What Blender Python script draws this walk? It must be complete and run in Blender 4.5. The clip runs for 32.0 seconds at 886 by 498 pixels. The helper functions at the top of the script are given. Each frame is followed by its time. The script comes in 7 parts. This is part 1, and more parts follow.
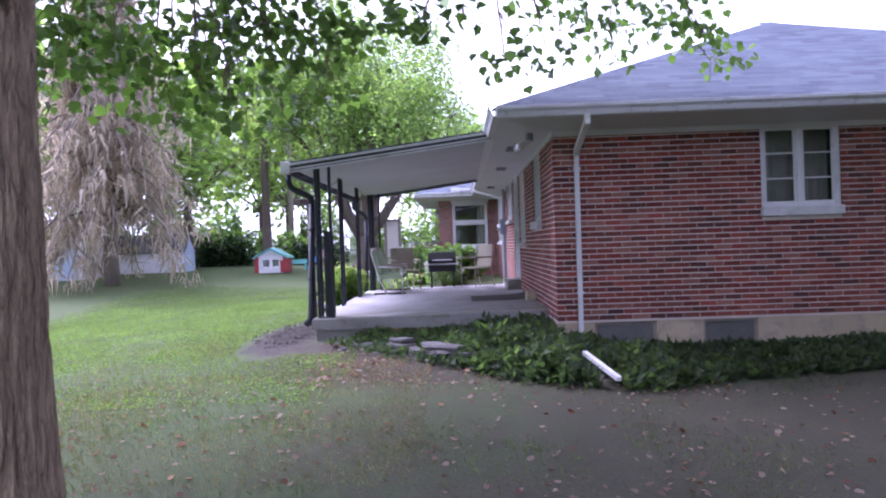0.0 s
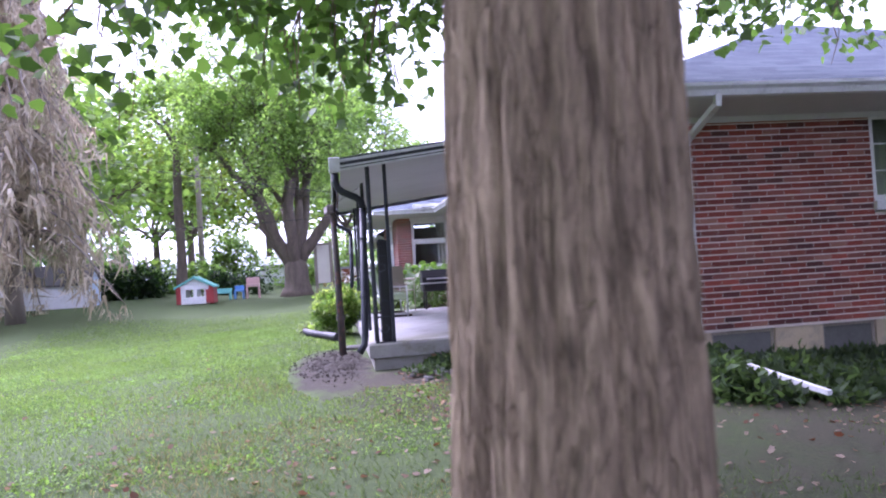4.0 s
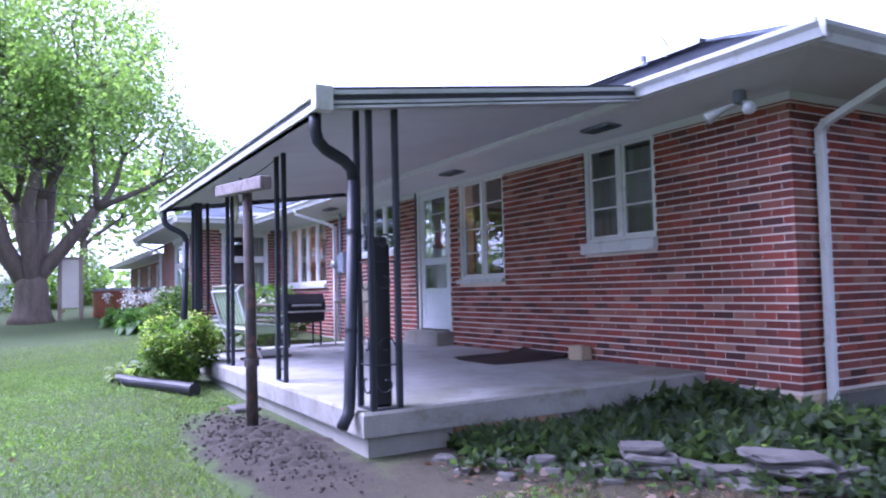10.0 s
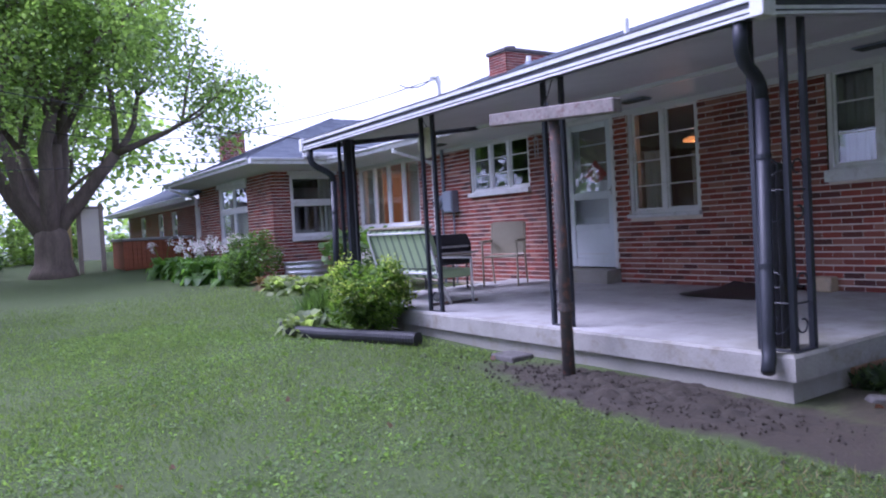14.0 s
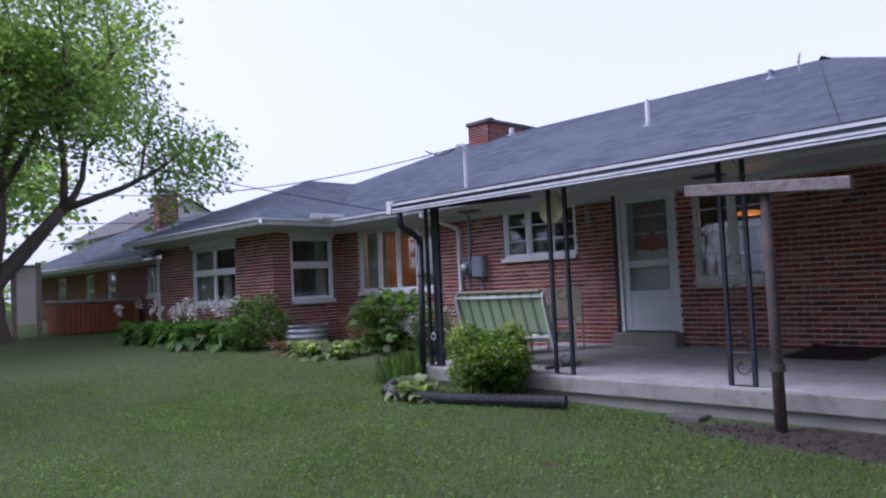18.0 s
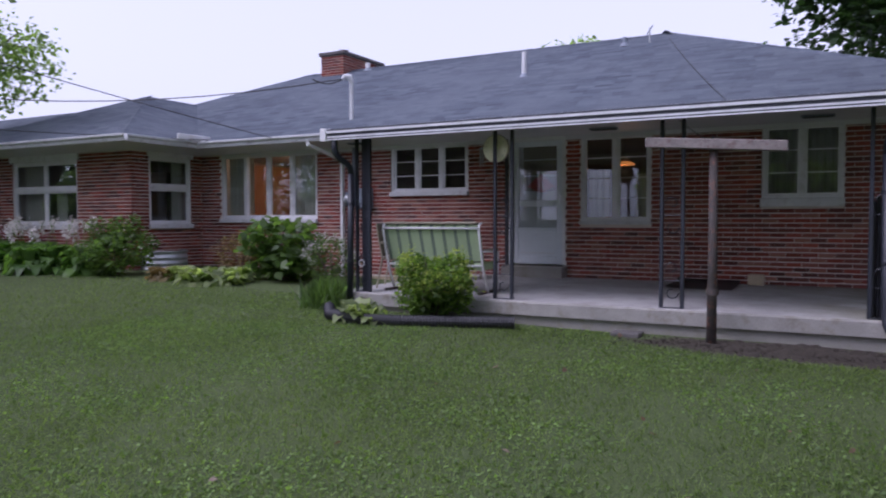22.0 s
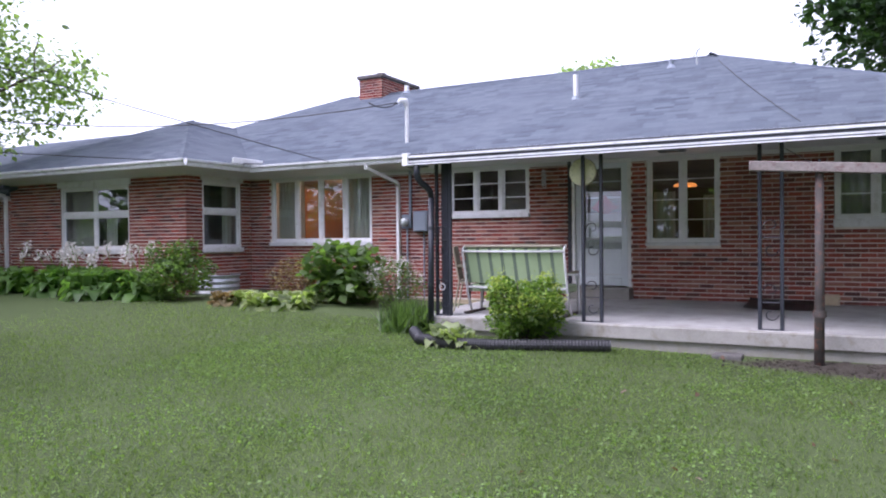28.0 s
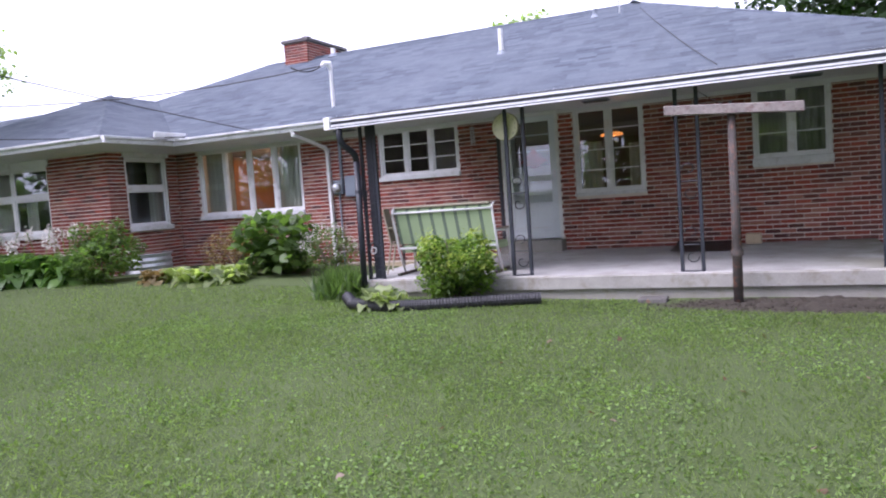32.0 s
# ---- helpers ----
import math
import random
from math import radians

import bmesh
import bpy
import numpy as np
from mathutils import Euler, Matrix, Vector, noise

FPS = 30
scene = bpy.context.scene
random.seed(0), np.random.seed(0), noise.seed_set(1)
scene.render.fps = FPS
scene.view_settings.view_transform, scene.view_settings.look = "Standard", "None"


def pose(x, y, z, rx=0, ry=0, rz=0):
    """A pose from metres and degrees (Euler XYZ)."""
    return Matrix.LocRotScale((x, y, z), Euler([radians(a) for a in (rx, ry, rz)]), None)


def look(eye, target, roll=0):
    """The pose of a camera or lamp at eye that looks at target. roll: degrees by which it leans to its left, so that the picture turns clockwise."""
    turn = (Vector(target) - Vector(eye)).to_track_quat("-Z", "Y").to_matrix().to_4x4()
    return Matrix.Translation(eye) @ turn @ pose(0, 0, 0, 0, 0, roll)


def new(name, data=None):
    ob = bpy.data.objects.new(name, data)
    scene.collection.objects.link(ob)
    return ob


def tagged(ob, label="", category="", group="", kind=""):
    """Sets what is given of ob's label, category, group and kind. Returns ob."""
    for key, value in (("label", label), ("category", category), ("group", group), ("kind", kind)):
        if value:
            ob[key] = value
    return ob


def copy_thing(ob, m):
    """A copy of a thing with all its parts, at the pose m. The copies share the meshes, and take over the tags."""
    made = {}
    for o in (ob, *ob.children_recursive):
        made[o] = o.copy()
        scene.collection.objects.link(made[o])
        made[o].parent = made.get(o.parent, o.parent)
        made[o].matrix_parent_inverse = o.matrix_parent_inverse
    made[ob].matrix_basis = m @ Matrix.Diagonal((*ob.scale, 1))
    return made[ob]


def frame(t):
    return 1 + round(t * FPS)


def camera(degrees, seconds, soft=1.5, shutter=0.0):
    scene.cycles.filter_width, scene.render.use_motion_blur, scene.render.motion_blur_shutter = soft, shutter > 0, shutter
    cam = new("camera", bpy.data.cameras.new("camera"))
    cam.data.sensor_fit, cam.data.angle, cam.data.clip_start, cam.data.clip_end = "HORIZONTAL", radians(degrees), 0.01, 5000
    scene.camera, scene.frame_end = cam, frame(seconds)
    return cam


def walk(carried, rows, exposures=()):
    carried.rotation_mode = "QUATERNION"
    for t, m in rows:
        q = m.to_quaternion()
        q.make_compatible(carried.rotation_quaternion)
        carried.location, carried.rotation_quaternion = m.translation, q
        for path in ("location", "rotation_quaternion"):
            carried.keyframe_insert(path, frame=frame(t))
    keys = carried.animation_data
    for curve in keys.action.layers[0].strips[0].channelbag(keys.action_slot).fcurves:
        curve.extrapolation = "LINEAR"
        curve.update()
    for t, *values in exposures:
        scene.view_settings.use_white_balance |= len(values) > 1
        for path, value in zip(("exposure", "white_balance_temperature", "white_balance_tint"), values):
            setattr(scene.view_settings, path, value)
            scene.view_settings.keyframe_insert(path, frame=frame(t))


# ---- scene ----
cam = camera(61.8, 32.0, soft=2.0, shutter=0.4)
PATH = [
    (0, (-1.177, -9.053, 1.330), (-1.220, -7.053, 1.320), -2.0),
    (0.5, (-1.404, -8.873, 1.305), (-1.464, -6.874, 1.329), -1.4),
    (1, (-1.667, -8.640, 1.298), (-1.631, -6.641, 1.281), -2.5),
    (1.5, (-1.99, -8.434, 1.265), (-1.661, -6.463, 1.202), -3.3),
    (2, (-2.267, -8.325, 1.254), (-2.018, -6.340, 1.267), -3.3),
    (2.5, (-2.535, -8.150, 1.242), (-2.384, -6.156, 1.196), -3.7),
    (3, (-2.870, -7.930, 1.220), (-2.597, -5.949, 1.176), -3.9),
    (3.5, (-3.230, -7.740, 1.235), (-2.971, -5.757, 1.242), -4.0),
    (5.5, (-4.175, -6.751, 1.083), (-3.686, -4.814, 1.186), -0.8),
    (6, (-4.317, -6.467, 1.107), (-3.817, -4.532, 1.188), 0.8),
    (6.5, (-4.425, -6.041, 1.143), (-3.674, -4.194, 1.288), -1.9),
    (7, (-4.567, -5.699, 1.135), (-3.814, -3.849, 1.236), -1.1),
    (7.5, (-4.713, -5.375, 1.134), (-3.966, -3.526, 1.288), 0.4),
    (8, (-4.833, -5.076, 1.141), (-4.032, -3.246, 1.237), -0.4),
    (8.5, (-4.944, -4.81, 1.154), (-4.084, -3.005, 1.115), -1.9),
    (9, (-4.936, -4.435, 1.146), (-4.079, -2.628, 1.176), 0.9),
    (9.5, (-5.011, -4.032, 1.175), (-4.194, -2.211, 1.305), -1.0),
    (10, (-5.124, -3.602, 1.194), (-4.145, -1.862, 1.304), -1.4),
    (10.5, (-5.247, -3.161, 1.194), (-4.383, -1.366, 1.373), 0.9),
    (11, (-5.464, -2.892, 1.214), (-4.833, -1.003, 1.402), -1.1),
    (11.5, (-5.792, -2.662, 1.242), (-5.049, -0.805, 1.280), -4.0),
    (12, (-6.079, -2.382, 1.235), (-5.211, -0.58, 1.257), -2.3),
    (12.5, (-6.335, -2.138, 1.253), (-5.363, -0.39, 1.263), -2.3),
    (13, (-6.668, -1.948, 1.262), (-5.543, -0.294, 1.238), -2.1),
    (13.5, (-7.028, -1.796, 1.262), (-5.985, -0.089, 1.222), -2.5),
    (14, (-7.346, -1.599, 1.277), (-6.243, 0.069, 1.221), -3.2),
    (14.5, (-7.693, -1.418, 1.274), (-6.582, 0.246, 1.302), -3.1),
    (16.5, (-8.922, -0.645, 1.389), (-7.728, 0.959, 1.361), -5.7),
    (17, (-9.155, -0.456, 1.416), (-8.027, 1.195, 1.403), -4.5),
    (17.5, (-9.356, -0.171, 1.410), (-8.126, 1.404, 1.497), -4.9),
    (18, (-9.585, 0.066, 1.403), (-8.203, 1.508, 1.505), -2.6),
    (18.5, (-9.851, 0.247, 1.389), (-8.458, 1.682, 1.374), -4.1),
    (19, (-10.103, 0.46, 1.374), (-8.703, 1.888, 1.387), -4.3),
    (19.5, (-10.373, 0.641, 1.380), (-8.986, 2.079, 1.470), -3.3),
    (20, (-10.687, 0.793, 1.382), (-9.319, 2.251, 1.385), -3.5),
    (20.5, (-10.941, 0.958, 1.383), (-9.615, 2.455, 1.419), -1.3),
    (21, (-11.08, 1.182, 1.381), (-9.671, 2.601, 1.422), -1.3),
    (21.5, (-11.165, 1.339, 1.369), (-9.543, 2.509, 1.332), 1.9),
    (22, (-11.239, 1.462, 1.365), (-9.479, 2.408, 1.283), -0.1),
    (22.5, (-11.268, 1.61, 1.375), (-9.448, 2.439, 1.352), 1.3),
    (23, (-11.269, 1.714, 1.374), (-9.393, 2.405, 1.327), 1.4),
    (23.5, (-11.236, 1.75, 1.344), (-9.278, 2.144, 1.246), -0.1),
    (24, (-11.27, 1.797, 1.329), (-9.281, 1.981, 1.224), -1.6),
    (24.5, (-11.303, 1.886, 1.338), (-9.307, 1.941, 1.232), -0.9),
    (25, (-11.299, 1.934, 1.358), (-9.313, 2.169, 1.348), -2.5),
    (25.5, (-11.356, 2.018, 1.397), (-9.394, 2.404, 1.347), -2.0),
    (26, (-11.523, 2.138, 1.444), (-9.634, 2.795, 1.447), -3.1),
    (26.4, (-11.616, 2.269, 1.472), (-9.785, 3.074, 1.481), -2.3),
    (26.5, (-11.629, 2.292, 1.473), (-9.814, 3.131, 1.483), -2.4),
    (28.5, (-11.798, 2.456, 1.423), (-10.03, 3.39, 1.384), -0.4),
    (29, (-11.759, 2.456, 1.428), (-9.964, 3.337, 1.374), -0.8),
    (29.5, (-11.71, 2.405, 1.432), (-9.902, 3.257, 1.360), -1.8),
    (30, (-11.693, 2.336, 1.425), (-9.88, 3.177, 1.337), -2.7),
    (30.5, (-11.666, 2.331, 1.425), (-9.868, 3.201, 1.307), -2.9),
    (31, (-11.658, 2.311, 1.422), (-9.855, 3.172, 1.328), -2.0),
    (31.5, (-11.649, 2.28, 1.416), (-9.844, 3.128, 1.270), -3.5),
    (32, (-11.64, 2.243, 1.406), (-9.818, 3.057, 1.268), -4.1),
]
walk(cam, [(t, look(eye, target, roll)) for t, eye, target, roll in PATH], exposures=[(0.0, 1.92, 5200, 46), (3.5, 2.12, 5270, 44), (6.0, 1.73, 5000, 51), (7.0, 1.17, 4950, 49), (8.0, 1.33, 4960, 47), (9.0, 1.97, 4880, 44), (10.0, 2.05, 4850, 44), (11.0, 2.07, 4850, 42), (12.0, 1.36, 4900, 41), (13.0, 1.2, 4980, 40), (14.0, 1.2, 5050, 40), (17.0, 0.78, 5250, 32), (18.0, 0.40, 5300, 34), (20.0, 0.38, 5350, 36), (21.0, 0.38, 5450, 34), (22.0, 0.28, 5500, 34), (23.0, 1.42, 5600, 31), (24.0, 1.9, 5700, 28), (25.0, 2.2, 5700, 29), (26.0, 2.3, 5700, 28), (29.0, 0.9, 5640, 29), (30.0, 1.13, 5660, 29), (31.0, 1.48, 5720, 30), (32.0, 1.4, 5720, 30)])

# ---- world and sun ----
SUN_EL, SUN_AZ = 52.0, 312.0      # degrees; azimuth clockwise from +y
world = bpy.data.worlds.new("sky")
scene.world = world
world.use_nodes = True
wn = world.node_tree.nodes
sky = wn.new("ShaderNodeTexSky")
sky.sky_type = "NISHITA"
sky.sun_disc = False
sky.sun_elevation, sky.sun_rotation = radians(SUN_EL), radians(SUN_AZ)
sky.air_density, sky.dust_density, sky.ozone_density = 1.0, 4.0, 0.6
wn["Background"].inputs["Strength"].default_value = 0.15
haze = wn.new("ShaderNodeHueSaturation")      # thin cloud pales the sky
haze.inputs["Saturation"].default_value = 0.28
world.node_tree.links.new(sky.outputs[0], haze.inputs["Color"])
cloud = wn.new("ShaderNodeMix")      # an even layer of cloud over the clear sky
cloud.data_type = "RGBA"
cloud.inputs[0].default_value = 0.6
cloud.inputs[7].default_value = (5.6, 5.75, 6.0, 1)
world.node_tree.links.new(haze.outputs[0], cloud.inputs[6])
world.node_tree.links.new(cloud.outputs[2], wn["Background"].inputs["Color"])
sun_data = bpy.data.lights.new("sun", "SUN")
sun_data.energy, sun_data.angle, sun_data.color = 1.45, radians(28), (1.0, 0.95, 0.88)
sun = new("sun", sun_data)
_a, _e = radians(SUN_AZ), radians(SUN_EL)
sun.matrix_world = look((0, 0, 0), (-math.sin(_a) * math.cos(_e), -math.cos(_a) * math.cos(_e), -math.sin(_e)))


# ---- materials ----
def material(name):
    m = bpy.data.materials.new(name)
    m.use_nodes = True
    nt = m.node_tree
    return m, nt, nt.nodes["Principled BSDF"]


def node(nt, kind, **values):
    n = nt.nodes.new(kind)
    for k, v in values.items():
        n.inputs[k].default_value = v
    return n


def coords(nt, scale=(1, 1, 1)):
    tc = nt.nodes.new("ShaderNodeNewGeometry")
    mp = nt.nodes.new("ShaderNodeMapping")
    mp.inputs["Scale"].default_value = scale
    nt.links.new(tc.outputs["Position"], mp.inputs["Vector"])
    return mp.outputs[0]


def noise_node(nt, vec, scale, detail=5.0, rough=0.6):
    n = node(nt, "ShaderNodeTexNoise", Scale=scale, Detail=detail, Roughness=rough)
    nt.links.new(vec, n.inputs["Vector"])
    return n.outputs["Fac"]


def ramp(nt, fac, stops):
    r = nt.nodes.new("ShaderNodeValToRGB")
    el = r.color_ramp.elements
    while len(el) < len(stops):
        el.new(0.5)
    for e, (p, c) in zip(el, stops):
        e.position, e.color = p, (*c, 1)
    nt.links.new(fac, r.inputs[0])
    return r.outputs[0]


def mix(nt, fac, a, b, mode="MIX"):
    n = nt.nodes.new("ShaderNodeMix")
    n.data_type, n.blend_type = "RGBA", mode
    for sock, v in ((n.inputs[0], fac), (n.inputs[6], a), (n.inputs[7], b)):
        if isinstance(v, (int, float)):
            sock.default_value = v
        elif isinstance(v, tuple):
            sock.default_value = (*v, 1)
        else:
            nt.links.new(v, sock)
    return n.outputs[2]


def bump(nt, bsdf, height, strength=0.4, distance=0.01):
    b = node(nt, "ShaderNodeBump", Strength=strength, Distance=distance)
    nt.links.new(height, b.inputs["Height"])
    nt.links.new(b.outputs[0], bsdf.inputs["Normal"])


def surface(name, colour, rough=0.7, metal=0.0, vary=0.25, grain=60.0, blotch=1.5, relief=0.3, dirt=None, stretch=(1, 1, 1)):
    """A plain surface with fine grain, broad blotches and a little relief."""
    m, nt, b = material(name)
    v = coords(nt, stretch)
    fine, broad = noise_node(nt, v, grain), noise_node(nt, v, blotch, 6.0, 0.65)
    dark = tuple(c * (1 - vary) for c in colour)
    light = tuple(min(1.0, c * (1 + vary * 0.6)) for c in colour)
    col = ramp(nt, broad, [(0.3, dark), (0.7, light)])
    col = mix(nt, 0.35, col, ramp(nt, fine, [(0.3, dark), (0.7, light)]))
    if dirt:
        mask = ramp(nt, noise_node(nt, v, blotch * 2.3, 8.0, 0.7), [(0.52, (0, 0, 0)), (0.72, (1, 1, 1))])
        col = mix(nt, mask, col, dirt)
    nt.links.new(col, b.inputs["Base Color"])
    b.inputs["Roughness"].default_value, b.inputs["Metallic"].default_value = rough, metal
    bump(nt, b, fine, relief, 0.004)
    return m


BRICKS = [(0.0, (0.29, 0.054, 0.038)), (0.18, (0.145, 0.029, 0.024)), (0.34, (0.36, 0.078, 0.052)), (0.48, (0.085, 0.026, 0.029)),
          (0.60, (0.26, 0.070, 0.052)), (0.74, (0.35, 0.160, 0.120)), (0.84, (0.24, 0.050, 0.038)), (0.92, (0.070, 0.024, 0.026)), (1.0, (0.30, 0.105, 0.080))]


def brick_material(name, island):
    m, nt, b = material(name)
    v = coords(nt)
    if island:
        r = nt.nodes.new("ShaderNodeNewGeometry").outputs["Random Per Island"]
    else:
        r = nt.nodes.new("ShaderNodeObjectInfo").outputs["Random"]
    col = ramp(nt, r, BRICKS)
    fine = noise_node(nt, v, 90.0)
    col = mix(nt, ramp(nt, fine, [(0.4, (0, 0, 0)), (0.8, (0.22, 0.22, 0.22))]), col, (0.34, 0.165, 0.13))
    stain = ramp(nt, noise_node(nt, v, 0.8, 6.0, 0.6), [(0.35, (0.72, 0.70, 0.70)), (0.65, (1, 1, 1))])
    col = mix(nt, 1.0, col, stain, "MULTIPLY")
    nt.links.new(col, b.inputs["Base Color"])
    b.inputs["Roughness"].default_value = 0.85
    bump(nt, b, fine, 0.5, 0.004)
    return m


BRICK, BRICKS_JOINED = brick_material("brick", False), brick_material("bricks_joined", True)
MORTAR = surface("mortar", (0.70, 0.62, 0.55), 0.95, vary=0.3, grain=150, blotch=2.0)
WHITE = surface("white_paint", (0.74, 0.74, 0.75), 0.45, vary=0.08, grain=40, blotch=3.0, relief=0.1, dirt=(0.55, 0.54, 0.52))
SOFFIT = surface("soffit_paint", (0.66, 0.66, 0.68), 0.6, vary=0.12, grain=30, blotch=1.2, relief=0.1)
# aged paint, greyed further to put shade under the patio cover
PANEL = surface("aged_dimmed_panel_paint", (0.53, 0.535, 0.55), 0.6, vary=0.15, grain=30, blotch=1.0, relief=0.1)
SILL = surface("painted_sill", (0.66, 0.66, 0.67), 0.6, vary=0.15, grain=50, blotch=4.0, relief=0.2, dirt=(0.45, 0.43, 0.42))
GUTTER = surface("gutter_paint", (0.70, 0.71, 0.74), 0.4, vary=0.12, grain=20, blotch=2.5, relief=0.1, dirt=(0.42, 0.42, 0.44))
DARKSTRIPE = surface("dark_trim_and_shadow", (0.035, 0.038, 0.05), 0.45, vary=0.3, grain=40)
IRON = surface("painted_iron", (0.022, 0.025, 0.036), 0.5, vary=0.35, grain=60, blotch=5.0, relief=0.3)


def concrete_material():
    m, nt, b = material("concrete")
    v = coords(nt)
    fine, broad = noise_node(nt, v, 80.0), noise_node(nt, v, 1.3, 6.0, 0.65)
    col = ramp(nt, broad, [(0.3, (0.25, 0.245, 0.24)), (0.7, (0.47, 0.462, 0.455))])
    col = mix(nt, 0.35, col, ramp(nt, fine, [(0.3, (0.24, 0.235, 0.228)), (0.7, (0.46, 0.45, 0.44))]))
    col = mix(nt, ramp(nt, noise_node(nt, v, 3.0, 8.0, 0.7), [(0.52, (0, 0, 0)), (0.74, (0.8, 0.8, 0.8))]), col, (0.21, 0.19, 0.155))
    sep = nt.nodes.new("ShaderNodeSeparateXYZ")
    nt.links.new(v, sep.inputs[0])
    south = nt.nodes.new("ShaderNodeMapRange")
    south.inputs["From Min"].default_value, south.inputs["From Max"].default_value = 2.6, 0.9
    nt.links.new(sep.outputs["Y"], south.inputs["Value"])
    stain = nt.nodes.new("ShaderNodeMath")
    stain.operation = "MULTIPLY"
    nt.links.new(south.outputs[0], stain.inputs[0])
    nt.links.new(ramp(nt, noise_node(nt, v, 1.1, 5.0, 0.6), [(0.36, (0, 0, 0)), (0.58, (0.85, 0.85, 0.85))]), stain.inputs[1])
    col = mix(nt, stain.outputs[0], col, (0.165, 0.160, 0.110))
    nt.links.new(col, b.inputs["Base Color"])
    b.inputs["Roughness"].default_value = 0.9
    bump(nt, b, fine, 0.5, 0.004)
    return m


CONCRETE = concrete_material()
SLAB_EDGE = surface("stained_slab_edge", (0.31, 0.298, 0.275), 0.9, vary=0.35, grain=60, blotch=2.2, relief=0.5, dirt=(0.17, 0.145, 0.10))
EDGE_CONCRETE = surface("edge_concrete", (0.27, 0.258, 0.232), 0.9, vary=0.25, grain=60, blotch=1.8, relief=0.5, dirt=(0.21, 0.19, 0.14))
FOUNDATION = surface("foundation_paint", (0.52, 0.42, 0.29), 0.85, vary=0.2, grain=60, blotch=2.2, relief=0.4, dirt=(0.30, 0.26, 0.22))
DOORPAINT = surface("door_paint", (0.66, 0.70, 0.74), 0.4, vary=0.08, grain=20, blotch=2.0, relief=0.08)
RUSTWOOD = surface("rusted_steel", (0.072, 0.061, 0.057), 0.85, vary=0.4, grain=50, blotch=5.0, relief=0.6, dirt=(0.24, 0.10, 0.06))
PEELING = surface("peeling_paint", (0.235, 0.205, 0.195), 0.85, vary=0.5, grain=40, blotch=8.0, relief=0.6, dirt=(0.105, 0.036, 0.030))


def bark_material(name, dark, light, depth):
    """Long upright plates with narrow dark furrows between them."""
    m, nt, b = material(name)
    sway = nt.nodes.new("ShaderNodeVectorMath")
    sway.operation = "MULTIPLY_ADD"
    wn_ = node(nt, "ShaderNodeTexNoise", Scale=2.6, Detail=2.0)
    nt.links.new(coords(nt), wn_.inputs["Vector"])
    nt.links.new(wn_.outputs["Color"], sway.inputs[0])
    sway.inputs[1].default_value = (0.06, 0.06, 0.02)
    nt.links.new(coords(nt, (1, 1, 0.13)), sway.inputs[2])
    ridge = None
    for scale, weight in ((24.0, 0.6), (52.0, 0.4)):      # ridged noise: thin winding furrows
        n = noise_node(nt, sway.outputs[0], scale, 3.0, 0.55)
        off = nt.nodes.new("ShaderNodeMath")
        off.operation = "SUBTRACT"
        off.inputs[1].default_value = 0.5
        nt.links.new(n, off.inputs[0])
        away = nt.nodes.new("ShaderNodeMath")
        away.operation = "ABSOLUTE"
        nt.links.new(off.outputs[0], away.inputs[0])
        one = ramp(nt, away.outputs[0], [(0.0, (0, 0, 0)), (0.05, (0.62, 0.62, 0.62)), (0.16, (1, 1, 1))])
        ridge = one if ridge is None else mix(nt, weight, ridge, one)
    plate = ridge
    fine = noise_node(nt, coords(nt, (1, 1, 0.25)), 85.0, 6.0, 0.7)
    broad = noise_node(nt, coords(nt), 4.0, 4.0)
    tone = mix(nt, ramp(nt, broad, [(0.35, (0, 0, 0)), (0.7, (1, 1, 1))]), tuple(0.62 * c for c in light), light)
    tone = mix(nt, 0.45, tone, ramp(nt, fine, [(0.32, dark), (0.72, tuple(1.15 * c for c in light))]))
    nt.links.new(mix(nt, plate, dark, tone), b.inputs["Base Color"])
    b.inputs["Roughness"].default_value = 0.95
    bump(nt, b, mix(nt, 0.25, plate, fine), 1.0, depth)
    return m


BARK_TRUNK = bark_material("furrowed_bark", (0.135, 0.096, 0.060), (0.44, 0.335, 0.215), 0.020)
BARK = surface("bark", (0.165, 0.130, 0.105), 0.95, vary=0.5, grain=26, blotch=5.0, relief=1.0, stretch=(1, 1, 0.16))
STONE = surface("garden_stone", (0.125, 0.117, 0.112), 0.9, vary=0.5, grain=40, blotch=6.0, relief=0.7, dirt=(0.08, 0.075, 0.06))
SOIL = surface("soil", (0.044, 0.036, 0.027), 0.98, vary=0.5, grain=45, blotch=7.0, relief=1.0)
RUBBER = surface("black_plastic", (0.018, 0.018, 0.022), 0.5, vary=0.3, grain=30, relief=0.2)
GREYBOX = surface("grey_metal", (0.22, 0.25, 0.30), 0.5, metal=0.2, vary=0.15, grain=40)
DUSTY = surface("dusty_pane", (0.15, 0.145, 0.135), 0.6, vary=0.3, grain=30, blotch=3.0)
GALV = surface("galvanised_steel", (0.50, 0.52, 0.54), 0.45, metal=0.5, vary=0.25, grain=30, blotch=8.0)
CHROME = surface("bright_metal", (0.65, 0.65, 0.67), 0.3, metal=0.9, vary=0.1)
TUBWOOD = surface("tub_wood", (0.27, 0.085, 0.035), 0.6, vary=0.3, grain=20, blotch=3.0, stretch=(1, 1, 6))
OLDWOOD = surface("weathered_wood", (0.33, 0.28, 0.23), 0.85, vary=0.3, grain=30, blotch=3.0, stretch=(6, 6, 1))
CANVAS = surface("tan_mesh_fabric", (0.36, 0.33, 0.25), 0.85, vary=0.15, grain=120, blotch=5.0)
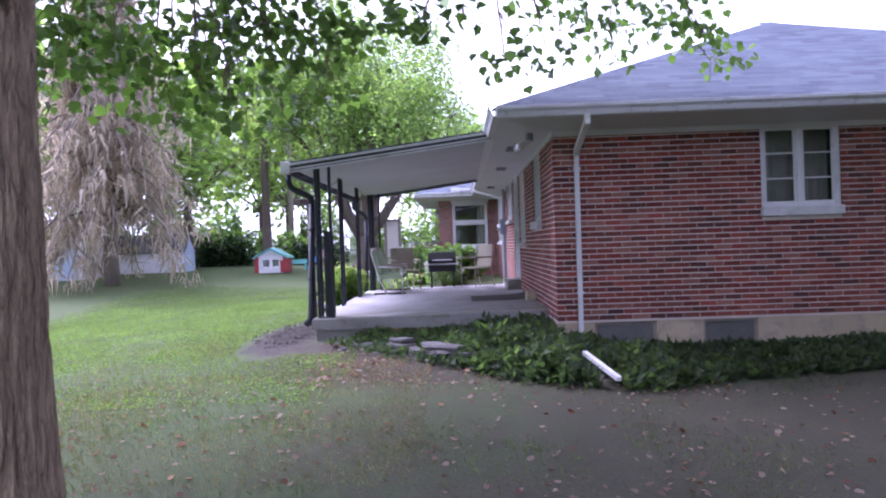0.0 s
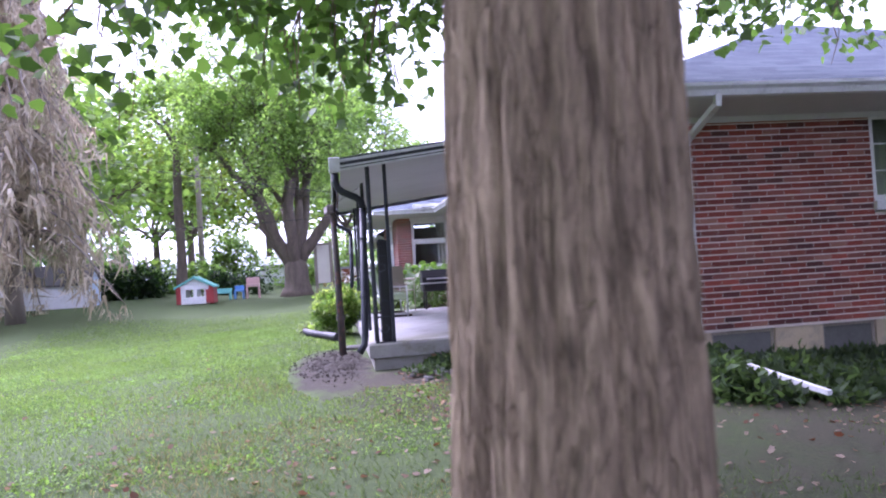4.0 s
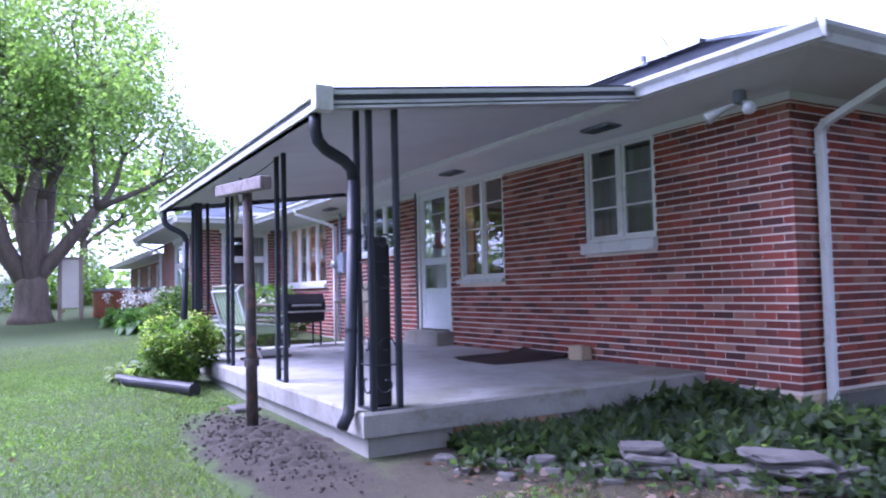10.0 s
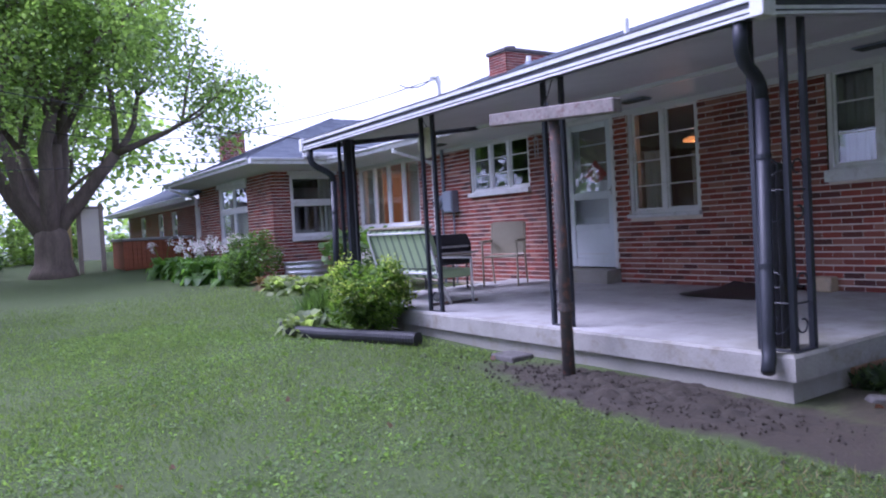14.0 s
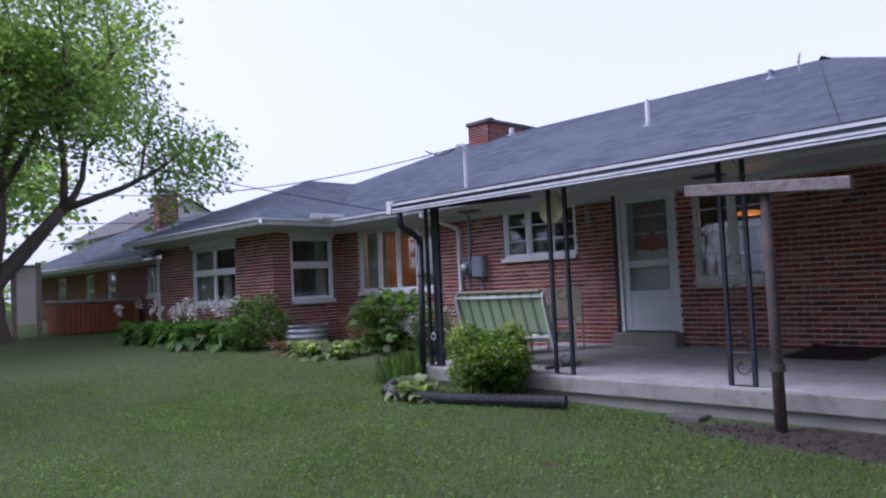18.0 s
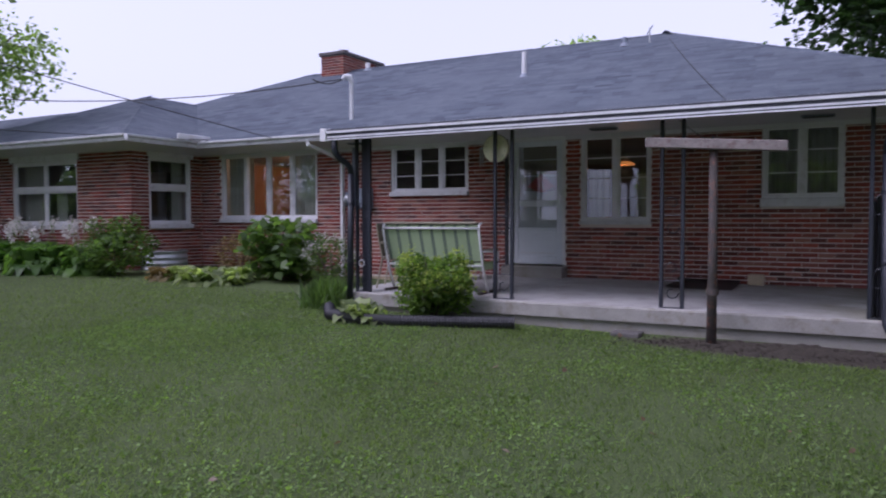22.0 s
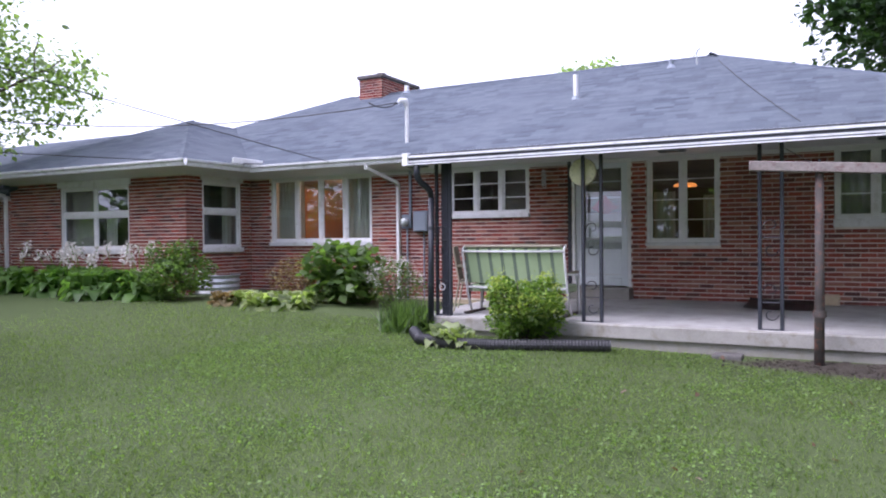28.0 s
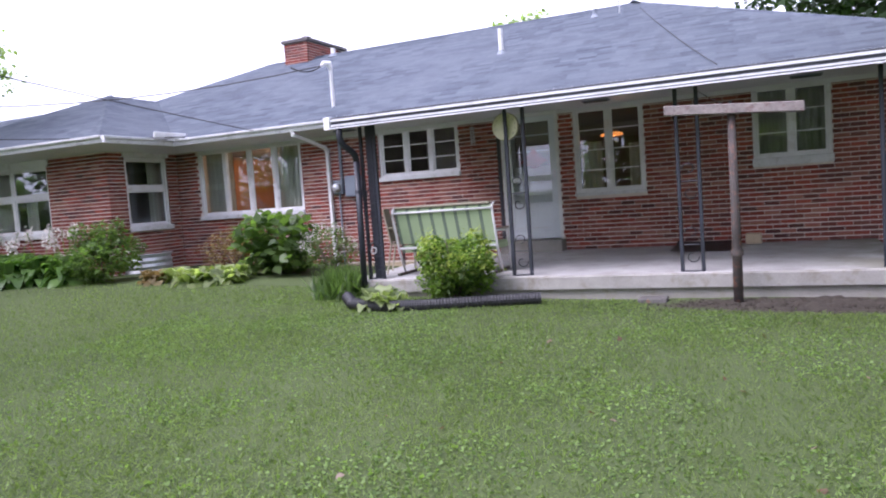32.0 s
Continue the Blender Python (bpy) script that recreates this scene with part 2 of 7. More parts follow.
CREAM = surface("cream_plastic", (0.72, 0.68, 0.46), 0.5, vary=0.15, grain=30, blotch=9.0)
CURTAIN = surface("curtain_cloth", (0.68, 0.62, 0.52), 0.9, vary=0.2, grain=90, blotch=3.0, stretch=(8, 8, 0.4))
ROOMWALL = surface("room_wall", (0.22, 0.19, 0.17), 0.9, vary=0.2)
ORANGEWOOD = surface("room_panelling", (0.36, 0.175, 0.085), 0.5, vary=0.3, grain=20, blotch=2.0, stretch=(6, 6, 0.5))
RED = surface("red_plastic", (0.34, 0.045, 0.045), 0.5, vary=0.1)
TEAL = surface("teal_plastic", (0.16, 0.45, 0.42), 0.5, vary=0.1)
SKYBLUE = surface("pale_blue_paint", (0.48, 0.58, 0.72), 0.7, vary=0.15)
PALEWALL = surface("pale_siding", (0.55, 0.52, 0.50), 0.8, vary=0.15, grain=10)
GREYROOF = surface("dark_roofing", (0.11, 0.10, 0.10), 0.9, vary=0.3, grain=20)
BARK_DARK = surface("dark_bark", (0.085, 0.066, 0.052), 0.95, vary=0.5, grain=26, blotch=5.0, relief=1.0, stretch=(1, 1, 0.16))
BARK_GREY = surface("grey_bark", (0.22, 0.19, 0.155), 0.95, vary=0.4, grain=26, blotch=4.0, relief=0.8, stretch=(1, 1, 0.2))
GREYSIDING = surface("grey_siding", (0.52, 0.51, 0.50), 0.8, vary=0.12, grain=8)
BLUEPLASTIC = surface("blue_plastic", (0.10, 0.25, 0.55), 0.5, vary=0.1)
PINK = surface("faded_pink_plastic", (0.55, 0.36, 0.33), 0.6, vary=0.15)
TUBCOVER = surface("grey_vinyl", (0.26, 0.25, 0.25), 0.6, vary=0.15)
PALEPANEL = surface("pale_panel", (0.76, 0.72, 0.62), 0.7, vary=0.12)
YELLOWWOOD = surface("yellowish_wood", (0.52, 0.40, 0.17), 0.7, vary=0.2, stretch=(6, 6, 1))
CABLE = surface("black_cable", (0.02, 0.02, 0.022), 0.6)


def glass_material(name, tint=(0.85, 0.9, 0.9), clear=0.92):
    m, nt, b = material(name)
    gl = node(nt, "ShaderNodeBsdfGlossy", Roughness=0.015)
    gl.inputs["Color"].default_value = (0.85, 0.88, 0.92, 1)
    tr = node(nt, "ShaderNodeBsdfTransparent")
    tr.inputs["Color"].default_value = (*[c * clear for c in tint], 1)
    lw = node(nt, "ShaderNodeLayerWeight", Blend=0.5)
    cube = nt.nodes.new("ShaderNodeMath")
    cube.operation = "POWER"
    cube.inputs[1].default_value = 3.0
    nt.links.new(lw.outputs["Facing"], cube.inputs[0])
    fr = nt.nodes.new("ShaderNodeMath")
    fr.operation = "MULTIPLY_ADD"
    fr.inputs[1].default_value, fr.inputs[2].default_value = 0.75, 0.07
    nt.links.new(cube.outputs[0], fr.inputs[0])
    wob = noise_node(nt, coords(nt), 1.4, 1.0)
    bm_ = node(nt, "ShaderNodeBump", Strength=0.05, Distance=0.03)
    nt.links.new(wob, bm_.inputs["Height"])
    nt.links.new(bm_.outputs[0], gl.inputs["Normal"])
    mx = nt.nodes.new("ShaderNodeMixShader")
    nt.links.new(fr.outputs[0], mx.inputs[0])
    nt.links.new(tr.outputs[0], mx.inputs[1])
    nt.links.new(gl.outputs[0], mx.inputs[2])
    nt.links.new(mx.outputs[0], nt.nodes["Material Output"].inputs[0])
    return m


GLASS = glass_material("window_glass")
DOORGLASS = glass_material("door_glass", (0.97, 0.98, 0.97), 0.98)


def shingle_material():
    m, nt, b = material("shingles")
    v = coords(nt)
    r = nt.nodes.new("ShaderNodeNewGeometry").outputs["Random Per Island"]
    col = ramp(nt, r, [(0.0, (0.058, 0.072, 0.100)), (0.5, (0.096, 0.116, 0.150)), (1.0, (0.150, 0.174, 0.210))])
    broad = noise_node(nt, v, 0.55, 6.0, 0.65)
    col = mix(nt, ramp(nt, broad, [(0.42, (0, 0, 0)), (0.72, (1, 1, 1))]), col, (0.150, 0.172, 0.206))
    streak = noise_node(nt, coords(nt, (0.6, 3.0, 0.6)), 1.1, 4.0)
    col = mix(nt, ramp(nt, streak, [(0.55, (0, 0, 0)), (0.75, (0.35, 0.35, 0.35))]), col, (0.052, 0.060, 0.076))
    fine = noise_node(nt, v, 70.0)
    col = mix(nt, 0.3, col, ramp(nt, fine, [(0.3, (0.04, 0.046, 0.06)), (0.7, (0.16, 0.18, 0.21))]))
    nt.links.new(col, b.inputs["Base Color"])
    b.inputs["Roughness"].default_value, b.inputs["Specular IOR Level"].default_value = 0.9, 0.2
    bump(nt, b, fine, 0.6, 0.005)
    return m


SHINGLE = shingle_material()


def leaf_material(name, dark, light, gloss=0.45, through_tint=(1.6, 1.9, 0.7)):
    m, nt, b = material(name)
    r = nt.nodes.new("ShaderNodeNewGeometry").outputs["Random Per Island"]
    col = ramp(nt, r, [(0.0, dark), (0.6, light), (1.0, tuple(min(1, c * 1.5) for c in light))])
    v = coords(nt)
    col = mix(nt, ramp(nt, noise_node(nt, v, 0.7, 3.0), [(0.3, (0, 0, 0)), (0.7, (0.45, 0.45, 0.45))]), col, tuple(0.75 * c for c in dark))
    nt.links.new(col, b.inputs["Base Color"])
    b.inputs["Roughness"].default_value = gloss
    tl = nt.nodes.new("ShaderNodeBsdfTranslucent")
    nt.links.new(mix(nt, 1.0, col, through_tint, "MULTIPLY"), tl.inputs["Color"])
    mx = nt.nodes.new("ShaderNodeMixShader")
    mx.inputs[0].default_value = 0.52
    nt.links.new(b.outputs[0], mx.inputs[1])
    nt.links.new(tl.outputs[0], mx.inputs[2])
    nt.links.new(mx.outputs[0], nt.nodes["Material Output"].inputs[0])
    return m


LEAF_TREE = leaf_material("tree_leaves", (0.055, 0.092, 0.034), (0.115, 0.175, 0.062))
LEAF_MAPLE = leaf_material("maple_leaves", (0.054, 0.095, 0.031), (0.125, 0.195, 0.060))
LEAF_LIGHT = leaf_material("light_leaves", (0.120, 0.175, 0.068), (0.280, 0.365, 0.140))
# far hedgerows: distance haze is mixed into this leaf colour
LEAF_HAZE = leaf_material("hazed_leaves", (0.078, 0.122, 0.074), (0.145, 0.205, 0.120))
LEAF_COVER = leaf_material("groundcover_leaves", (0.030, 0.048, 0.026), (0.072, 0.104, 0.054), 0.75)
LEAF_YELLOW = leaf_material("yellowing_leaves", (0.09, 0.12, 0.025), (0.20, 0.23, 0.05))
LEAF_DARK = leaf_material("dark_leaves", (0.014, 0.03, 0.014), (0.034, 0.066, 0.026))
LEAF_BUSH = leaf_material("bush_leaves", (0.05, 0.1, 0.022), (0.175, 0.26, 0.055))
LEAF_HOSTA = leaf_material("hosta_leaves", (0.070, 0.145, 0.036), (0.155, 0.260, 0.075))
LEAF_VARIEG = leaf_material("pale_edged_leaves", (0.11, 0.155, 0.06), (0.29, 0.33, 0.165))
LEAF_PINE = leaf_material("dry_needles", (0.31, 0.275, 0.205), (0.52, 0.47, 0.36), 0.8, (1.1, 1.0, 0.9))
LEAF_FALLEN = leaf_material("fallen_leaves", (0.17, 0.070, 0.038), (0.38, 0.30, 0.245), 0.8, (0.9, 0.75, 0.55))
LEAF_BROWNISH = leaf_material("browning_leaves", (0.13, 0.105, 0.045), (0.27, 0.22, 0.105), 0.7, (1.3, 1.1, 0.7))
LEAF_TIP = leaf_material("young_leaves", (0.20, 0.25, 0.065), (0.38, 0.42, 0.13))
LEAF_DRY = leaf_material("dry_grass_blades", (0.15, 0.135, 0.060), (0.27, 0.235, 0.125), 0.8, (1.2, 1.1, 0.8))
FLOWER = leaf_material("white_petals", (0.66, 0.62, 0.58), (0.82, 0.80, 0.76), 0.7, (1.0, 0.97, 0.95))
LEAF_GRASS = leaf_material("grass_blades", (0.079, 0.116, 0.038), (0.161, 0.213, 0.072), 0.6)
# darker copy of the grass blades, the maple's shade put into the colour
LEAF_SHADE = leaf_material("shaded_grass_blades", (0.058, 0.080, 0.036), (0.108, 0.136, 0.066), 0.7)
LEAF_CLOVER = leaf_material("clover", (0.095, 0.152, 0.050), (0.185, 0.265, 0.092), 0.6)


def ground_material():
    m, nt, b = material("lawn_ground")
    v = coords(nt)
    fine, mid, broad = noise_node(nt, v, 40.0), noise_node(nt, v, 3.0, 8.0, 0.7), noise_node(nt, v, 0.35, 4.0)
    grass = ramp(nt, mid, [(0.25, (0.036, 0.062, 0.016)), (0.5, (0.058, 0.092, 0.024)), (0.75, (0.086, 0.124, 0.037))])
    grass = mix(nt, ramp(nt, broad, [(0.4, (0, 0, 0)), (0.65, (0.5, 0.5, 0.5))]), grass, (0.094, 0.124, 0.035))
    grass = mix(nt, 0.5, grass, ramp(nt, fine, [(0.3, (0.018, 0.032, 0.009)), (0.7, (0.108, 0.148, 0.040))]))
    tufts = noise_node(nt, v, 115.0, 3.0)
    grass = mix(nt, 0.5, grass, ramp(nt, tufts, [(0.40, (0.014, 0.025, 0.007)), (0.60, (0.105, 0.146, 0.037))]))
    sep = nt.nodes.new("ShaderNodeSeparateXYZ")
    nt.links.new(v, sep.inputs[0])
    # open east lawn: its stronger light is painted in as a paler grass colour
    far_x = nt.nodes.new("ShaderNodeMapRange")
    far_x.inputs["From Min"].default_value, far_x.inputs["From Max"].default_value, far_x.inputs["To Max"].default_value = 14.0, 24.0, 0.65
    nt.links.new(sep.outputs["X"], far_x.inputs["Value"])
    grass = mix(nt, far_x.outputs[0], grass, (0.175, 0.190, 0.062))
    earth = ramp(nt, mid, [(0.3, (0.030, 0.022, 0.015)), (0.55, (0.054, 0.041, 0.027)), (0.8, (0.076, 0.060, 0.039))])
    earth = mix(nt, 0.45, earth, ramp(nt, fine, [(0.32, (0.013, 0.010, 0.008)), (0.7, (0.108, 0.082, 0.055))]))
    # worn ground under the trees south of the house, fading into grass to the north-west
    def math_node(op, a, c):
        n = nt.nodes.new("ShaderNodeMath")
        n.operation = op
        for s_, val in ((n.inputs[0], a), (n.inputs[1], c)):
            if isinstance(val, (int, float)):
                s_.default_value = val
            else:
                nt.links.new(val, s_)
        return n.outputs[0]
    # bare towards +x and -y
    lean = math_node("ADD", math_node("MULTIPLY", sep.outputs["X"], 0.20), math_node("MULTIPLY", sep.outputs["Y"], -0.10))
    lean = math_node("ADD", lean, math_node("MULTIPLY", mid, 1.1))
    lean = math_node("ADD", lean, math_node("MULTIPLY", broad, 0.8))
    lean = math_node("ADD", lean, 0.02)
    worn = math_node("MINIMUM", ramp(nt, math_node("MULTIPLY", lean, 0.5), [(0.36, (0, 0, 0)), (0.66, (1, 1, 1))]), 0.78)
    near = math_node("MULTIPLY", ramp(nt, math_node("MULTIPLY", sep.outputs["X"], 0.05), [(0.35, (1, 1, 1)), (0.60, (0, 0, 0))]), math_node("LESS_THAN", sep.outputs["Y"], 3.5))
    worn = math_node("MULTIPLY", worn, near)
    # bare strip along the slab's west side
    dx = math_node("DIVIDE", math_node("ADD", sep.outputs["X"], 3.62), 0.62)
    dy = math_node("DIVIDE", math_node("ADD", sep.outputs["Y"], -1.5), 2.4)
    rr = math_node("ADD", math_node("MULTIPLY", dx, dx), math_node("MULTIPLY", dy, dy))
    rr = math_node("ADD", rr, math_node("MULTIPLY", mid, 1.5))
    strip = ramp(nt, math_node("MULTIPLY", rr, 0.5), [(0.56, (1, 1, 1)), (0.70, (0, 0, 0))])
    # bare earth round the stone edging
    ex = math_node("DIVIDE", math_node("ADD", sep.outputs["X"], 1.5), 2.1)
    ey = math_node("DIVIDE", math_node("ADD", sep.outputs["Y"], 0.2), 1.75)
    er = math_node("ADD", math_node("ADD", math_node("MULTIPLY", ex, ex), math_node("MULTIPLY", ey, ey)), math_node("MULTIPLY", mid, 0.9))
    bed = ramp(nt, math_node("MULTIPLY", er, 0.5), [(0.60, (0.9, 0.9, 0.9)), (0.82, (0, 0, 0))])
    col = mix(nt, worn, grass, earth)
    col = mix(nt, bed, col, earth)
    col = mix(nt, strip, col, mix(nt, 0.5, earth, (0.042, 0.035, 0.026)))
    nt.links.new(col, b.inputs["Base Color"])
    b.inputs["Roughness"].default_value = 0.95
    bump(nt, b, fine, 0.9, 0.02)
    return m


GROUND = ground_material()


def lamp_glow(name, colour, strength):
    m, nt, b = material(name)
    b.inputs["Base Color"].default_value = (*colour, 1)
    b.inputs["Emission Color"].default_value = (*colour, 1)
    b.inputs["Emission Strength"].default_value = strength
    return m


GLOW = lamp_glow("lamp_shade_glow", (1.0, 0.33, 0.06), 0.55)


# ---- mesh building ----
class Shape:
    """Collects vertices and faces in world metres; made() links them as one mesh object."""

    def __init__(self):
        self.v, self.f = [], []

    def add(self, verts, faces):
        n = len(self.v)
        self.v.extend(verts)
        self.f.extend(tuple(i + n for i in f) for f in faces)
        return self

    def box(self, x0, x1, y0, y1, z0, z1, c=0.0):
        if c <= 0:
            return self.add([(x, y, z) for z in (z0, z1) for y in (y0, y1) for x in (x0, x1)],
                            [(0, 2, 3, 1), (4, 5, 7, 6), (0, 1, 5, 4), (2, 6, 7, 3), (0, 4, 6, 2), (1, 3, 7, 5)])
        vs, idx = [], {}
        for sx in (0, 1):
            for sy in (0, 1):
                for sz in (0, 1):
                    X, Y, Z = (x0, x1)[sx], (y0, y1)[sy], (z0, z1)[sz]
                    dx, dy, dz = c * (1 - 2 * sx), c * (1 - 2 * sy), c * (1 - 2 * sz)
                    for a, p in enumerate(((X, Y + dy, Z + dz), (X + dx, Y, Z + dz), (X + dx, Y + dy, Z))):
                        idx[sx, sy, sz, a] = len(vs)
                        vs.append(p)
        fs = []
        for s in (0, 1):
            fs.append([idx[s, 0, 0, 0], idx[s, 1, 0, 0], idx[s, 1, 1, 0], idx[s, 0, 1, 0]][::1 if s else -1])
            fs.append([idx[0, s, 0, 1], idx[0, s, 1, 1], idx[1, s, 1, 1], idx[1, s, 0, 1]][::1 if s else -1])
            fs.append([idx[0, 0, s, 2], idx[1, 0, s, 2], idx[1, 1, s, 2], idx[0, 1, s, 2]][::1 if s else -1])
        for p in (0, 1):
            for q in (0, 1):
                fs.append([idx[p, q, 0, 0], idx[p, q, 1, 0], idx[p, q, 1, 1], idx[p, q, 0, 1]])
                fs.append([idx[p, 0, q, 0], idx[p, 1, q, 0], idx[p, 1, q, 2], idx[p, 0, q, 2]])
                fs.append([idx[0, p, q, 1], idx[1, p, q, 1], idx[1, p, q, 2], idx[0, p, q, 2]])
                for r in (0, 1):
                    fs.append([idx[p, q, r, a] for a in range(3)])
        return self.add(vs, fs)

    def tube(self, points, radius, n=8, squash=1.0, caps=True):
        """A round bar along a line of points; radius is a number or one per point."""
        pts = [Vector(p) for p in points]
        rad = radius if isinstance(radius, (list, tuple)) else [radius] * len(pts)
        vs, fs = [], []
        side = None
        for i, p in enumerate(pts):
            d = (pts[min(i + 1, len(pts) - 1)] - pts[max(i - 1, 0)]).normalized()
            if side is None:
                side = d.orthogonal().normalized()
            else:
                side = (side - d * side.dot(d)).normalized()
            up = d.cross(side)
            for k in range(n):
                a = 2 * math.pi * k / n
                vs.append(tuple(p + side * (rad[i] * math.cos(a)) + up * (rad[i] * squash * math.sin(a))))
        for i in range(len(pts) - 1):
            for k in range(n):
                a, b_ = i * n + k, i * n + (k + 1) % n
                fs.append((a, b_, b_ + n, a + n))
        if caps:
            fs.append(tuple(range(n))[::-1])
            fs.append(tuple(range((len(pts) - 1) * n, len(pts) * n)))
        return self.add(vs, fs)

    def bar(self, p0, p1, w, h=None):
        """A square bar between two points."""
        p0, p1 = Vector(p0), Vector(p1)
        d = (p1 - p0).normalized()
        s = Vector((0, 0, 1)).cross(d)
        s = Vector((1, 0, 0)) if s.length < 1e-3 else s.normalized()
        u = d.cross(s)
        h = h or w
        vs = [tuple(p + s * (a * w / 2) + u * (b_ * h / 2)) for p in (p0, p1) for a, b_ in ((-1, -1), (1, -1), (1, 1), (-1, 1))]
        return self.add(vs, [(0, 3, 2, 1), (4, 5, 6, 7), (0, 1, 5, 4), (1, 2, 6, 5), (2, 3, 7, 6), (3, 0, 4, 7)])

    def made(self, name, mat, parent=None, base=(0, 0, 0), label="", smooth=False):
        me = bpy.data.meshes.new(name)
        vs = np.array(self.v, dtype=float) - np.array(base, dtype=float)
        me.from_pydata(vs.tolist(), [], self.f)
        me.materials.append(mat)
        if smooth:
            me.polygons.foreach_set("use_smooth", [True] * len(me.polygons))
        me.update()
        ob = new(name, me)
        if parent is not None:
            ob.parent = parent
        elif any(base):
            ob.location = base
        if label:
            ob["label"] = label
        return ob


def clean(ob):
    """Faces point outwards."""
    bm = bmesh.new()
    bm.from_mesh(ob.data)
    bmesh.ops.recalc_face_normals(bm, faces=bm.faces)
    bm.to_mesh(ob.data)
    bm.free()
    return ob


def thing(name, base, label, category, group=""):
    e = new(name)
    e.location = base
    e.empty_display_size = 0.1
    return tagged(e, label, category, group)


def structure(ob, label="", category=""):
    return tagged(ob, label, category, kind="structure")


def step(e0, e1, x):
    t = min(1.0, max(0.0, (x - e0) / (e1 - e0)))
    return t * t * (3 - 2 * t)


def ground_z(x, y):
    """Height of the lawn: level by the slab, falling to the south, rising far to the north and east."""
    z = 0.105
    z -= 0.40 * step(2.0, -9.0, y)
    z += 0.22 * step(3.0, 12.0, y) * step(-6.0, -2.0, x)
    z += 0.85 * step(6.0, 40.0, y) * (1 - 0.25 * step(-6.0, -2.0, x))
    z -= 0.25 * step(-4.0, -12.0, x) * step(14.0, 4.0, y)
    z += 0.025 * max(0.0, min(x, 70.0) - 3.0)
    z += 0.20 * step(-5.0, -11.0, x) * step(8.0, 16.0, y)
    z -= 0.15 * step(-0.6, 1.0, x) * step(0.5, -0.4, y) * step(-8.0, -2.5, y)
    z += 0.05 * step(-2.5, -0.8, x) * step(0.6, -0.6, x) * step(-2.5, -0.2, y) * step(3.0, 1.0, y)
    return z


def turned(points, angle, centre):
    c, s = math.cos(angle), math.sin(angle)
    return [(centre[0] + x * c - y * s, centre[1] + x * s + y * c, z) for x, y, z in points]

# ---- ground ----
def make_ground():
    sh = Shape()
    xs = sorted(set([-400, -200, -110, -70, -50, -40, -32, -26] + [x * 1.0 for x in range(-22, 13)] + [x * 0.25 for x in range(-24, 9)] + [14, 17, 20, 24, 28, 34, 40, 50, 60, 70, 90, 130, 220, 400]))
    ys = sorted(set([-400, -200, -110, -70, -50, -36, -28, -22, -18] + [y * 1.0 for y in range(-15, 46)] + [y * 0.25 for y in range(-20, 24)] + [50, 56, 64, 75, 90, 120, 200, 400]))
    vs = []
    for y in ys:
        for x in xs:
            bumpy = 0.018 * noise.noise((x * 0.6, y * 0.6, 3.0)) + 0.01 * noise.noise((x * 2.1, y * 2.1, 7.0))
            vs.append((x, y, ground_z(x, y) + bumpy))
    n = len(xs)
    sh.add(vs, [(j * n + i, j * n + i + 1, (j + 1) * n + i + 1, (j + 1) * n + i) for j in range(len(ys) - 1) for i in range(n - 1)])
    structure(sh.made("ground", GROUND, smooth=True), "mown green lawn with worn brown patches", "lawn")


make_ground()

# ---- the house: walls ----
COURSE, PITCH, JOINT, HEAD = 0.0677, 0.2032, 0.0135, 0.0064
Z_BRICK, Z_SOFFIT, Z_EAVE = 0.355, 2.667, 2.87


def place(axis, plane):
    """Maps along-the-wall, inward and up to the world. W faces -x, S faces -y."""
    if axis == "W":
        return lambda u, d, z: (plane + d, u, z)
    return lambda u, d, z: (u, plane + d, z)


def wall_box(sh, put, u0, u1, d0, d1, z0, z1, c=0.0):
    a, b_ = put(u0, d0, z0), put(u1, d1, z1)
    return sh.box(min(a[0], b_[0]), max(a[0], b_[0]), min(a[1], b_[1]), max(a[1], b_[1]), z0, z1, c)


def brick_runs(u0, u1, z0, z1, openings, shift):
    """Brick spans (u0, u1, z0, z1) in running bond between the openings."""
    out = []
    k = 0
    z = z0
    while z + COURSE <= z1 + 0.03:
        top = min(z + COURSE - JOINT, z1)
        free = [(u0, u1)]
        for a, b_, c, d in openings:
            if c < top - 0.01 and d > z + 0.01:
                free = [p for s, e in free for p in ((s, min(e, a)), (max(s, b_), e)) if p[1] - p[0] > 0.03]
        for s, e in free:
            u = u0 + shift - PITCH * (1.5 if k % 2 else 1.0)
            while u < e:
                a, b_ = max(u, s), min(u + PITCH - HEAD, e)
                if b_ - a > 0.035:
                    out.append((a, b_, z, top))
                u += PITCH
        z += COURSE
        k += 1
    return out


LATER = []


def brick_wall(name, axis, plane, u0, u1, openings, near, z0=Z_BRICK, z1=Z_SOFFIT, label="red brick house wall with pale mortar joints", thick=0.24, shift=0.0):
    put = place(axis, plane)
    sh = Shape()
    us = sorted({u0 + 0.0065, u1 - 0.0065, *[a for o in openings for a in o[:2]]})
    zs = sorted({z0 - 0.03, z1, *[min(z1, max(z0 - 0.03, a)) for o in openings for a in o[2:]]})
    for a, b_ in zip(us, us[1:]):
        for c, d in zip(zs, zs[1:]):
            if not any(o[0] < (a + b_) / 2 < o[1] and o[2] < (c + d) / 2 < o[3] for o in openings):
                wall_box(sh, put, a, b_, 0.0035, thick, c, d)
    wall = structure(sh.made(name, MORTAR), label, "wall")
    runs = brick_runs(u0, u1, z0, z1, openings, shift)
    LATER.append((wall, put, runs, near))
    return wall


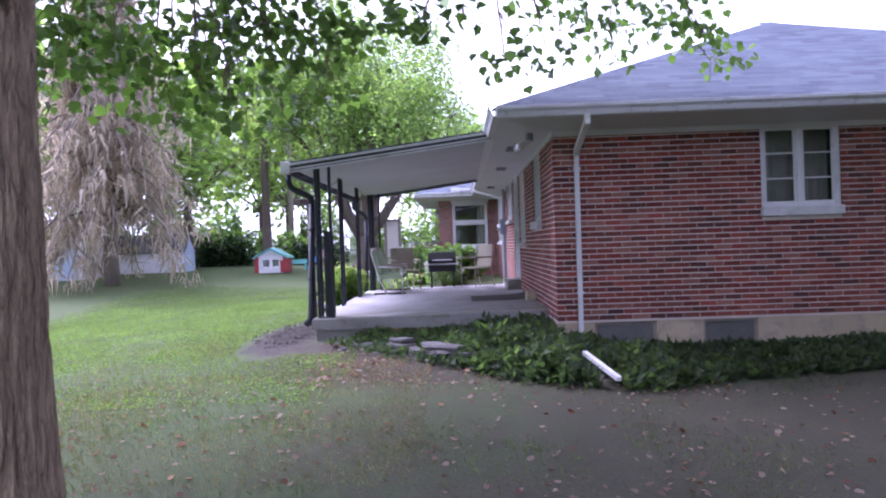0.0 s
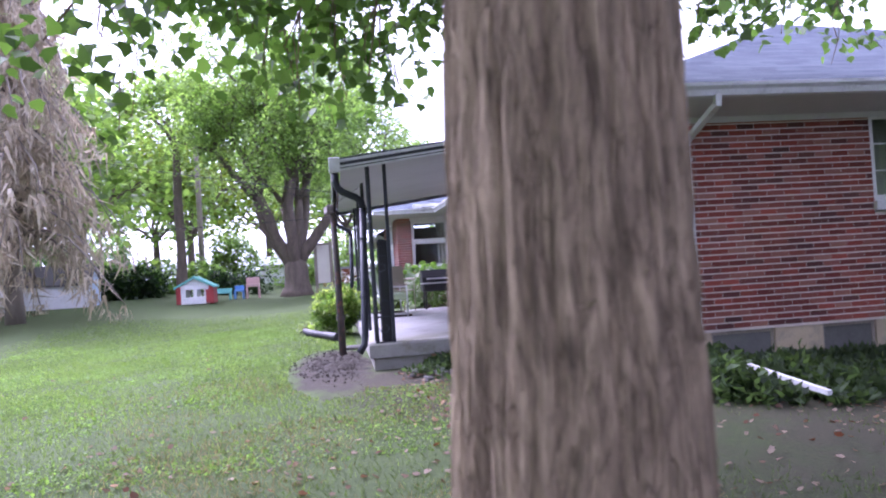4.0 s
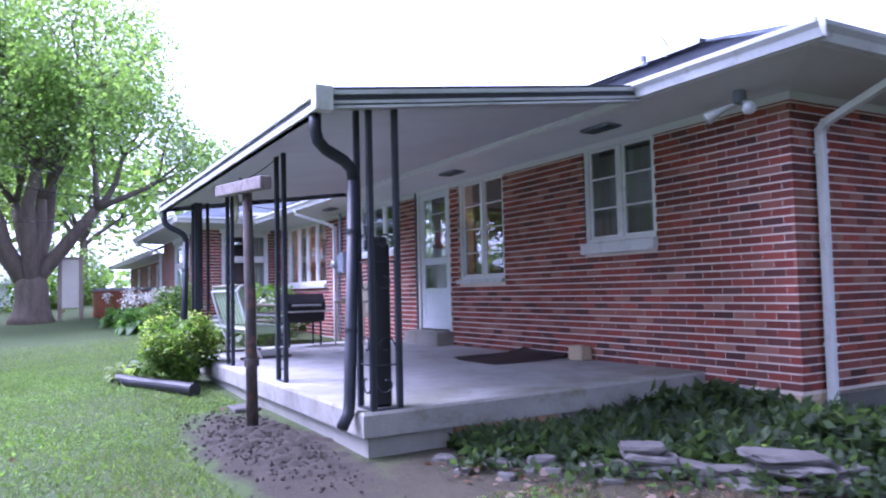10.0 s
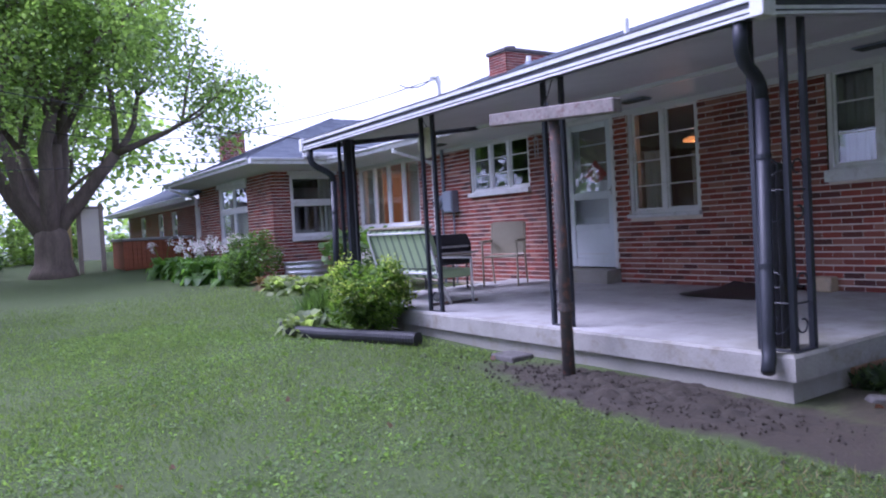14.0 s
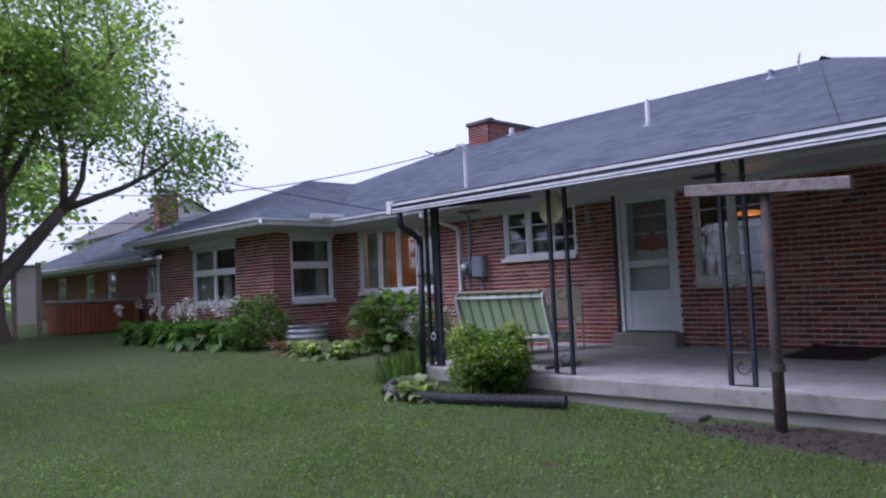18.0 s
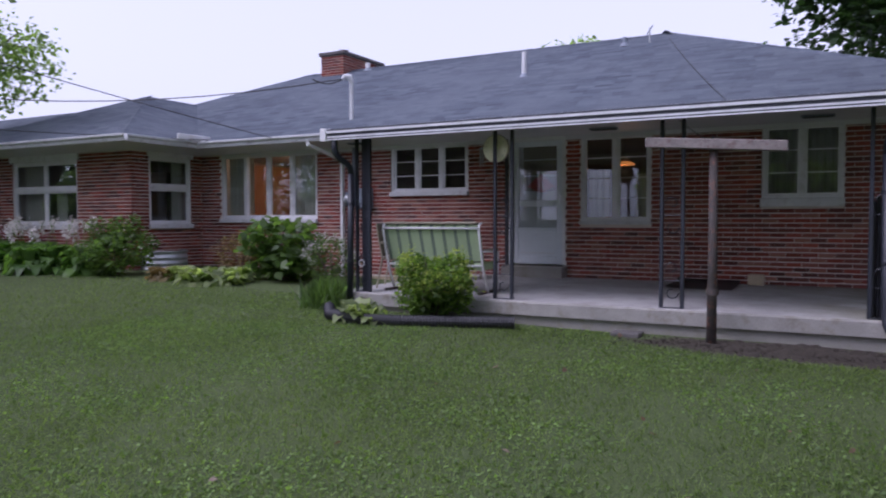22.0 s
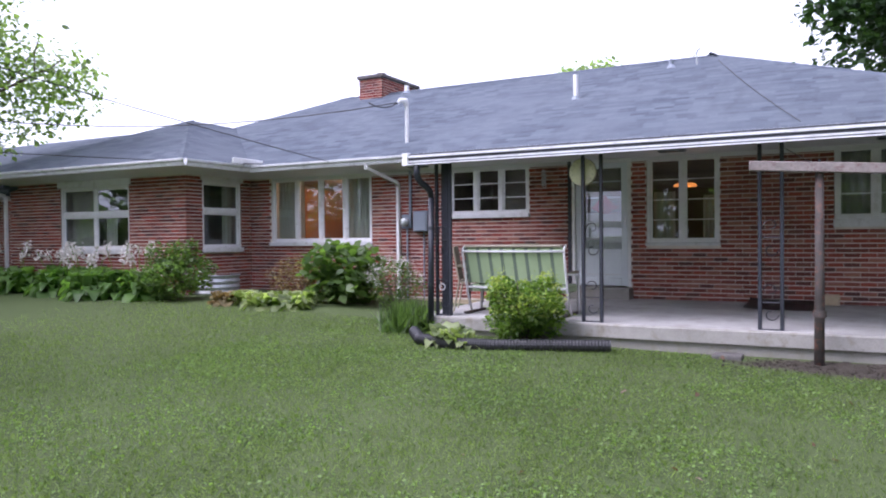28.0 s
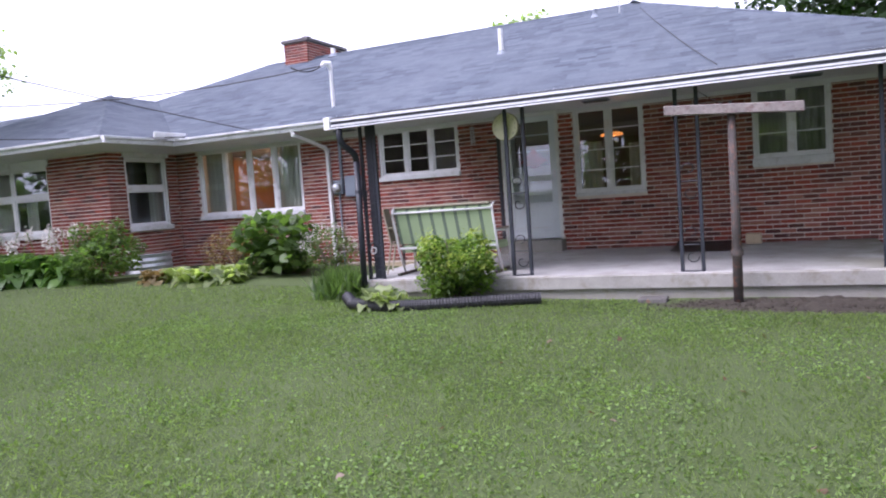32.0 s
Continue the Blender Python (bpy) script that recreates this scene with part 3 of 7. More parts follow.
def lay_bricks():
    for wall, put, runs, near in LATER:
        mid = sorted(runs, key=lambda r: abs((r[0] + r[1]) / 2 - near[0]) * near[2] + abs((r[2] + r[3]) / 2 - near[1]))
        single, rest = mid[:300 if near[3] else 0], mid[300 if near[3] else 0:]
        shapes = {}
        for a, b_, c, d in single:
            key = (round(b_ - a, 3), round(d - c, 3))
            if key not in shapes:
                sh = Shape()
                wall_box(sh, put, 0, key[0], 0.0, 0.03, 0, key[1])
                o = put(0, 0, 0)
                sh.v = [(x - o[0], y - o[1], z) for x, y, z in sh.v]
                me = bpy.data.meshes.new("brick")
                me.from_pydata(sh.v, [], sh.f)
                me.materials.append(BRICK)
                shapes[key] = me
            ob = new("brick", shapes[key])
            ob.parent = wall
            ob.location = put(a, random.uniform(-0.0015, 0.0015), c)
        sh = Shape()
        for a, b_, c, d in rest:
            e = random.uniform(-0.002, 0.002)
            wall_box(sh, put, a, b_, e, 0.03, c, d)
        if rest:
            tagged(sh.made("bricks", BRICKS_JOINED, wall), kind="stuff")


WIN = {
    "w1": ("W", 0.0, 1.43, 2.45, 1.52, 2.667), "w2": ("W", 0.0, 3.97, 5.06, 1.27, 2.667), "w3": ("W", 0.0, 7.02, 8.56, 1.76, 2.667),
    "w4": ("W", 0.0, 10.2, 12.66, 1.29, 2.667), "ss": ("S", 0.0, 2.51, 3.47, 1.545, 2.667), "w5": ("S", 13.2, -1.34, -0.29, 1.18, 2.58),
    "w6": ("W", -1.75, 14.76, 16.86, 1.165, 2.54)}
DOOR = (5.30, 6.27, 0.43, 2.667)
BAY_X, BAY_Y0, BAY_Y1 = -1.75, 13.2, 18.6


def opens(*names):
    return [WIN[n][2:] for n in names]


brick_wall("wall_west", "W", 0.0, 0.0, BAY_Y0, opens("w1", "w2", "w3", "w4") + [DOOR], (1.0, 1.2, 0.8, True))
brick_wall("wall_south", "S", 0.0, 0.0, 9.2, opens("ss"), (0.9, 1.2, 0.8, True), shift=0.1)
brick_wall("wall_bay_south", "S", BAY_Y0, BAY_X, -0.005, opens("w5"), (-1.7, 1.5, 1.0, True), z0=0.29)
brick_wall("wall_bay_west", "W", BAY_X, BAY_Y0, BAY_Y1, opens("w6"), (13.4, 1.5, 1.0, True), z0=0.29, shift=0.1)
brick_wall("wall_wing", "W", -1.2, BAY_Y1, 31.0, [(20.2, 20.9, 1.45, 2.3), (23.3, 24.0, 1.2, 2.3), (25.2, 25.9, 1.2, 2.3), (28.0, 28.8, 1.2, 2.3)], (20, 1, 1, False), z0=0.29, z1=2.42,
           label="brick wall of the lower rear wing, in shade")


def plain_wall(name, x0, x1, y0, y1, z0, z1, mat, label):
    return structure(Shape().box(x0, x1, y0, y1, z0, z1).made(name, mat), label, "wall")


plain_wall("wall_east", 9.0, 9.2, 0.245, 18.6, 0.0, 2.667, MORTAR, "plain rear brick wall of the house")
plain_wall("wall_north", -1.5, 9.0, 18.35, 18.6, 0.0, 2.667, MORTAR, "plain north wall of the house")
plain_wall("wall_wing_north", -1.2, 6.0, 31.0, 31.2, 0.0, 2.5, MORTAR, "plain end wall of the wing")
plain_wall("wall_wing_east", 5.8, 6.0, 18.6, 31.0, 0.0, 2.5, MORTAR, "plain rear wall of the wing")
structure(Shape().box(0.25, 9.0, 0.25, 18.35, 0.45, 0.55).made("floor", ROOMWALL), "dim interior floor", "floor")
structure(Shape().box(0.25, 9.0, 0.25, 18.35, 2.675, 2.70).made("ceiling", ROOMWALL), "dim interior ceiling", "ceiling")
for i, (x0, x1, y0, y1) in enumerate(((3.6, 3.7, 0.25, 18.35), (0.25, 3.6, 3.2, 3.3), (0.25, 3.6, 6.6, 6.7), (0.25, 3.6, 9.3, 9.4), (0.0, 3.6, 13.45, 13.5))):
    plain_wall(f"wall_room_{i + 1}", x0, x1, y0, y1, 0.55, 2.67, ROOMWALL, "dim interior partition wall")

# foundation on the south and west
sh = Shape()
for a, b_ in ((0.0, 0.45), (1.20, 1.77), (2.43, 9.2)):
    sh.box(a, b_, 0.02, 0.3, -0.75, Z_BRICK - 0.03)
for a, b_ in ((0.45, 1.20), (1.77, 2.43)):
    sh.box(a, b_, 0.02, 0.3, -0.75, -0.12)
    sh.box(a, b_, 0.16, 0.3, -0.12, Z_BRICK - 0.03)
structure(sh.made("foundation", FOUNDATION), "painted beige block foundation with worn paint", "foundation")
sh = Shape().box(0.02, 0.3, 0.3, 13.2, -0.6, Z_BRICK - 0.03).box(BAY_X + 0.02, 0.0, 13.22, 18.6, -0.4, 0.26).box(-1.18, -1.0, 18.6, 31, -0.4, 0.26)
structure(sh.made("foundation_west", FOUNDATION), "beige block foundation", "foundation")
for i, (a, b_) in enumerate(((0.45, 1.20), (1.77, 2.43))):
    w = thing("basement_window", (a, 0.05, -0.12), "low basement window with a dull metal frame", "window", "basement windows")
    fr = Shape()
    for p in ((a, a + 0.035, -0.12, 0.325), (b_ - 0.035, b_, -0.12, 0.325), (a + 0.035, b_ - 0.035, -0.12, -0.085), (a + 0.035, b_ - 0.035, 0.285, 0.325)):
        fr.box(p[0], p[1], 0.05, 0.09, p[2], p[3])
    fr.made("frame", OLDWOOD, w, w.location)
    Shape().box(a + 0.035, b_ - 0.035, 0.065, 0.075, -0.085, 0.285).made("pane", DUSTY, w, w.location, "dusty opaque pane")


# ---- windows ----
def window(key, number, lights, bars, rail=None, sill=0.09, label="", over=0.012):
    axis, plane, u0, u1, z0, z1 = WIN[key]
    put = place(axis, plane)
    base = put((u0 + u1) / 2, 0.0, z0)
    w = structure(new(f"window_{number}"), label, "window")
    w.location = base
    zs = z0 + sill
    s = wall_box(Shape(), put, u0 - over, u1 + over, -0.06, 0.14, z0, zs, 0.008)
    s.made("window_sill", SILL, w, base, "thick pale sill")
    f = Shape()
    fw = 0.055
    for a, b_, c, d in ((u0, u0 + fw, zs, z1), (u1 - fw, u1, zs, z1), (u0 + fw, u1 - fw, z1 - fw, z1), (u0 + fw, u1 - fw, zs, zs + 0.04)):
        wall_box(f, put, a, b_, 0.02, 0.12, c, d, 0.005)
    f.made("window_frame", WHITE, w, base)
    span = (u1 - u0 - 2 * fw) / lights
    bot, top = zs + 0.04, z1 - fw
    for i in range(1, lights):
        u = u0 + fw + span * i
        wall_box(Shape(), put, u - 0.035, u + 0.035, 0.03, 0.11, bot, top, 0.005).made("mullion", WHITE, w, base)
    cuts = [bot, top] if rail is None else [bot, bot + (top - bot) * rail - 0.045, bot + (top - bot) * rail + 0.045, top]
    if rail is not None:
        wall_box(Shape(), put, u0 + fw, u1 - fw, 0.025, 0.115, cuts[1], cuts[2], 0.005).made("meeting_rail", WHITE, w, base)
    for i in range(lights):
        a = u0 + fw + span * i + (0.035 if i else 0)
        b_ = u0 + fw + span * (i + 1) - (0.035 if i < lights - 1 else 0)
        for c, d in ((cuts[0], cuts[1]), (cuts[2], cuts[3])) if rail is not None else ((cuts[0], cuts[1]),):
            sash = Shape()
            t = 0.028
            for p in ((a, a + t, c, d), (b_ - t, b_, c, d), (a + t, b_ - t, c, c + t), (a + t, b_ - t, d - t, d)):
                wall_box(sash, put, p[0], p[1], 0.05, 0.085, p[2], p[3])
            for k in range(bars):
                zz = c + (d - c) * (k + 1) / (bars + 1)
                wall_box(sash, put, a + t, b_ - t, 0.055, 0.08, zz - 0.008, zz + 0.008)
            frame_ob = sash.made("sash", WHITE, w, base)
            pane = wall_box(Shape(), put, a + t, b_ - t, 0.066, 0.069, c + t, d - t).made("pane", GLASS, frame_ob, base)
            pane.visible_shadow = False
    return w


window("w1", 1, 2, 2, sill=0.12, label="white two-light casement window with a thick pale sill")
window("w2", 2, 2, 3, sill=0.05, label="white two-light casement window with a lamp inside")
window("w3", 3, 3, 2, sill=0.07, label="white three-light kitchen window with horizontal bars")
window("w4", 4, 4, 0, sill=0.08, label="wide white four-light window with curtains")
window("ss", 5, 2, 2, sill=0.11, label="white two-light window on the end wall")
window("w5", 6, 1, 0, rail=0.56, sill=0.09, label="white double-hung window on the bay's return")
window("w6", 7, 2, 0, rail=0.56, sill=0.09, label="white paired double-hung window on the bay")
for n, (a, b_, c, d) in enumerate(((20.2, 20.9, 1.45, 2.3), (23.3, 24.0, 1.2, 2.3), (25.2, 25.9, 1.2, 2.3), (28.0, 28.8, 1.2, 2.3))):
    WIN[f"wing{n}"] = ("W", -1.2, a, b_, c, d)
    window(f"wing{n}", 8 + n, 1 if n else 2, 0, rail=0.5 if n else None, label="small white window of the rear wing")
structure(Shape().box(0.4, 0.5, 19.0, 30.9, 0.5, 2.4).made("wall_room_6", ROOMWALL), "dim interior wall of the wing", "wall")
# frieze above the bay windows
structure(Shape().box(-1.38, -0.25, 13.17, 13.4, 2.58, 2.667).box(BAY_X - 0.03, BAY_X + 0.2, 14.70, 16.92, 2.54, 2.667).made("trim_bay", WHITE), "white board above the bay windows", "trim")
# shadow gap beside the door frame, painted as a dark strip
structure(Shape().box(-0.012, 0.05, 6.28, 6.34, 0.46, 2.66).made("trim_door_side", DARKSTRIPE), "narrow dark strip standing for the shadow gap beside the back door", "trim")
structure(Shape().box(-0.006, 0.02, -0.012, 12.6, 2.60, 2.666).box(-0.006, 9.2, -0.016, -0.004, 2.60, 2.666).made("trim_frieze", SOFFIT), "pale frieze board under the eaves", "trim")


def curtain(name, put, u0, u1, z0, z1, depth, label):
    sh = Shape()
    n = max(8, int((u1 - u0) / 0.02))
    vs = []
    for i in range(n + 1):
        u = u0 + (u1 - u0) * i / n
        d = depth + 0.022 * math.sin(i * 1.25) + 0.008 * math.sin(i * 3.1)
        vs += [put(u, d, z0), put(u, d, z1)]
    sh.add(vs, [(2 * i, 2 * i + 2, 2 * i + 3, 2 * i + 1) for i in range(n)])
    back = [(x + (0.006 if put(0, 1, 0)[0] != put(0, 0, 0)[0] else 0), y + (0.006 if put(0, 1, 0)[1] != put(0, 0, 0)[1] else 0), z) for x, y, z in vs]
    sh.add(back, [(2 * i + 1, 2 * i + 3, 2 * i + 2, 2 * i) for i in range(n)])
    ob = sh.made(name, CURTAIN, None, vs[0], smooth=True)
    return tagged(ob, label, "curtain", "window curtains")


W0 = place("W", 0.0)
curtain("curtain", W0, 11.95, 12.62, 1.42, 2.6, 0.2, "beige drawn curtain behind the wide window")
curtain("curtain", W0, 10.16, 10.86, 1.42, 2.6, 0.2, "beige drawn curtain behind the wide window")
curtain("curtain", W0, 4.66, 4.99, 1.36, 2.12, 0.22, "pale curtain behind the casement window")
curtain("curtain", W0, 4.03, 4.24, 1.36, 2.05, 0.22, "pale curtain behind the casement window")
curtain("curtain", place("S", 13.2), -0.62, -0.35, 1.25, 2.55, 0.2, "beige curtain behind the bay window")
curtain("curtain", place("W", BAY_X), 16.0, 16.7, 1.25, 2.45, 0.2, "beige curtain behind the bay window")
curtain("curtain", place("W", BAY_X), 15.35, 15.7, 1.25, 2.0, 0.2, "beige curtain behind the bay window")
structure(Shape().box(0.30, 3.58, 13.38, 13.42, 0.55, 2.6).box(3.54, 3.58, 9.5, 13.37, 0.55, 2.6).made("wall_panelling", ORANGEWOOD), "warm wood panelling inside the wide window", "wall")
curtain("curtain", W0, 1.42, 2.72, 1.50, 2.6, 0.34, "grey drawn curtain behind the casement window")
curtain("curtain", place("S", 0.0), WIN["ss"][2], WIN["ss"][3], WIN["ss"][4], WIN["ss"][5], 0.34, "grey drawn curtain behind the end window")
# added fill light, out of view, to brighten the room behind the wide window
cl = thing("ceiling_lamp", (1.9, 11.4, 2.66), "unseen round ceiling lamp added to brighten the panelled room", "lamp")
Shape().tube([(1.9, 11.4, 2.668), (1.9, 11.4, 2.64), (1.9, 11.4, 2.60)], [0.16, 0.15, 0.08], 18).made("shade", GLOW, cl, cl.location, smooth=True)
cd = bpy.data.lights.new("fill_bulb", "POINT")
cd.energy, cd.color, cd.shadow_soft_size = 42.0, (1.0, 0.62, 0.30), 0.06
cb = new("fill_bulb", cd)
cb.location = (1.9, 11.4, 2.45)
LX, LY, LZ = 0.83, 4.61, 2.23
lamp = thing("pendant_lamp", (LX, LY, LZ), "glowing orange pendant lamp over an indoor table", "lamp")
Shape().tube([(LX, LY, LZ), (LX, LY, LZ + 0.035), (LX, LY, LZ + 0.055)], [0.185, 0.175, 0.12], 24).made("shade", GLOW, lamp, lamp.location, "orange glass shade", True)
Shape().tube([(LX, LY, LZ + 0.057), (LX, LY, LZ + 0.11), (LX, LY, LZ + 0.14)], [0.13, 0.08, 0.02], 24).made("dome", OLDWOOD, lamp, lamp.location, "dark top of the shade", True)
Shape().tube([(LX, LY, LZ + 0.14), (LX, LY, 2.67)], 0.008).made("cord", CABLE, lamp, lamp.location)
ld = bpy.data.lights.new("pendant_bulb", "POINT")
ld.energy, ld.color, ld.shadow_soft_size = 3.0, (1.0, 0.55, 0.22), 0.08
lo = new("pendant_bulb", ld)
lo.location = (LX, LY, LZ - 0.09)
vase = thing("vase", (0.14, 4.06, 1.325), "small pale vase on the window sill", "vase")
Shape().tube([(0.14, 4.06, 1.325), (0.14, 4.06, 1.36), (0.14, 4.06, 1.42), (0.14, 4.06, 1.47), (0.14, 4.06, 1.50)], [0.03, 0.045, 0.05, 0.025, 0.03], 14).made("body", CREAM, vase, vase.location, smooth=True)


# ---- back door ----
def back_door():
    y0, y1, z0, z1 = DOOR
    zb = 0.612
    d = structure(new("door_1"), "white storm door with a glazed upper half and kick panel", "door")
    d.location = (0.0, (y0 + y1) / 2, zb)
    f = Shape()
    for a, b_, c, e in ((y0, y0 + 0.055, zb, z1), (y1 - 0.055, y1, zb, z1), (y0 + 0.055, y1 - 0.055, z1 - 0.05, z1)):
        f.box(-0.01, 0.13, a, b_, c, e, 0.005)
    f.made("door_frame", WHITE, d, d.location)
    a, b_ = y0 + 0.06, y1 - 0.06
    leaf = Shape()
    for p in ((a, a + 0.10, zb + 0.02, z1 - 0.06), (b_ - 0.10, b_, zb + 0.02, z1 - 0.06), (a + 0.1, b_ - 0.1, z1 - 0.15, z1 - 0.06),
              (a + 0.1, b_ - 0.1, 1.56, 1.66), (a + 0.1, b_ - 0.1, 1.14, 1.22), (a + 0.1, b_ - 0.1, zb + 0.02, zb + 0.14)):
        leaf.box(0.02, 0.055, *p, 0.006)
    leaf.made("storm_door_leaf", DOORPAINT, d, d.location)
    Shape().box(0.032, 0.045, a + 0.1, b_ - 0.1, zb + 0.14, 1.14).made("kick_panel", DOORPAINT, d, d.location, "flat white kick panel")
    for c, e in ((1.22, 1.56), (1.66, z1 - 0.15)):
        p = Shape().box(0.036, 0.039, a + 0.1, b_ - 0.1, c, e).made("pane", DOORGLASS, d, d.location)
        p.visible_shadow = False
    Shape().box(0.0, 0.02, a + 0.02, a + 0.05, 1.60, 1.72, 0.004).tube([(-0.03, a + 0.035, 1.66), (0.02, a + 0.035, 1.66)], 0.012).made("door_handle", CHROME, d, d.location, "small metal handle")
    inner = Shape().box(0.15, 0.19, y0 + 0.055, y1 - 0.055, zb, z1)
    inner.made("inner_door", DOORPAINT, d, d.location, "white inner door")
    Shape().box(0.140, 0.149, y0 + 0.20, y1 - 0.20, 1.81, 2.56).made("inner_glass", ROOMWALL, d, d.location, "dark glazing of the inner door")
    for z in (2.055, 2.315):
        Shape().box(0.126, 0.1385, y0 + 0.20, y1 - 0.20, z - 0.010, z + 0.010).made("glazing_bar", DOORPAINT, d, d.location)
    for z in (1.31, 1.40, 1.52):
        Shape().box(0.136, 0.149, y0 + 0.18, y1 - 0.18, z - 0.006, z + 0.006, 0.002).made("panel_moulding", SILL, d, d.location)
    Shape().box(0.022, 0.0315, a + 0.13, b_ - 0.13, zb + 0.19, zb + 0.202).made("panel_groove", SILL, d, d.location)
    hang = thing("door_ornament", (0.115, 5.78, 1.84), "red fan-shaped ornament hanging inside the door glass", "ornament")
    vs = [(0.112, 5.76, 2.10)]
    for k in range(9):
        t = math.pi * (0.08 + 0.84 * k / 8)
        vs.append((0.112, 5.76 + 0.25 * math.cos(t), 1.83 + 0.05 * math.sin(3 * t)))
    vs += [(0.119, y, z) for _, y, z in vs]
    sh = Shape().add(vs, [tuple(range(10)), tuple(range(19, 9, -1))] + [(i, (i + 1) % 10, 10 + (i + 1) % 10, 10 + i) for i in range(10)])
    sh.made("fan", RED, hang, hang.location)
    st = Shape().box(-0.26, 0.14, y0 - 0.03, y1 + 0.03, 0.40, 0.61, 0.012).made("door_step", EDGE_CONCRETE, None, (0, 5.78, 0.40))
    structure(st, "concrete step below the back door", "step")


back_door()


# ---- roofs ----
def hip_plane(sh, deck, eave_a, eave_b, inward, hips, run, slope, z0=Z_EAVE, course=0.125, tab=0.31):
    """Tabs of shingles between two eave corners; hips tells how fast each end closes in."""
    a, b_, n = Vector((*eave_a, z0)), Vector((*eave_b, z0)), Vector((*inward, 0))
    along = (b_ - a).normalized()
    length = (b_ - a).length
    up = Vector((0, 0, 1))
    k = 0
    d = 0.0
    while d < run:
        e = min(d + course, run)
        s0, s1 = hips[0] * d, length - hips[1] * d
        t0, t1 = hips[0] * e, length - hips[1] * e
        u = s0 - random.uniform(0, tab)
        while u < s1:
            lo0, lo1 = max(u, s0) , min(u + tab - 0.006, s1)
            hi0, hi1 = max(u, t0), min(u + tab - 0.006, t1)
            if hi1 < hi0:
                hi0 = hi1 = min(max((lo0 + lo1) / 2, t0), max(t0, t1))
            if lo1 - lo0 > 0.01:
                lift = 0.0045 + random.uniform(0, 0.002)
                p = [a + along * lo0 + n * d + up * (slope * d + lift), a + along * lo1 + n * d + up * (slope * d + lift),
                     a + along * hi1 + n * e + up * (slope * e + 0.001), a + along * hi0 + n * e + up * (slope * e + 0.001)]
                sh.add([tuple(q) for q in p], [(0, 1, 2, 3)])
            u += tab
        d = e
        k += 1
    top0, top1 = a + along * (hips[0] * run) + n * run + up * (slope * run), b_ - along * (hips[1] * run) + n * run + up * (slope * run)
    q = [a, b_, top1, top0]
    deck.add([tuple(v - up * 0.003) for v in q] + [tuple(v - up * 0.07) for v in q], [(0, 1, 2, 3), (7, 6, 5, 4), (0, 4, 5, 1), (1, 5, 6, 2), (2, 6, 7, 3), (3, 7, 4, 0)])


SL = 0.437
EX0, EX1, EY0, EY1 = -0.69, 9.89, -0.67, 19.25
RUN = (EX1 - EX0) / 2
RIDGE_X, RIDGE_Z = EX0 + RUN, Z_EAVE + SL * RUN
sh, deck = Shape(), Shape()
hip_plane(sh, deck, (EX0, EY1), (EX0, EY0), (1, 0), (1, 1), RUN, SL)
hip_plane(sh, deck, (EX0, EY0), (EX1, EY0), (0, 1), (1, 1), RUN, SL)
hip_plane(sh, deck, (EX1, EY0), (EX1, EY1), (-1, 0), (1, 1), RUN, SL, tab=3.0, course=0.5)
hip_plane(sh, deck, (EX1, EY1), (EX0, EY1), (0, -1), (1, 1), RUN, SL, tab=3.0, course=0.5)
roof = structure(deck.made("roof_main", SHINGLE), "low hipped roof of weathered grey shingles", "roof")
tagged(sh.made("shingles", SHINGLE, roof), kind="stuff")
cap = Shape()


def ridge_caps(sh, p, q, w=0.13):
    p, q = Vector(p), Vector(q)
    n = max(1, int((q - p).length / 0.2))
    side = (q - p).cross(Vector((0, 0, 1))).normalized() * w
    for i in range(n):
        s, e = p.lerp(q, i / n), p.lerp(q, (i + 1) / n + 0.02)
        h = Vector((0, 0, 0.018))
        dn = Vector((0, 0, -0.045))
        sh.add([tuple(s + side + dn), tuple(s + h), tuple(s - side + dn), tuple(e + side + dn), tuple(e + h * 0.4), tuple(e - side + dn)], [(0, 1, 4, 3), (1, 2, 5, 4)])


APEX_S, APEX_N = (RIDGE_X, EY0 + RUN, RIDGE_Z), (RIDGE_X, EY1 - RUN, RIDGE_Z)
ridge_caps(cap, (EX0, EY0, Z_EAVE), APEX_S)
ridge_caps(cap, (EX1, EY0, Z_EAVE), APEX_S)
ridge_caps(cap, APEX_S, APEX_N)
ridge_caps(cap, (EX0, EY1, Z_EAVE), APEX_N)
tagged(cap.made("ridge_caps", SHINGLE, roof), kind="stuff")
# bay
BX, BY0, BY1 = -2.41, 12.55, 19.22
BRUN = (BY1 - BY0) / 2
SB = 0.41
sh, deck = Shape(), Shape()
hip_plane(sh, deck, (BX, BY1), (BX, BY0), (1, 0), (1, 1), BRUN, SB)
hip_plane(sh, deck, (BX, BY0), (4.3, BY0), (0, 1), (1, 0), BRUN, SB)
hip_plane(sh, deck, (4.3, BY1 - 0.02), (BX, BY1 - 0.02), (0, -1), (0, 1), BRUN, SB, tab=3.0, course=0.5)
bay = structure(deck.made("roof_bay", SHINGLE), "hipped shingle roof over the projecting bay", "roof")
tagged(sh.made("shingles", SHINGLE, bay), kind="stuff")
cap = Shape()
BAPEX = (BX + BRUN, (BY0 + BY1) / 2, Z_EAVE + SB * BRUN)
ridge_caps(cap, (BX, BY0, Z_EAVE), BAPEX)
ridge_caps(cap, (BX, BY1, Z_EAVE), BAPEX)
ridge_caps(cap, BAPEX, (4.0, BAPEX[1], BAPEX[2]))
tagged(cap.made("ridge_caps", SHINGLE, bay), kind="stuff")
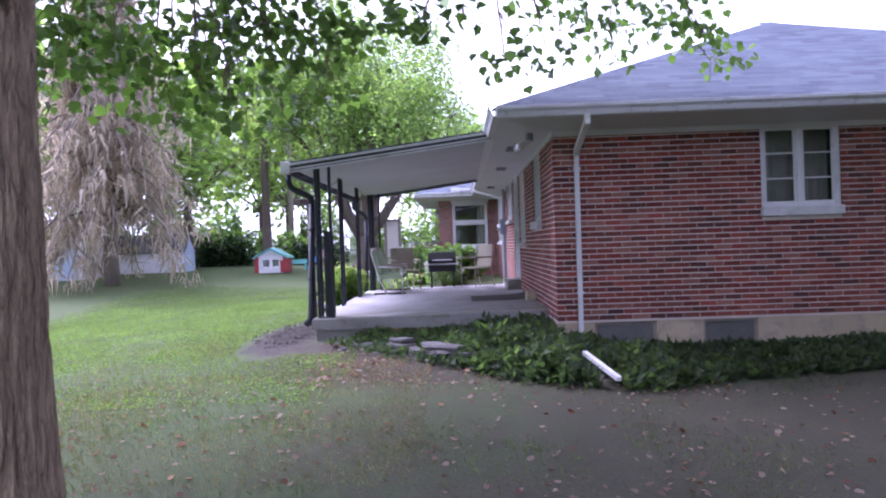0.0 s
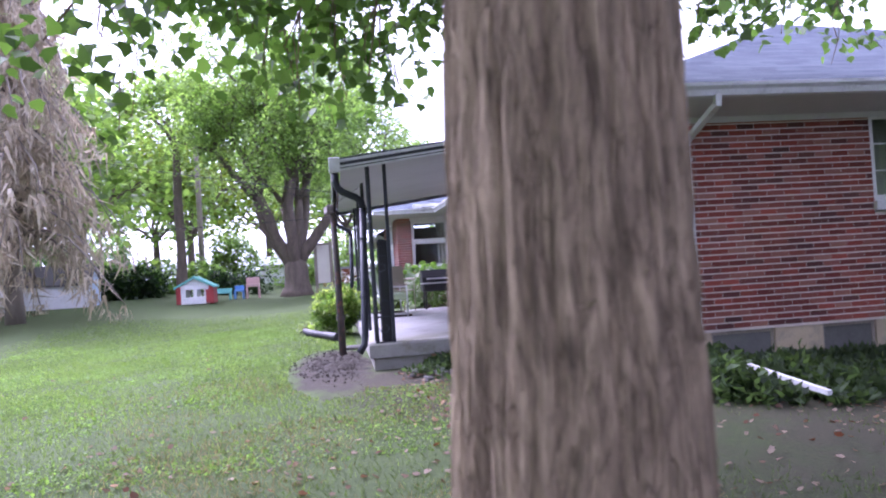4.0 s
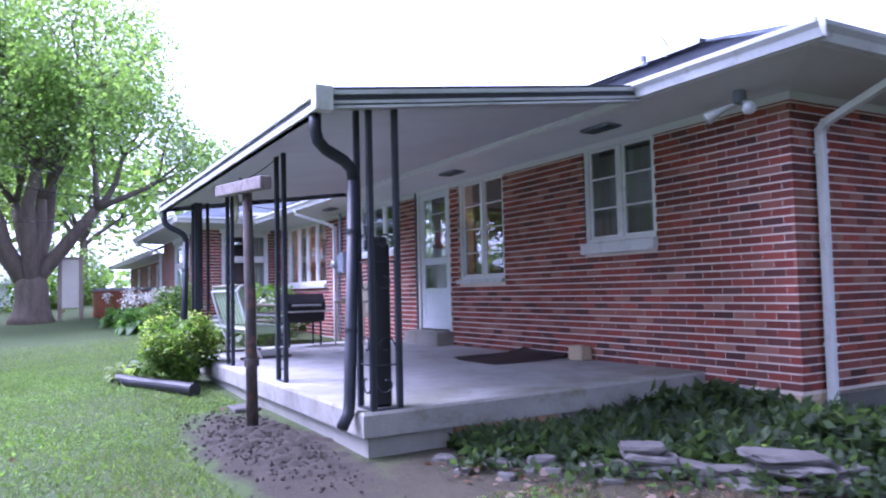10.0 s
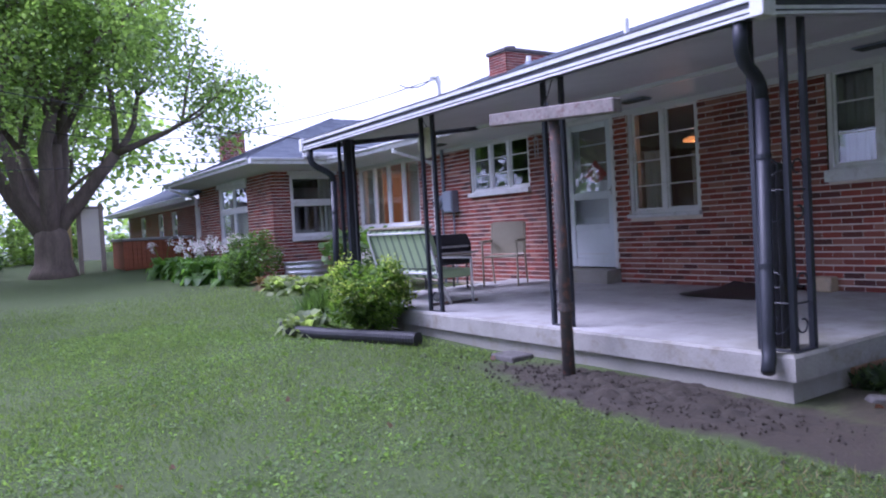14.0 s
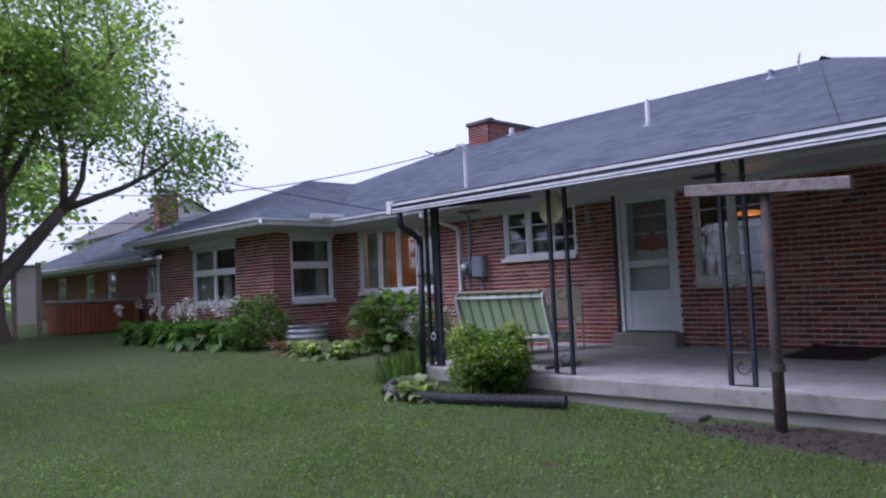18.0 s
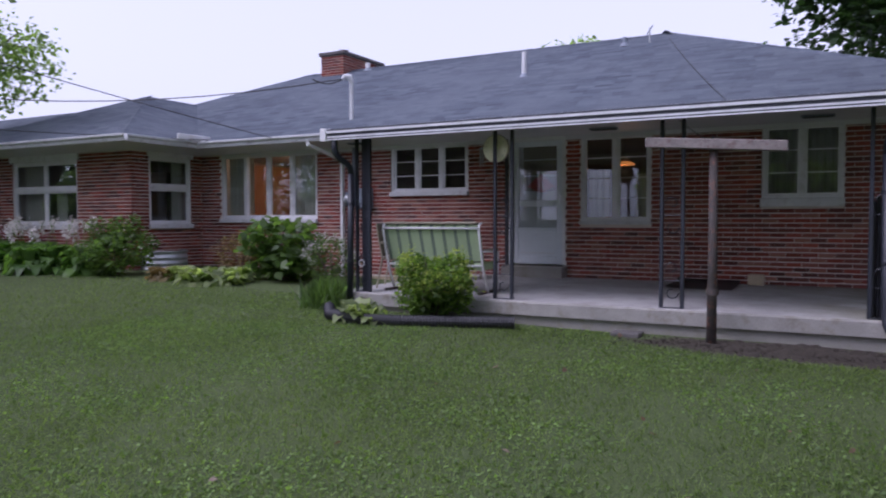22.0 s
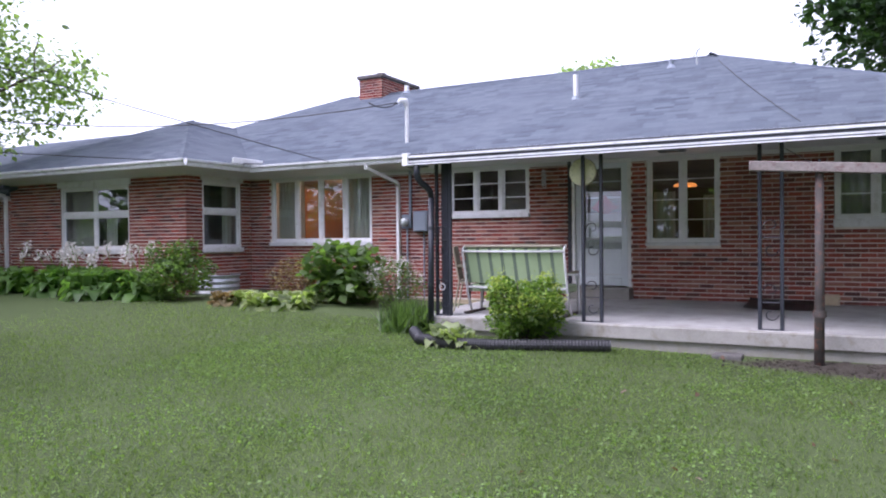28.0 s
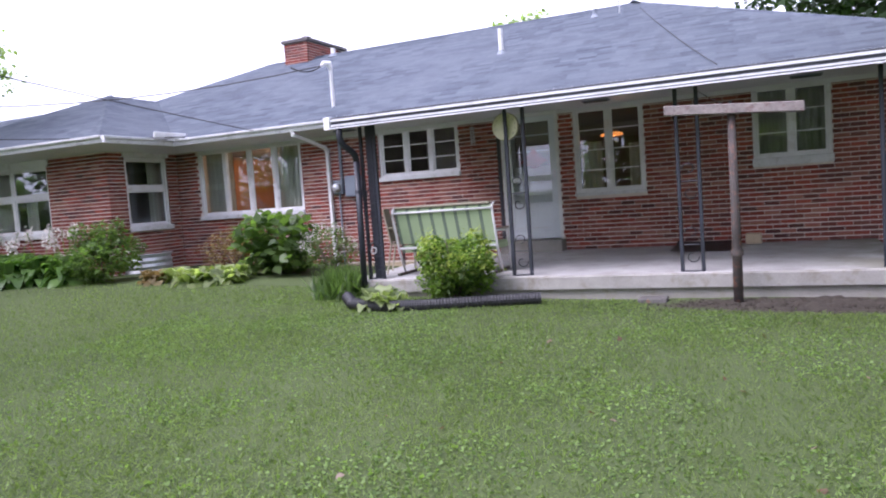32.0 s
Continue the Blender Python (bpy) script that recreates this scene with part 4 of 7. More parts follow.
# wing
sh, deck = Shape(), Shape()
hip_plane(sh, deck, (-1.95, 31.6), (-1.95, 18.3), (1, 0), (0, 0), 4.3, 0.42, z0=2.56)
hip_plane(sh, deck, (6.65, 18.3), (6.65, 31.6), (-1, 0), (0, 0), 4.3, 0.42, z0=2.56, tab=3.0, course=0.5)
wing = structure(deck.made("roof_wing", SHINGLE), "lower shingle roof of the rear wing", "roof")
tagged(sh.made("shingles", SHINGLE, wing), kind="stuff")

# soffits rise a little towards the eave; the fascia stands behind the gutter
Z_EDGE = 2.742
sof = Shape()


def soffit_strip(inner_a, inner_b, outer_a, outer_b, z_in=Z_SOFFIT, z_out=Z_EDGE):
    vs = [(*inner_a, z_in), (*inner_b, z_in), (*outer_b, z_out), (*outer_a, z_out)]
    vs += [(x, y, z + 0.02) for x, y, z in vs]
    sof.add(vs, [(0, 1, 2, 3), (7, 6, 5, 4), (0, 4, 5, 1), (1, 5, 6, 2), (2, 6, 7, 3), (3, 7, 4, 0)])


soffit_strip((0.0, 0.0), (0.0, 13.2), (EX0 + 0.02, EY0 + 0.02), (EX0 + 0.02, BY0 + 0.02))
soffit_strip((9.2, 0.0), (0.0, 0.0), (EX1 - 0.02, EY0 + 0.02), (EX0 + 0.02, EY0 + 0.02))
soffit_strip((0.0, 13.2), (BAY_X, 13.2), (EX0 + 0.02, BY0 + 0.02), (BX + 0.02, BY0 + 0.02))
soffit_strip((BAY_X, 13.2), (BAY_X, BAY_Y1), (BX + 0.02, BY0 + 0.02), (BX + 0.02, BY1))
sof.box(-1.93, -1.2, 18.6, 31.5, 2.42, 2.44)
structure(clean(sof.made("ceiling_soffit", SOFFIT)), "pale painted soffit under the eaves", "soffit")
fas = Shape()
fas.box(EX0, EX0 + 0.02, EY0, BY0, Z_EDGE - 0.006, Z_EAVE - 0.005)
fas.box(EX0 + 0.02, EX1, EY0, EY0 + 0.02, Z_EDGE - 0.006, Z_EAVE - 0.005)
fas.box(BX, EX0, BY0, BY0 + 0.02, Z_EDGE - 0.006, Z_EAVE - 0.005)
fas.box(BX, BX + 0.02, BY0 + 0.02, BY1, Z_EDGE - 0.006, Z_EAVE - 0.005)
fas.box(-1.95, -1.93, 19.3, 31.6, 2.40, 2.555)
structure(fas.made("trim_fascia", WHITE), "white fascia board", "fascia")


def gutter(sh, p, q, out, top=Z_EAVE - 0.005, depth=0.11, high=0.125):
    """A moulded eaves gutter from p to q, its face turned to out."""
    prof = [(0.0, 0.0), (0.0, -high), (0.055, -high), (0.075, -high * 0.55), (depth, -high * 0.3), (depth, -0.004), (depth - 0.018, -0.004),
            (depth - 0.018, -0.02), (depth - 0.03, -high * 0.45), (0.05, -high + 0.012), (0.012, -high + 0.012), (0.012, 0.0)]
    vs = []
    for e in (p, q):
        vs += [(e[0] + out[0] * a, e[1] + out[1] * a, top + b_) for a, b_ in prof]
    n = len(prof)
    sh.add(vs, [(i, (i + 1) % n, n + (i + 1) % n, n + i) for i in range(n)] + [tuple(range(n))[::-1], tuple(range(n, 2 * n))])


GUT = [("gutter_south", (EX0, EY0), (EX1, EY0), (0, -1)), ("gutter_west", (EX0, EY0 - 0.109), (EX0, BY0), (-1, 0)), ("gutter_bay_south", (BX, BY0), (EX0 - 0.11, BY0), (0, -1)), ("gutter_bay_west", (BX, BY0 - 0.109), (BX, BY1), (-1, 0))]
for name, p, q, out in GUT:
    sh = Shape()
    gutter(sh, p, q, out)
    structure(clean(sh.made(name, GUTTER)), "white painted metal eaves gutter with grime", "gutter")
sh = Shape()
gutter(sh, (-1.95, 19.3), (-1.95, 31.6), (-1, 0), top=2.55)
structure(clean(sh.made("gutter_wing", GUTTER)), "white eaves gutter of the rear wing", "gutter")


def downspout(points, mat, label, straps=(), w=0.075, group="", ext=None):
    base = points[-1]
    e = thing("downspout", base, label, "downspout", group)
    sh = Shape()
    for a, b_ in zip(points, points[1:]):
        sh.bar(a, b_, w, w * 0.8)
    for p in points[1:-1]:
        sh.box(p[0] - w * 0.5, p[0] + w * 0.5, p[1] - w * 0.5, p[1] + w * 0.5, p[2] - w * 0.45, p[2] + w * 0.45, w * 0.12)
    sh.made("pipe", mat, e, base)
    for z in straps:
        p = points[-2]
        Shape().box(p[0] - w * 0.62, p[0] + w * 0.62, p[1] - w * 0.62, p[1] + w * 0.62, z - 0.012, z + 0.012).made("strap", mat, e, base)
    return e


downspout([(0.31, -0.72, 2.76), (0.31, -0.70, 2.66), (0.28, -0.11, 2.42), (0.28, -0.06, 2.36), (0.27, -0.06, 0.16)], WHITE, "white square downspout at the corner of the brick wall", (2.2, 0.7), 0.066)
downspout([(-0.74, 9.85, 2.77), (-0.72, 9.83, 2.68), (-0.10, 9.60, 2.46), (-0.055, 9.58, 2.40), (-0.055, 9.58, 0.25)], WHITE, "white square downspout beside the wide window", (2.0, 0.9), 0.066)
downspout([(-2.46, 18.75, 2.77), (-2.44, 18.73, 2.68), (-1.86, 18.66, 2.45), (-1.82, 18.64, 2.38), (-1.82, 18.64, 0.3)], WHITE, "white square downspout at the far corner of the bay", (2.0,), 0.066)
dx = thing("downspout_extension", (0.16, -1.58, 0.03), "fallen white downspout extension lying across the planting", "downspout")
Shape().bar((0.10, -1.28, 0.155), (0.27, -2.14, 0.03), 0.050, 0.040).made("pipe", SILL, dx, dx.location)
# white diverter on the valley
tagged(clean(Shape().box(-1.35, -0.55, 12.37, 12.42, 2.86, 2.97, 0.01).made("splash_guard", WHITE, None, (-0.95, 12.4, 2.86))), "white sheet-metal splash guard over the inner roof corner", "splash guard")

# soffit vents and flood light
VENT_Z = Z_SOFFIT + 0.031
for y in (1.75, 4.6, 9.0):
    v = thing("soffit_vent", (-0.35, y, VENT_Z), "dark rectangular soffit vent", "vent", "soffit vents")
    Shape().box(-0.44, -0.26, y - 0.2, y + 0.2, VENT_Z - 0.012, VENT_Z + 0.008, 0.003).made("frame", GREYBOX, v, v.location)
    for k in range(5):
        Shape().box(-0.425 + 0.032 * k, -0.405 + 0.032 * k, y - 0.18, y + 0.18, VENT_Z - 0.020, VENT_Z - 0.0125).made("slat", DARKSTRIPE, v, v.location)
fl = thing("flood_light", (-0.25, 0.25, 2.66), "twin-bulb outdoor flood light under the eave", "lamp")
Shape().tube([(-0.25, 0.25, 2.70), (-0.25, 0.25, 2.60)], 0.05, 14).made("base", GREYBOX, fl, fl.location)
for s in (-1, 1):
    Shape().tube([(-0.25, 0.25 + 0.03 * s, 2.60), (-0.30, 0.25 + 0.12 * s, 2.57), (-0.36, 0.25 + 0.17 * s, 2.53), (-0.40, 0.25 + 0.20 * s, 2.50)], [0.018, 0.025, 0.042, 0.05], 12).made("bulb", SOFFIT, fl, fl.location, smooth=True)


# ---- chimney, vents, mast, wires ----
def brick_stack(name, x0, x1, y0, y1, z0, z1, label):
    ch = thing(name, ((x0 + x1) / 2, (y0 + y1) / 2, z0), label, "chimney", "chimneys")
    Shape().box(x0 + 0.008, x1 - 0.008, y0 + 0.008, y1 - 0.008, z0, z1).made("core", MORTAR, ch, ch.location)
    sh = Shape()
    z, k = z0, 0
    while z < z1 - 0.03:
        t = z + COURSE - JOINT
        for ax in (0, 1):
            lo, hi = ((x0, x1), (y0, y1))[ax]
            u = lo - (0.1 if (k + ax) % 2 else 0)
            while u < hi:
                a, b_ = max(u, lo), min(u + PITCH - JOINT, hi)
                if b_ - a > 0.02:
                    if ax == 0:
                        sh.box(a, b_, y0, y0 + 0.02, z, t)
                    else:
                        sh.box(x0, x0 + 0.02, a, b_, z, t)
                u += PITCH
        z += COURSE
        k += 1
    sh.made("bricks", BRICKS_JOINED, ch, ch.location)["kind"] = "stuff"
    Shape().box(x0 - 0.05, x1 + 0.05, y0 - 0.05, y1 + 0.05, z1, z1 + 0.09, 0.015).made("cap", CONCRETE if x1 - x0 < 0.6 else GREYROOF, ch, ch.location)
    return ch


c1 = brick_stack("chimney", 4.2, 6.0, 12.6, 13.3, 4.5, 5.52, "long red brick chimney with a thin dark cap")
Shape().tube([(4.55, 12.85, 5.60), (4.55, 12.85, 5.70)], [0.14, 0.13], 16).made("flue", RUSTWOOD, c1, c1.location)
brick_stack("chimney", 1.15, 1.6, 25.5, 26.0, 3.7, 5.05, "slim orange-red brick chimney on the rear wing")
brick_stack("chimney", 2.0, 2.5, 27.0, 27.5, 3.9, 5.45, "slim orange-red brick chimney on the rear wing")


def roof_z(x):
    return Z_EAVE + SL * (x - EX0)


for x, y, h, r, lab in ((2.1, 6.86, 0.46, 0.045, "white plumbing vent pipe standing on the roof"), (4.4, 12.0, 0.18, 0.06, "short white roof vent"), (3.9, 5.4, 0.16, 0.05, "short dark roof vent pipe")):
    v = thing("vent_pipe", (x, y, roof_z(x)), lab, "vent pipe", "roof vents")
    Shape().tube([(x, y, roof_z(x) - 0.05), (x, y, roof_z(x) + h)], r, 12).made("pipe", WHITE if "white" in lab else GREYBOX, v, v.location)
    Shape().tube([(x, y, roof_z(x) - 0.03), (x, y, roof_z(x) + 0.05)], [r * 2.2, r * 1.1], 12).made("flashing", GREYBOX, v, v.location)
mast = thing("service_mast", (0.07, 9.45, roof_z(0.07)), "white electrical service mast with a drooping wire head", "mast")
Shape().tube([(0.07, 9.45, 2.3), (0.07, 9.45, 3.9)], 0.034, 12).made("pole", WHITE, mast, mast.location)
Shape().tube([(0.07, 9.45, 3.88), (0.05, 9.47, 3.97), (-0.03, 9.53, 3.97), (-0.06, 9.56, 3.92)], [0.045, 0.06, 0.05, 0.03], 12).made("weatherhead", WHITE, mast, mast.location)


def wire(name, p, q, sag, r, label, n=24):
    pts = [tuple(Vector(p).lerp(Vector(q), i / n) - Vector((0, 0, sag * 4 * (i / n) * (1 - i / n)))) for i in range(n + 1)]
    ob = Shape().tube(pts, r, 5).made(name, CABLE, None, p)
    return tagged(ob, label, "cable", "overhead cables")


wire("overhead_cable", (-0.05, 9.55, 3.93), (-9.6, 28.2, 8.1), 1.9, 0.010, "thick black service cable running to a far pole")
wire("overhead_cable", (-0.78, 10.6, 2.83), (-16.0, 16.0, 6.4), 0.25, 0.008, "black overhead cable leaving the eave")
wire("overhead_cable", (-0.78, 12.2, 2.88), (-13.0, 18.8, 3.15), 0.12, 0.008, "black cable strung low in front of the bay roof")
wire("overhead_cable", (-0.69, 2.85, 2.95), (3.6, 4.45, 4.85), 0.05, 0.006, "thin black antenna cable over the shingles")
wire("drip_loop", (-0.05, 9.55, 3.93), (-0.45, 9.95, 3.9), 0.09, 0.012, "looped black service wires", 10)
ant = thing("roof_antenna", (3.9, 4.9, roof_z(3.9)), "small grey antenna bracket at the end of the ridge", "antenna")
Shape().tube([(3.9, 4.9, roof_z(3.9)), (3.9, 4.9, roof_z(3.9) + 0.3)], 0.015).made("mount", GALV, ant, ant.location)
Shape().bar((3.7, 4.8, roof_z(3.9) + 0.28), (4.1, 5.0, roof_z(3.9) + 0.22), 0.02).made("boom", GALV, ant, ant.location)

# meter, box and conduit
mt = thing("electric_meter", (-0.1, 9.40, 1.72), "round glass electric meter on a grey base", "meter")
Shape().box(-0.09, -0.003, 9.30, 9.50, 1.60, 1.86, 0.01).made("base", GREYBOX, mt, mt.location)
Shape().tube([(-0.09, 9.40, 1.72), (-0.17, 9.40, 1.72), (-0.2, 9.40, 1.72)], [0.085, 0.08, 0.05], 18).made("dial", GALV, mt, mt.location, smooth=True)
bx = thing("breaker_box", (-0.08, 9.08, 1.55), "grey metal breaker box fixed to the brick wall", "electrical box")
Shape().box(-0.14, -0.003, 8.93, 9.22, 1.54, 1.92, 0.008).made("body", GREYBOX, bx, bx.location)
Shape().box(-0.155, -0.141, 8.95, 9.20, 1.56, 1.90, 0.004).made("cover", GREYBOX, bx, bx.location)
for y, z0, z1, r in ((9.33, 1.86, 2.66, 0.03), (9.40, 0.2, 1.6, 0.018), (9.05, 0.3, 1.54, 0.015)):
    cd = thing("conduit", (-0.04, y, z0), "grey electrical conduit running up the brick wall", "conduit", "conduits")
    Shape().tube([(-0.04, y, z0), (-0.04, y, z1)], r, 8).made("pipe", GREYBOX, cd, cd.location)

# ---- patio ----
SX0, SY0, SY1 = -3.20, 0.93, 7.42


def slab_z(x):
    return 0.395 + 0.035 * (x - SX0) / (-SX0)


sh = Shape()
vs = [(SX0, SY0, slab_z(SX0)), (0.02, SY0, slab_z(0)), (0.02, SY1, slab_z(0)), (SX0, SY1, slab_z(SX0))]
low = [(x, y, 0.235) for x, y, _ in vs]
c = 0.018
ins = [(SX0 + c, SY0 + c, slab_z(SX0) + 0.001), (0.02, SY0 + c, slab_z(0) + 0.001), (0.02, SY1 - c, slab_z(0) + 0.001), (SX0 + c, SY1 - c, slab_z(SX0) + 0.001)]
edge = [(x, y, z - c) for x, y, z in vs]
sh.add(ins + edge + low, [(0, 1, 2, 3), (4, 5, 1, 0), (5, 6, 2, 1), (6, 7, 3, 2), (7, 4, 0, 3), (8, 9, 5, 4), (9, 10, 6, 5), (10, 11, 7, 6), (11, 8, 4, 7), (11, 10, 9, 8)])
patio = structure(sh.made("patio_slab", CONCRETE), "raised grey concrete patio slab with stained edges", "patio")
patio.data.materials.append(SLAB_EDGE)
for f in patio.data.polygons:
    f.material_index = 1 if abs(f.normal.z) < 0.8 else 0
Shape().box(SX0 + 0.05, 0.0, SY0 + 0.05, SY1 - 0.05, -0.35, 0.2355).made("slab_base", EDGE_CONCRETE, patio)
structure(Shape().box(-2.5, -1.6, SY0 + 0.02, SY0 + 0.045, -0.2, 0.23).made("trim_slab_patch", surface("ochre_brick", (0.34, 0.20, 0.11), 0.9, vary=0.3)), "ochre rendered patch under the slab", "trim")

# patio cover
PX0, PX1, PY0, PY1 = -3.50, -0.70, 0.87, 7.36


def cover_z(x):
    return 2.505 + 0.34 * (x - PX0) / (PX1 - PX0)


cover = thing("patio_cover", (-2.1, 4.1, 2.3), "flat white aluminium patio cover with dark striped edges", "patio cover")
n = 16
wid = (PY1 - PY0 - 0.12) / n
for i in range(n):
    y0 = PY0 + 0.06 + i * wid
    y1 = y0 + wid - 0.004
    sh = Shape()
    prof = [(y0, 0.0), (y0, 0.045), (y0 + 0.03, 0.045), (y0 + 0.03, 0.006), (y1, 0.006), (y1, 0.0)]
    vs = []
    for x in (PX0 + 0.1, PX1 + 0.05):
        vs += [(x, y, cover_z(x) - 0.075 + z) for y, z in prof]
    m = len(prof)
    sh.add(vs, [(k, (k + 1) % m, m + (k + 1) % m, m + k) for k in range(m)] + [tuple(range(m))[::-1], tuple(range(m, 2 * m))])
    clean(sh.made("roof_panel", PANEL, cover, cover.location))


def edge_profile(p, q, out, zp, zq, name, label):
    """Striped fascia: white strips with dark grooves between, from p to q at tops zp and zq."""
    for kind, mat, d, a, b_ in (("backing", GUTTER, 0.0, 0.0, -0.145), ("strip", GUTTER, 0.022, -0.024, -0.054), ("strip", GUTTER, 0.012, -0.092, -0.113), ("strip", GUTTER, 0.022, -0.128, -0.145),
                                ("stripe", DARKSTRIPE, 0.006, -0.002, -0.022), ("stripe", DARKSTRIPE, 0.006, -0.056, -0.090), ("stripe", DARKSTRIPE, 0.006, -0.114, -0.126)):
        vs = []
        for e, z in ((p, zp), (q, zq)):
            for o in (-0.05, d):
                for h in (a, b_):
                    vs.append((e[0] + out[0] * o, e[1] + out[1] * o, z + h))
        sh = Shape().add(vs, [(0, 1, 3, 2), (4, 6, 7, 5), (0, 4, 5, 1), (2, 3, 7, 6), (0, 2, 6, 4), (1, 5, 7, 3)])
        clean(sh.made(f"{name}_{kind}", mat, cover, cover.location, label if mat is GUTTER else "dark stripe along the edge"))


edge_profile((PX0, PY0), (PX0, PY1), (-1, 0), cover_z(PX0) + 0.01, cover_z(PX0) + 0.01, "gutter", "white gutter face")
for y, o in ((PY0, -1), (PY1, 1)):
    edge_profile((PX0, y), (PX1, y), (0, o), cover_z(PX0) + 0.01, cover_z(PX1) + 0.01, "fascia", "white sloping side edge")
for y in (PY0, PY1):
    Shape().box(PX0 - 0.035, PX0 + 0.09, y - 0.045, y + 0.045, cover_z(PX0) - 0.145, cover_z(PX0) + 0.02, 0.006).made("corner_cap", WHITE, cover, cover.location, "plain white corner cap")
Shape().box(PX1 - 0.02, PX1 + 0.05, PY0 + 0.06, PY1 - 0.06, cover_z(PX1) - 0.125, cover_z(PX1) - 0.078).made("hanger_rail", WHITE, cover, cover.location)


def scroll(sh, c, r, axis, turn=1, z_sign=1):
    """A small spiral of flat iron."""
    pts = []
    for k in range(15):
        a = k / 14 * 1.6 * math.pi
        rr = r * (1 - 0.6 * k / 14)
        h, v = turn * rr * math.cos(a), z_sign * rr * math.sin(a)
        pts.append((c[0] + (h if axis == 0 else 0), c[1] + (h if axis == 1 else 0), c[2] + v))
    sh.tube(pts, 0.006, 5)


def iron_post(feet, pairs, label):
    """Upright square bars with scrollwork between the pairs that share a base plate."""
    base = (*feet[0], slab_z(feet[0][0]))
    p = thing("iron_post", base, label, "post", "patio posts")
    for x, y in feet:
        Shape().box(x - 0.02, x + 0.02, y - 0.02, y + 0.02, slab_z(x) + 0.012, cover_z(x) - 0.078, 0.004).made("bar", IRON, p, base)
    for a, b_ in pairs:
        (xa, ya), (xb, yb) = feet[a], feet[b_]
        z = slab_z(xa)
        axis = 0 if abs(xa - xb) > abs(ya - yb) else 1
        x0, x1, y0, y1 = min(xa, xb) - 0.02, max(xa, xb) + 0.02, min(ya, yb) - 0.02, max(ya, yb) + 0.02
        Shape().box(x0, x1, y0, y1, z, z + 0.0125, 0.003).made("base_plate", IRON, p, base)
        mx, my = (xa + xb) / 2, (ya + yb) / 2
        gap = abs(xa - xb) + abs(ya - yb) - 0.04
        for zc in (z + 0.30, z + 1.0):
            for s in (-1, 1):
                sc = Shape()
                scroll(sc, (mx, my, zc + s * 0.13), gap * 0.42, axis, 1 if s > 0 else -1, s)
                sc.made("scroll", IRON, p, base)
            Shape().tube([(mx - (gap / 2 if axis == 0 else 0), my - (gap / 2 if axis == 1 else 0), zc), (mx + (gap / 2 if axis == 0 else 0), my + (gap / 2 if axis == 1 else 0), zc)], 0.006, 5).made("crosspiece", IRON, p, base)
    return p


def round_spout(points, mat, label):
    e = thing("downspout", points[-1], label, "downspout", "patio downspouts")
    Shape().tube(points[:7], 0.041, 14).made("elbow", mat, e, points[-1], smooth=True)
    Shape().tube(points[6:], 0.041, 14).made("pipe", mat, e, points[-1], smooth=True)
    for f in (0.25, 0.7):
        p = Vector(points[6]).lerp(Vector(points[7]), f)
        Shape().tube([tuple(p), tuple(p + Vector((0, 0, 0.03)))], 0.047, 14).made("strap", mat, e, points[-1])


iron_post([(-3.10, 0.99), (-3.10, 1.21), (-2.91, 0.98)], [(0, 1), (0, 2)], "black wrought-iron corner post with scrollwork on the slab")
iron_post([(-3.09, 2.945), (-3.09, 3.165)], [(0, 1)], "black wrought-iron double post with scrollwork")
iron_post([(-3.09, 4.91), (-3.09, 5.13)], [(0, 1)], "black wrought-iron double post with scrollwork")
iron_post([(-3.10, 7.13), (-3.10, 6.93), (-2.90, 7.13)], [(0, 1), (0, 2)], "black wrought-iron corner post beside the shrub")
round_spout([(-3.47, 1.02, 2.40), (-3.47, 1.02, 2.27), (-3.45, 1.03, 2.20), (-3.39, 1.05, 2.15), (-3.25, 1.08, 2.09), (-3.19, 1.09, 2.04), (-3.175, 1.09, 1.96), (-3.235, 1.08, 0.48), (-3.25, 1.07, 0.38), (-3.31, 1.04, 0.30)], IRON, "black downspout strapped to the corner post")
round_spout([(-3.47, 7.22, 2.40), (-3.47, 7.22, 2.27), (-3.45, 7.215, 2.20), (-3.39, 7.205, 2.15), (-3.27, 7.18, 2.09), (-3.21, 7.17, 2.04), (-3.185, 7.165, 1.96), (-3.235, 7.16, 0.30)], IRON, "black downspout strapped to the far post")
col = thing("black_cover_roll", (-2.97, 1.14, slab_z(-2.97)), "tall black folded cover standing behind the corner post", "cover")
sh = Shape()
zb = slab_z(-2.97)
for k in range(3):
    sh.box(-3.04, -2.91, 1.09 + 0.036 * k, 1.122 + 0.036 * k, zb + 0.003, zb + 1.18 - 0.05 * abs(k - 1), 0.015)
sh.made("body", RUBBER, col, col.location)


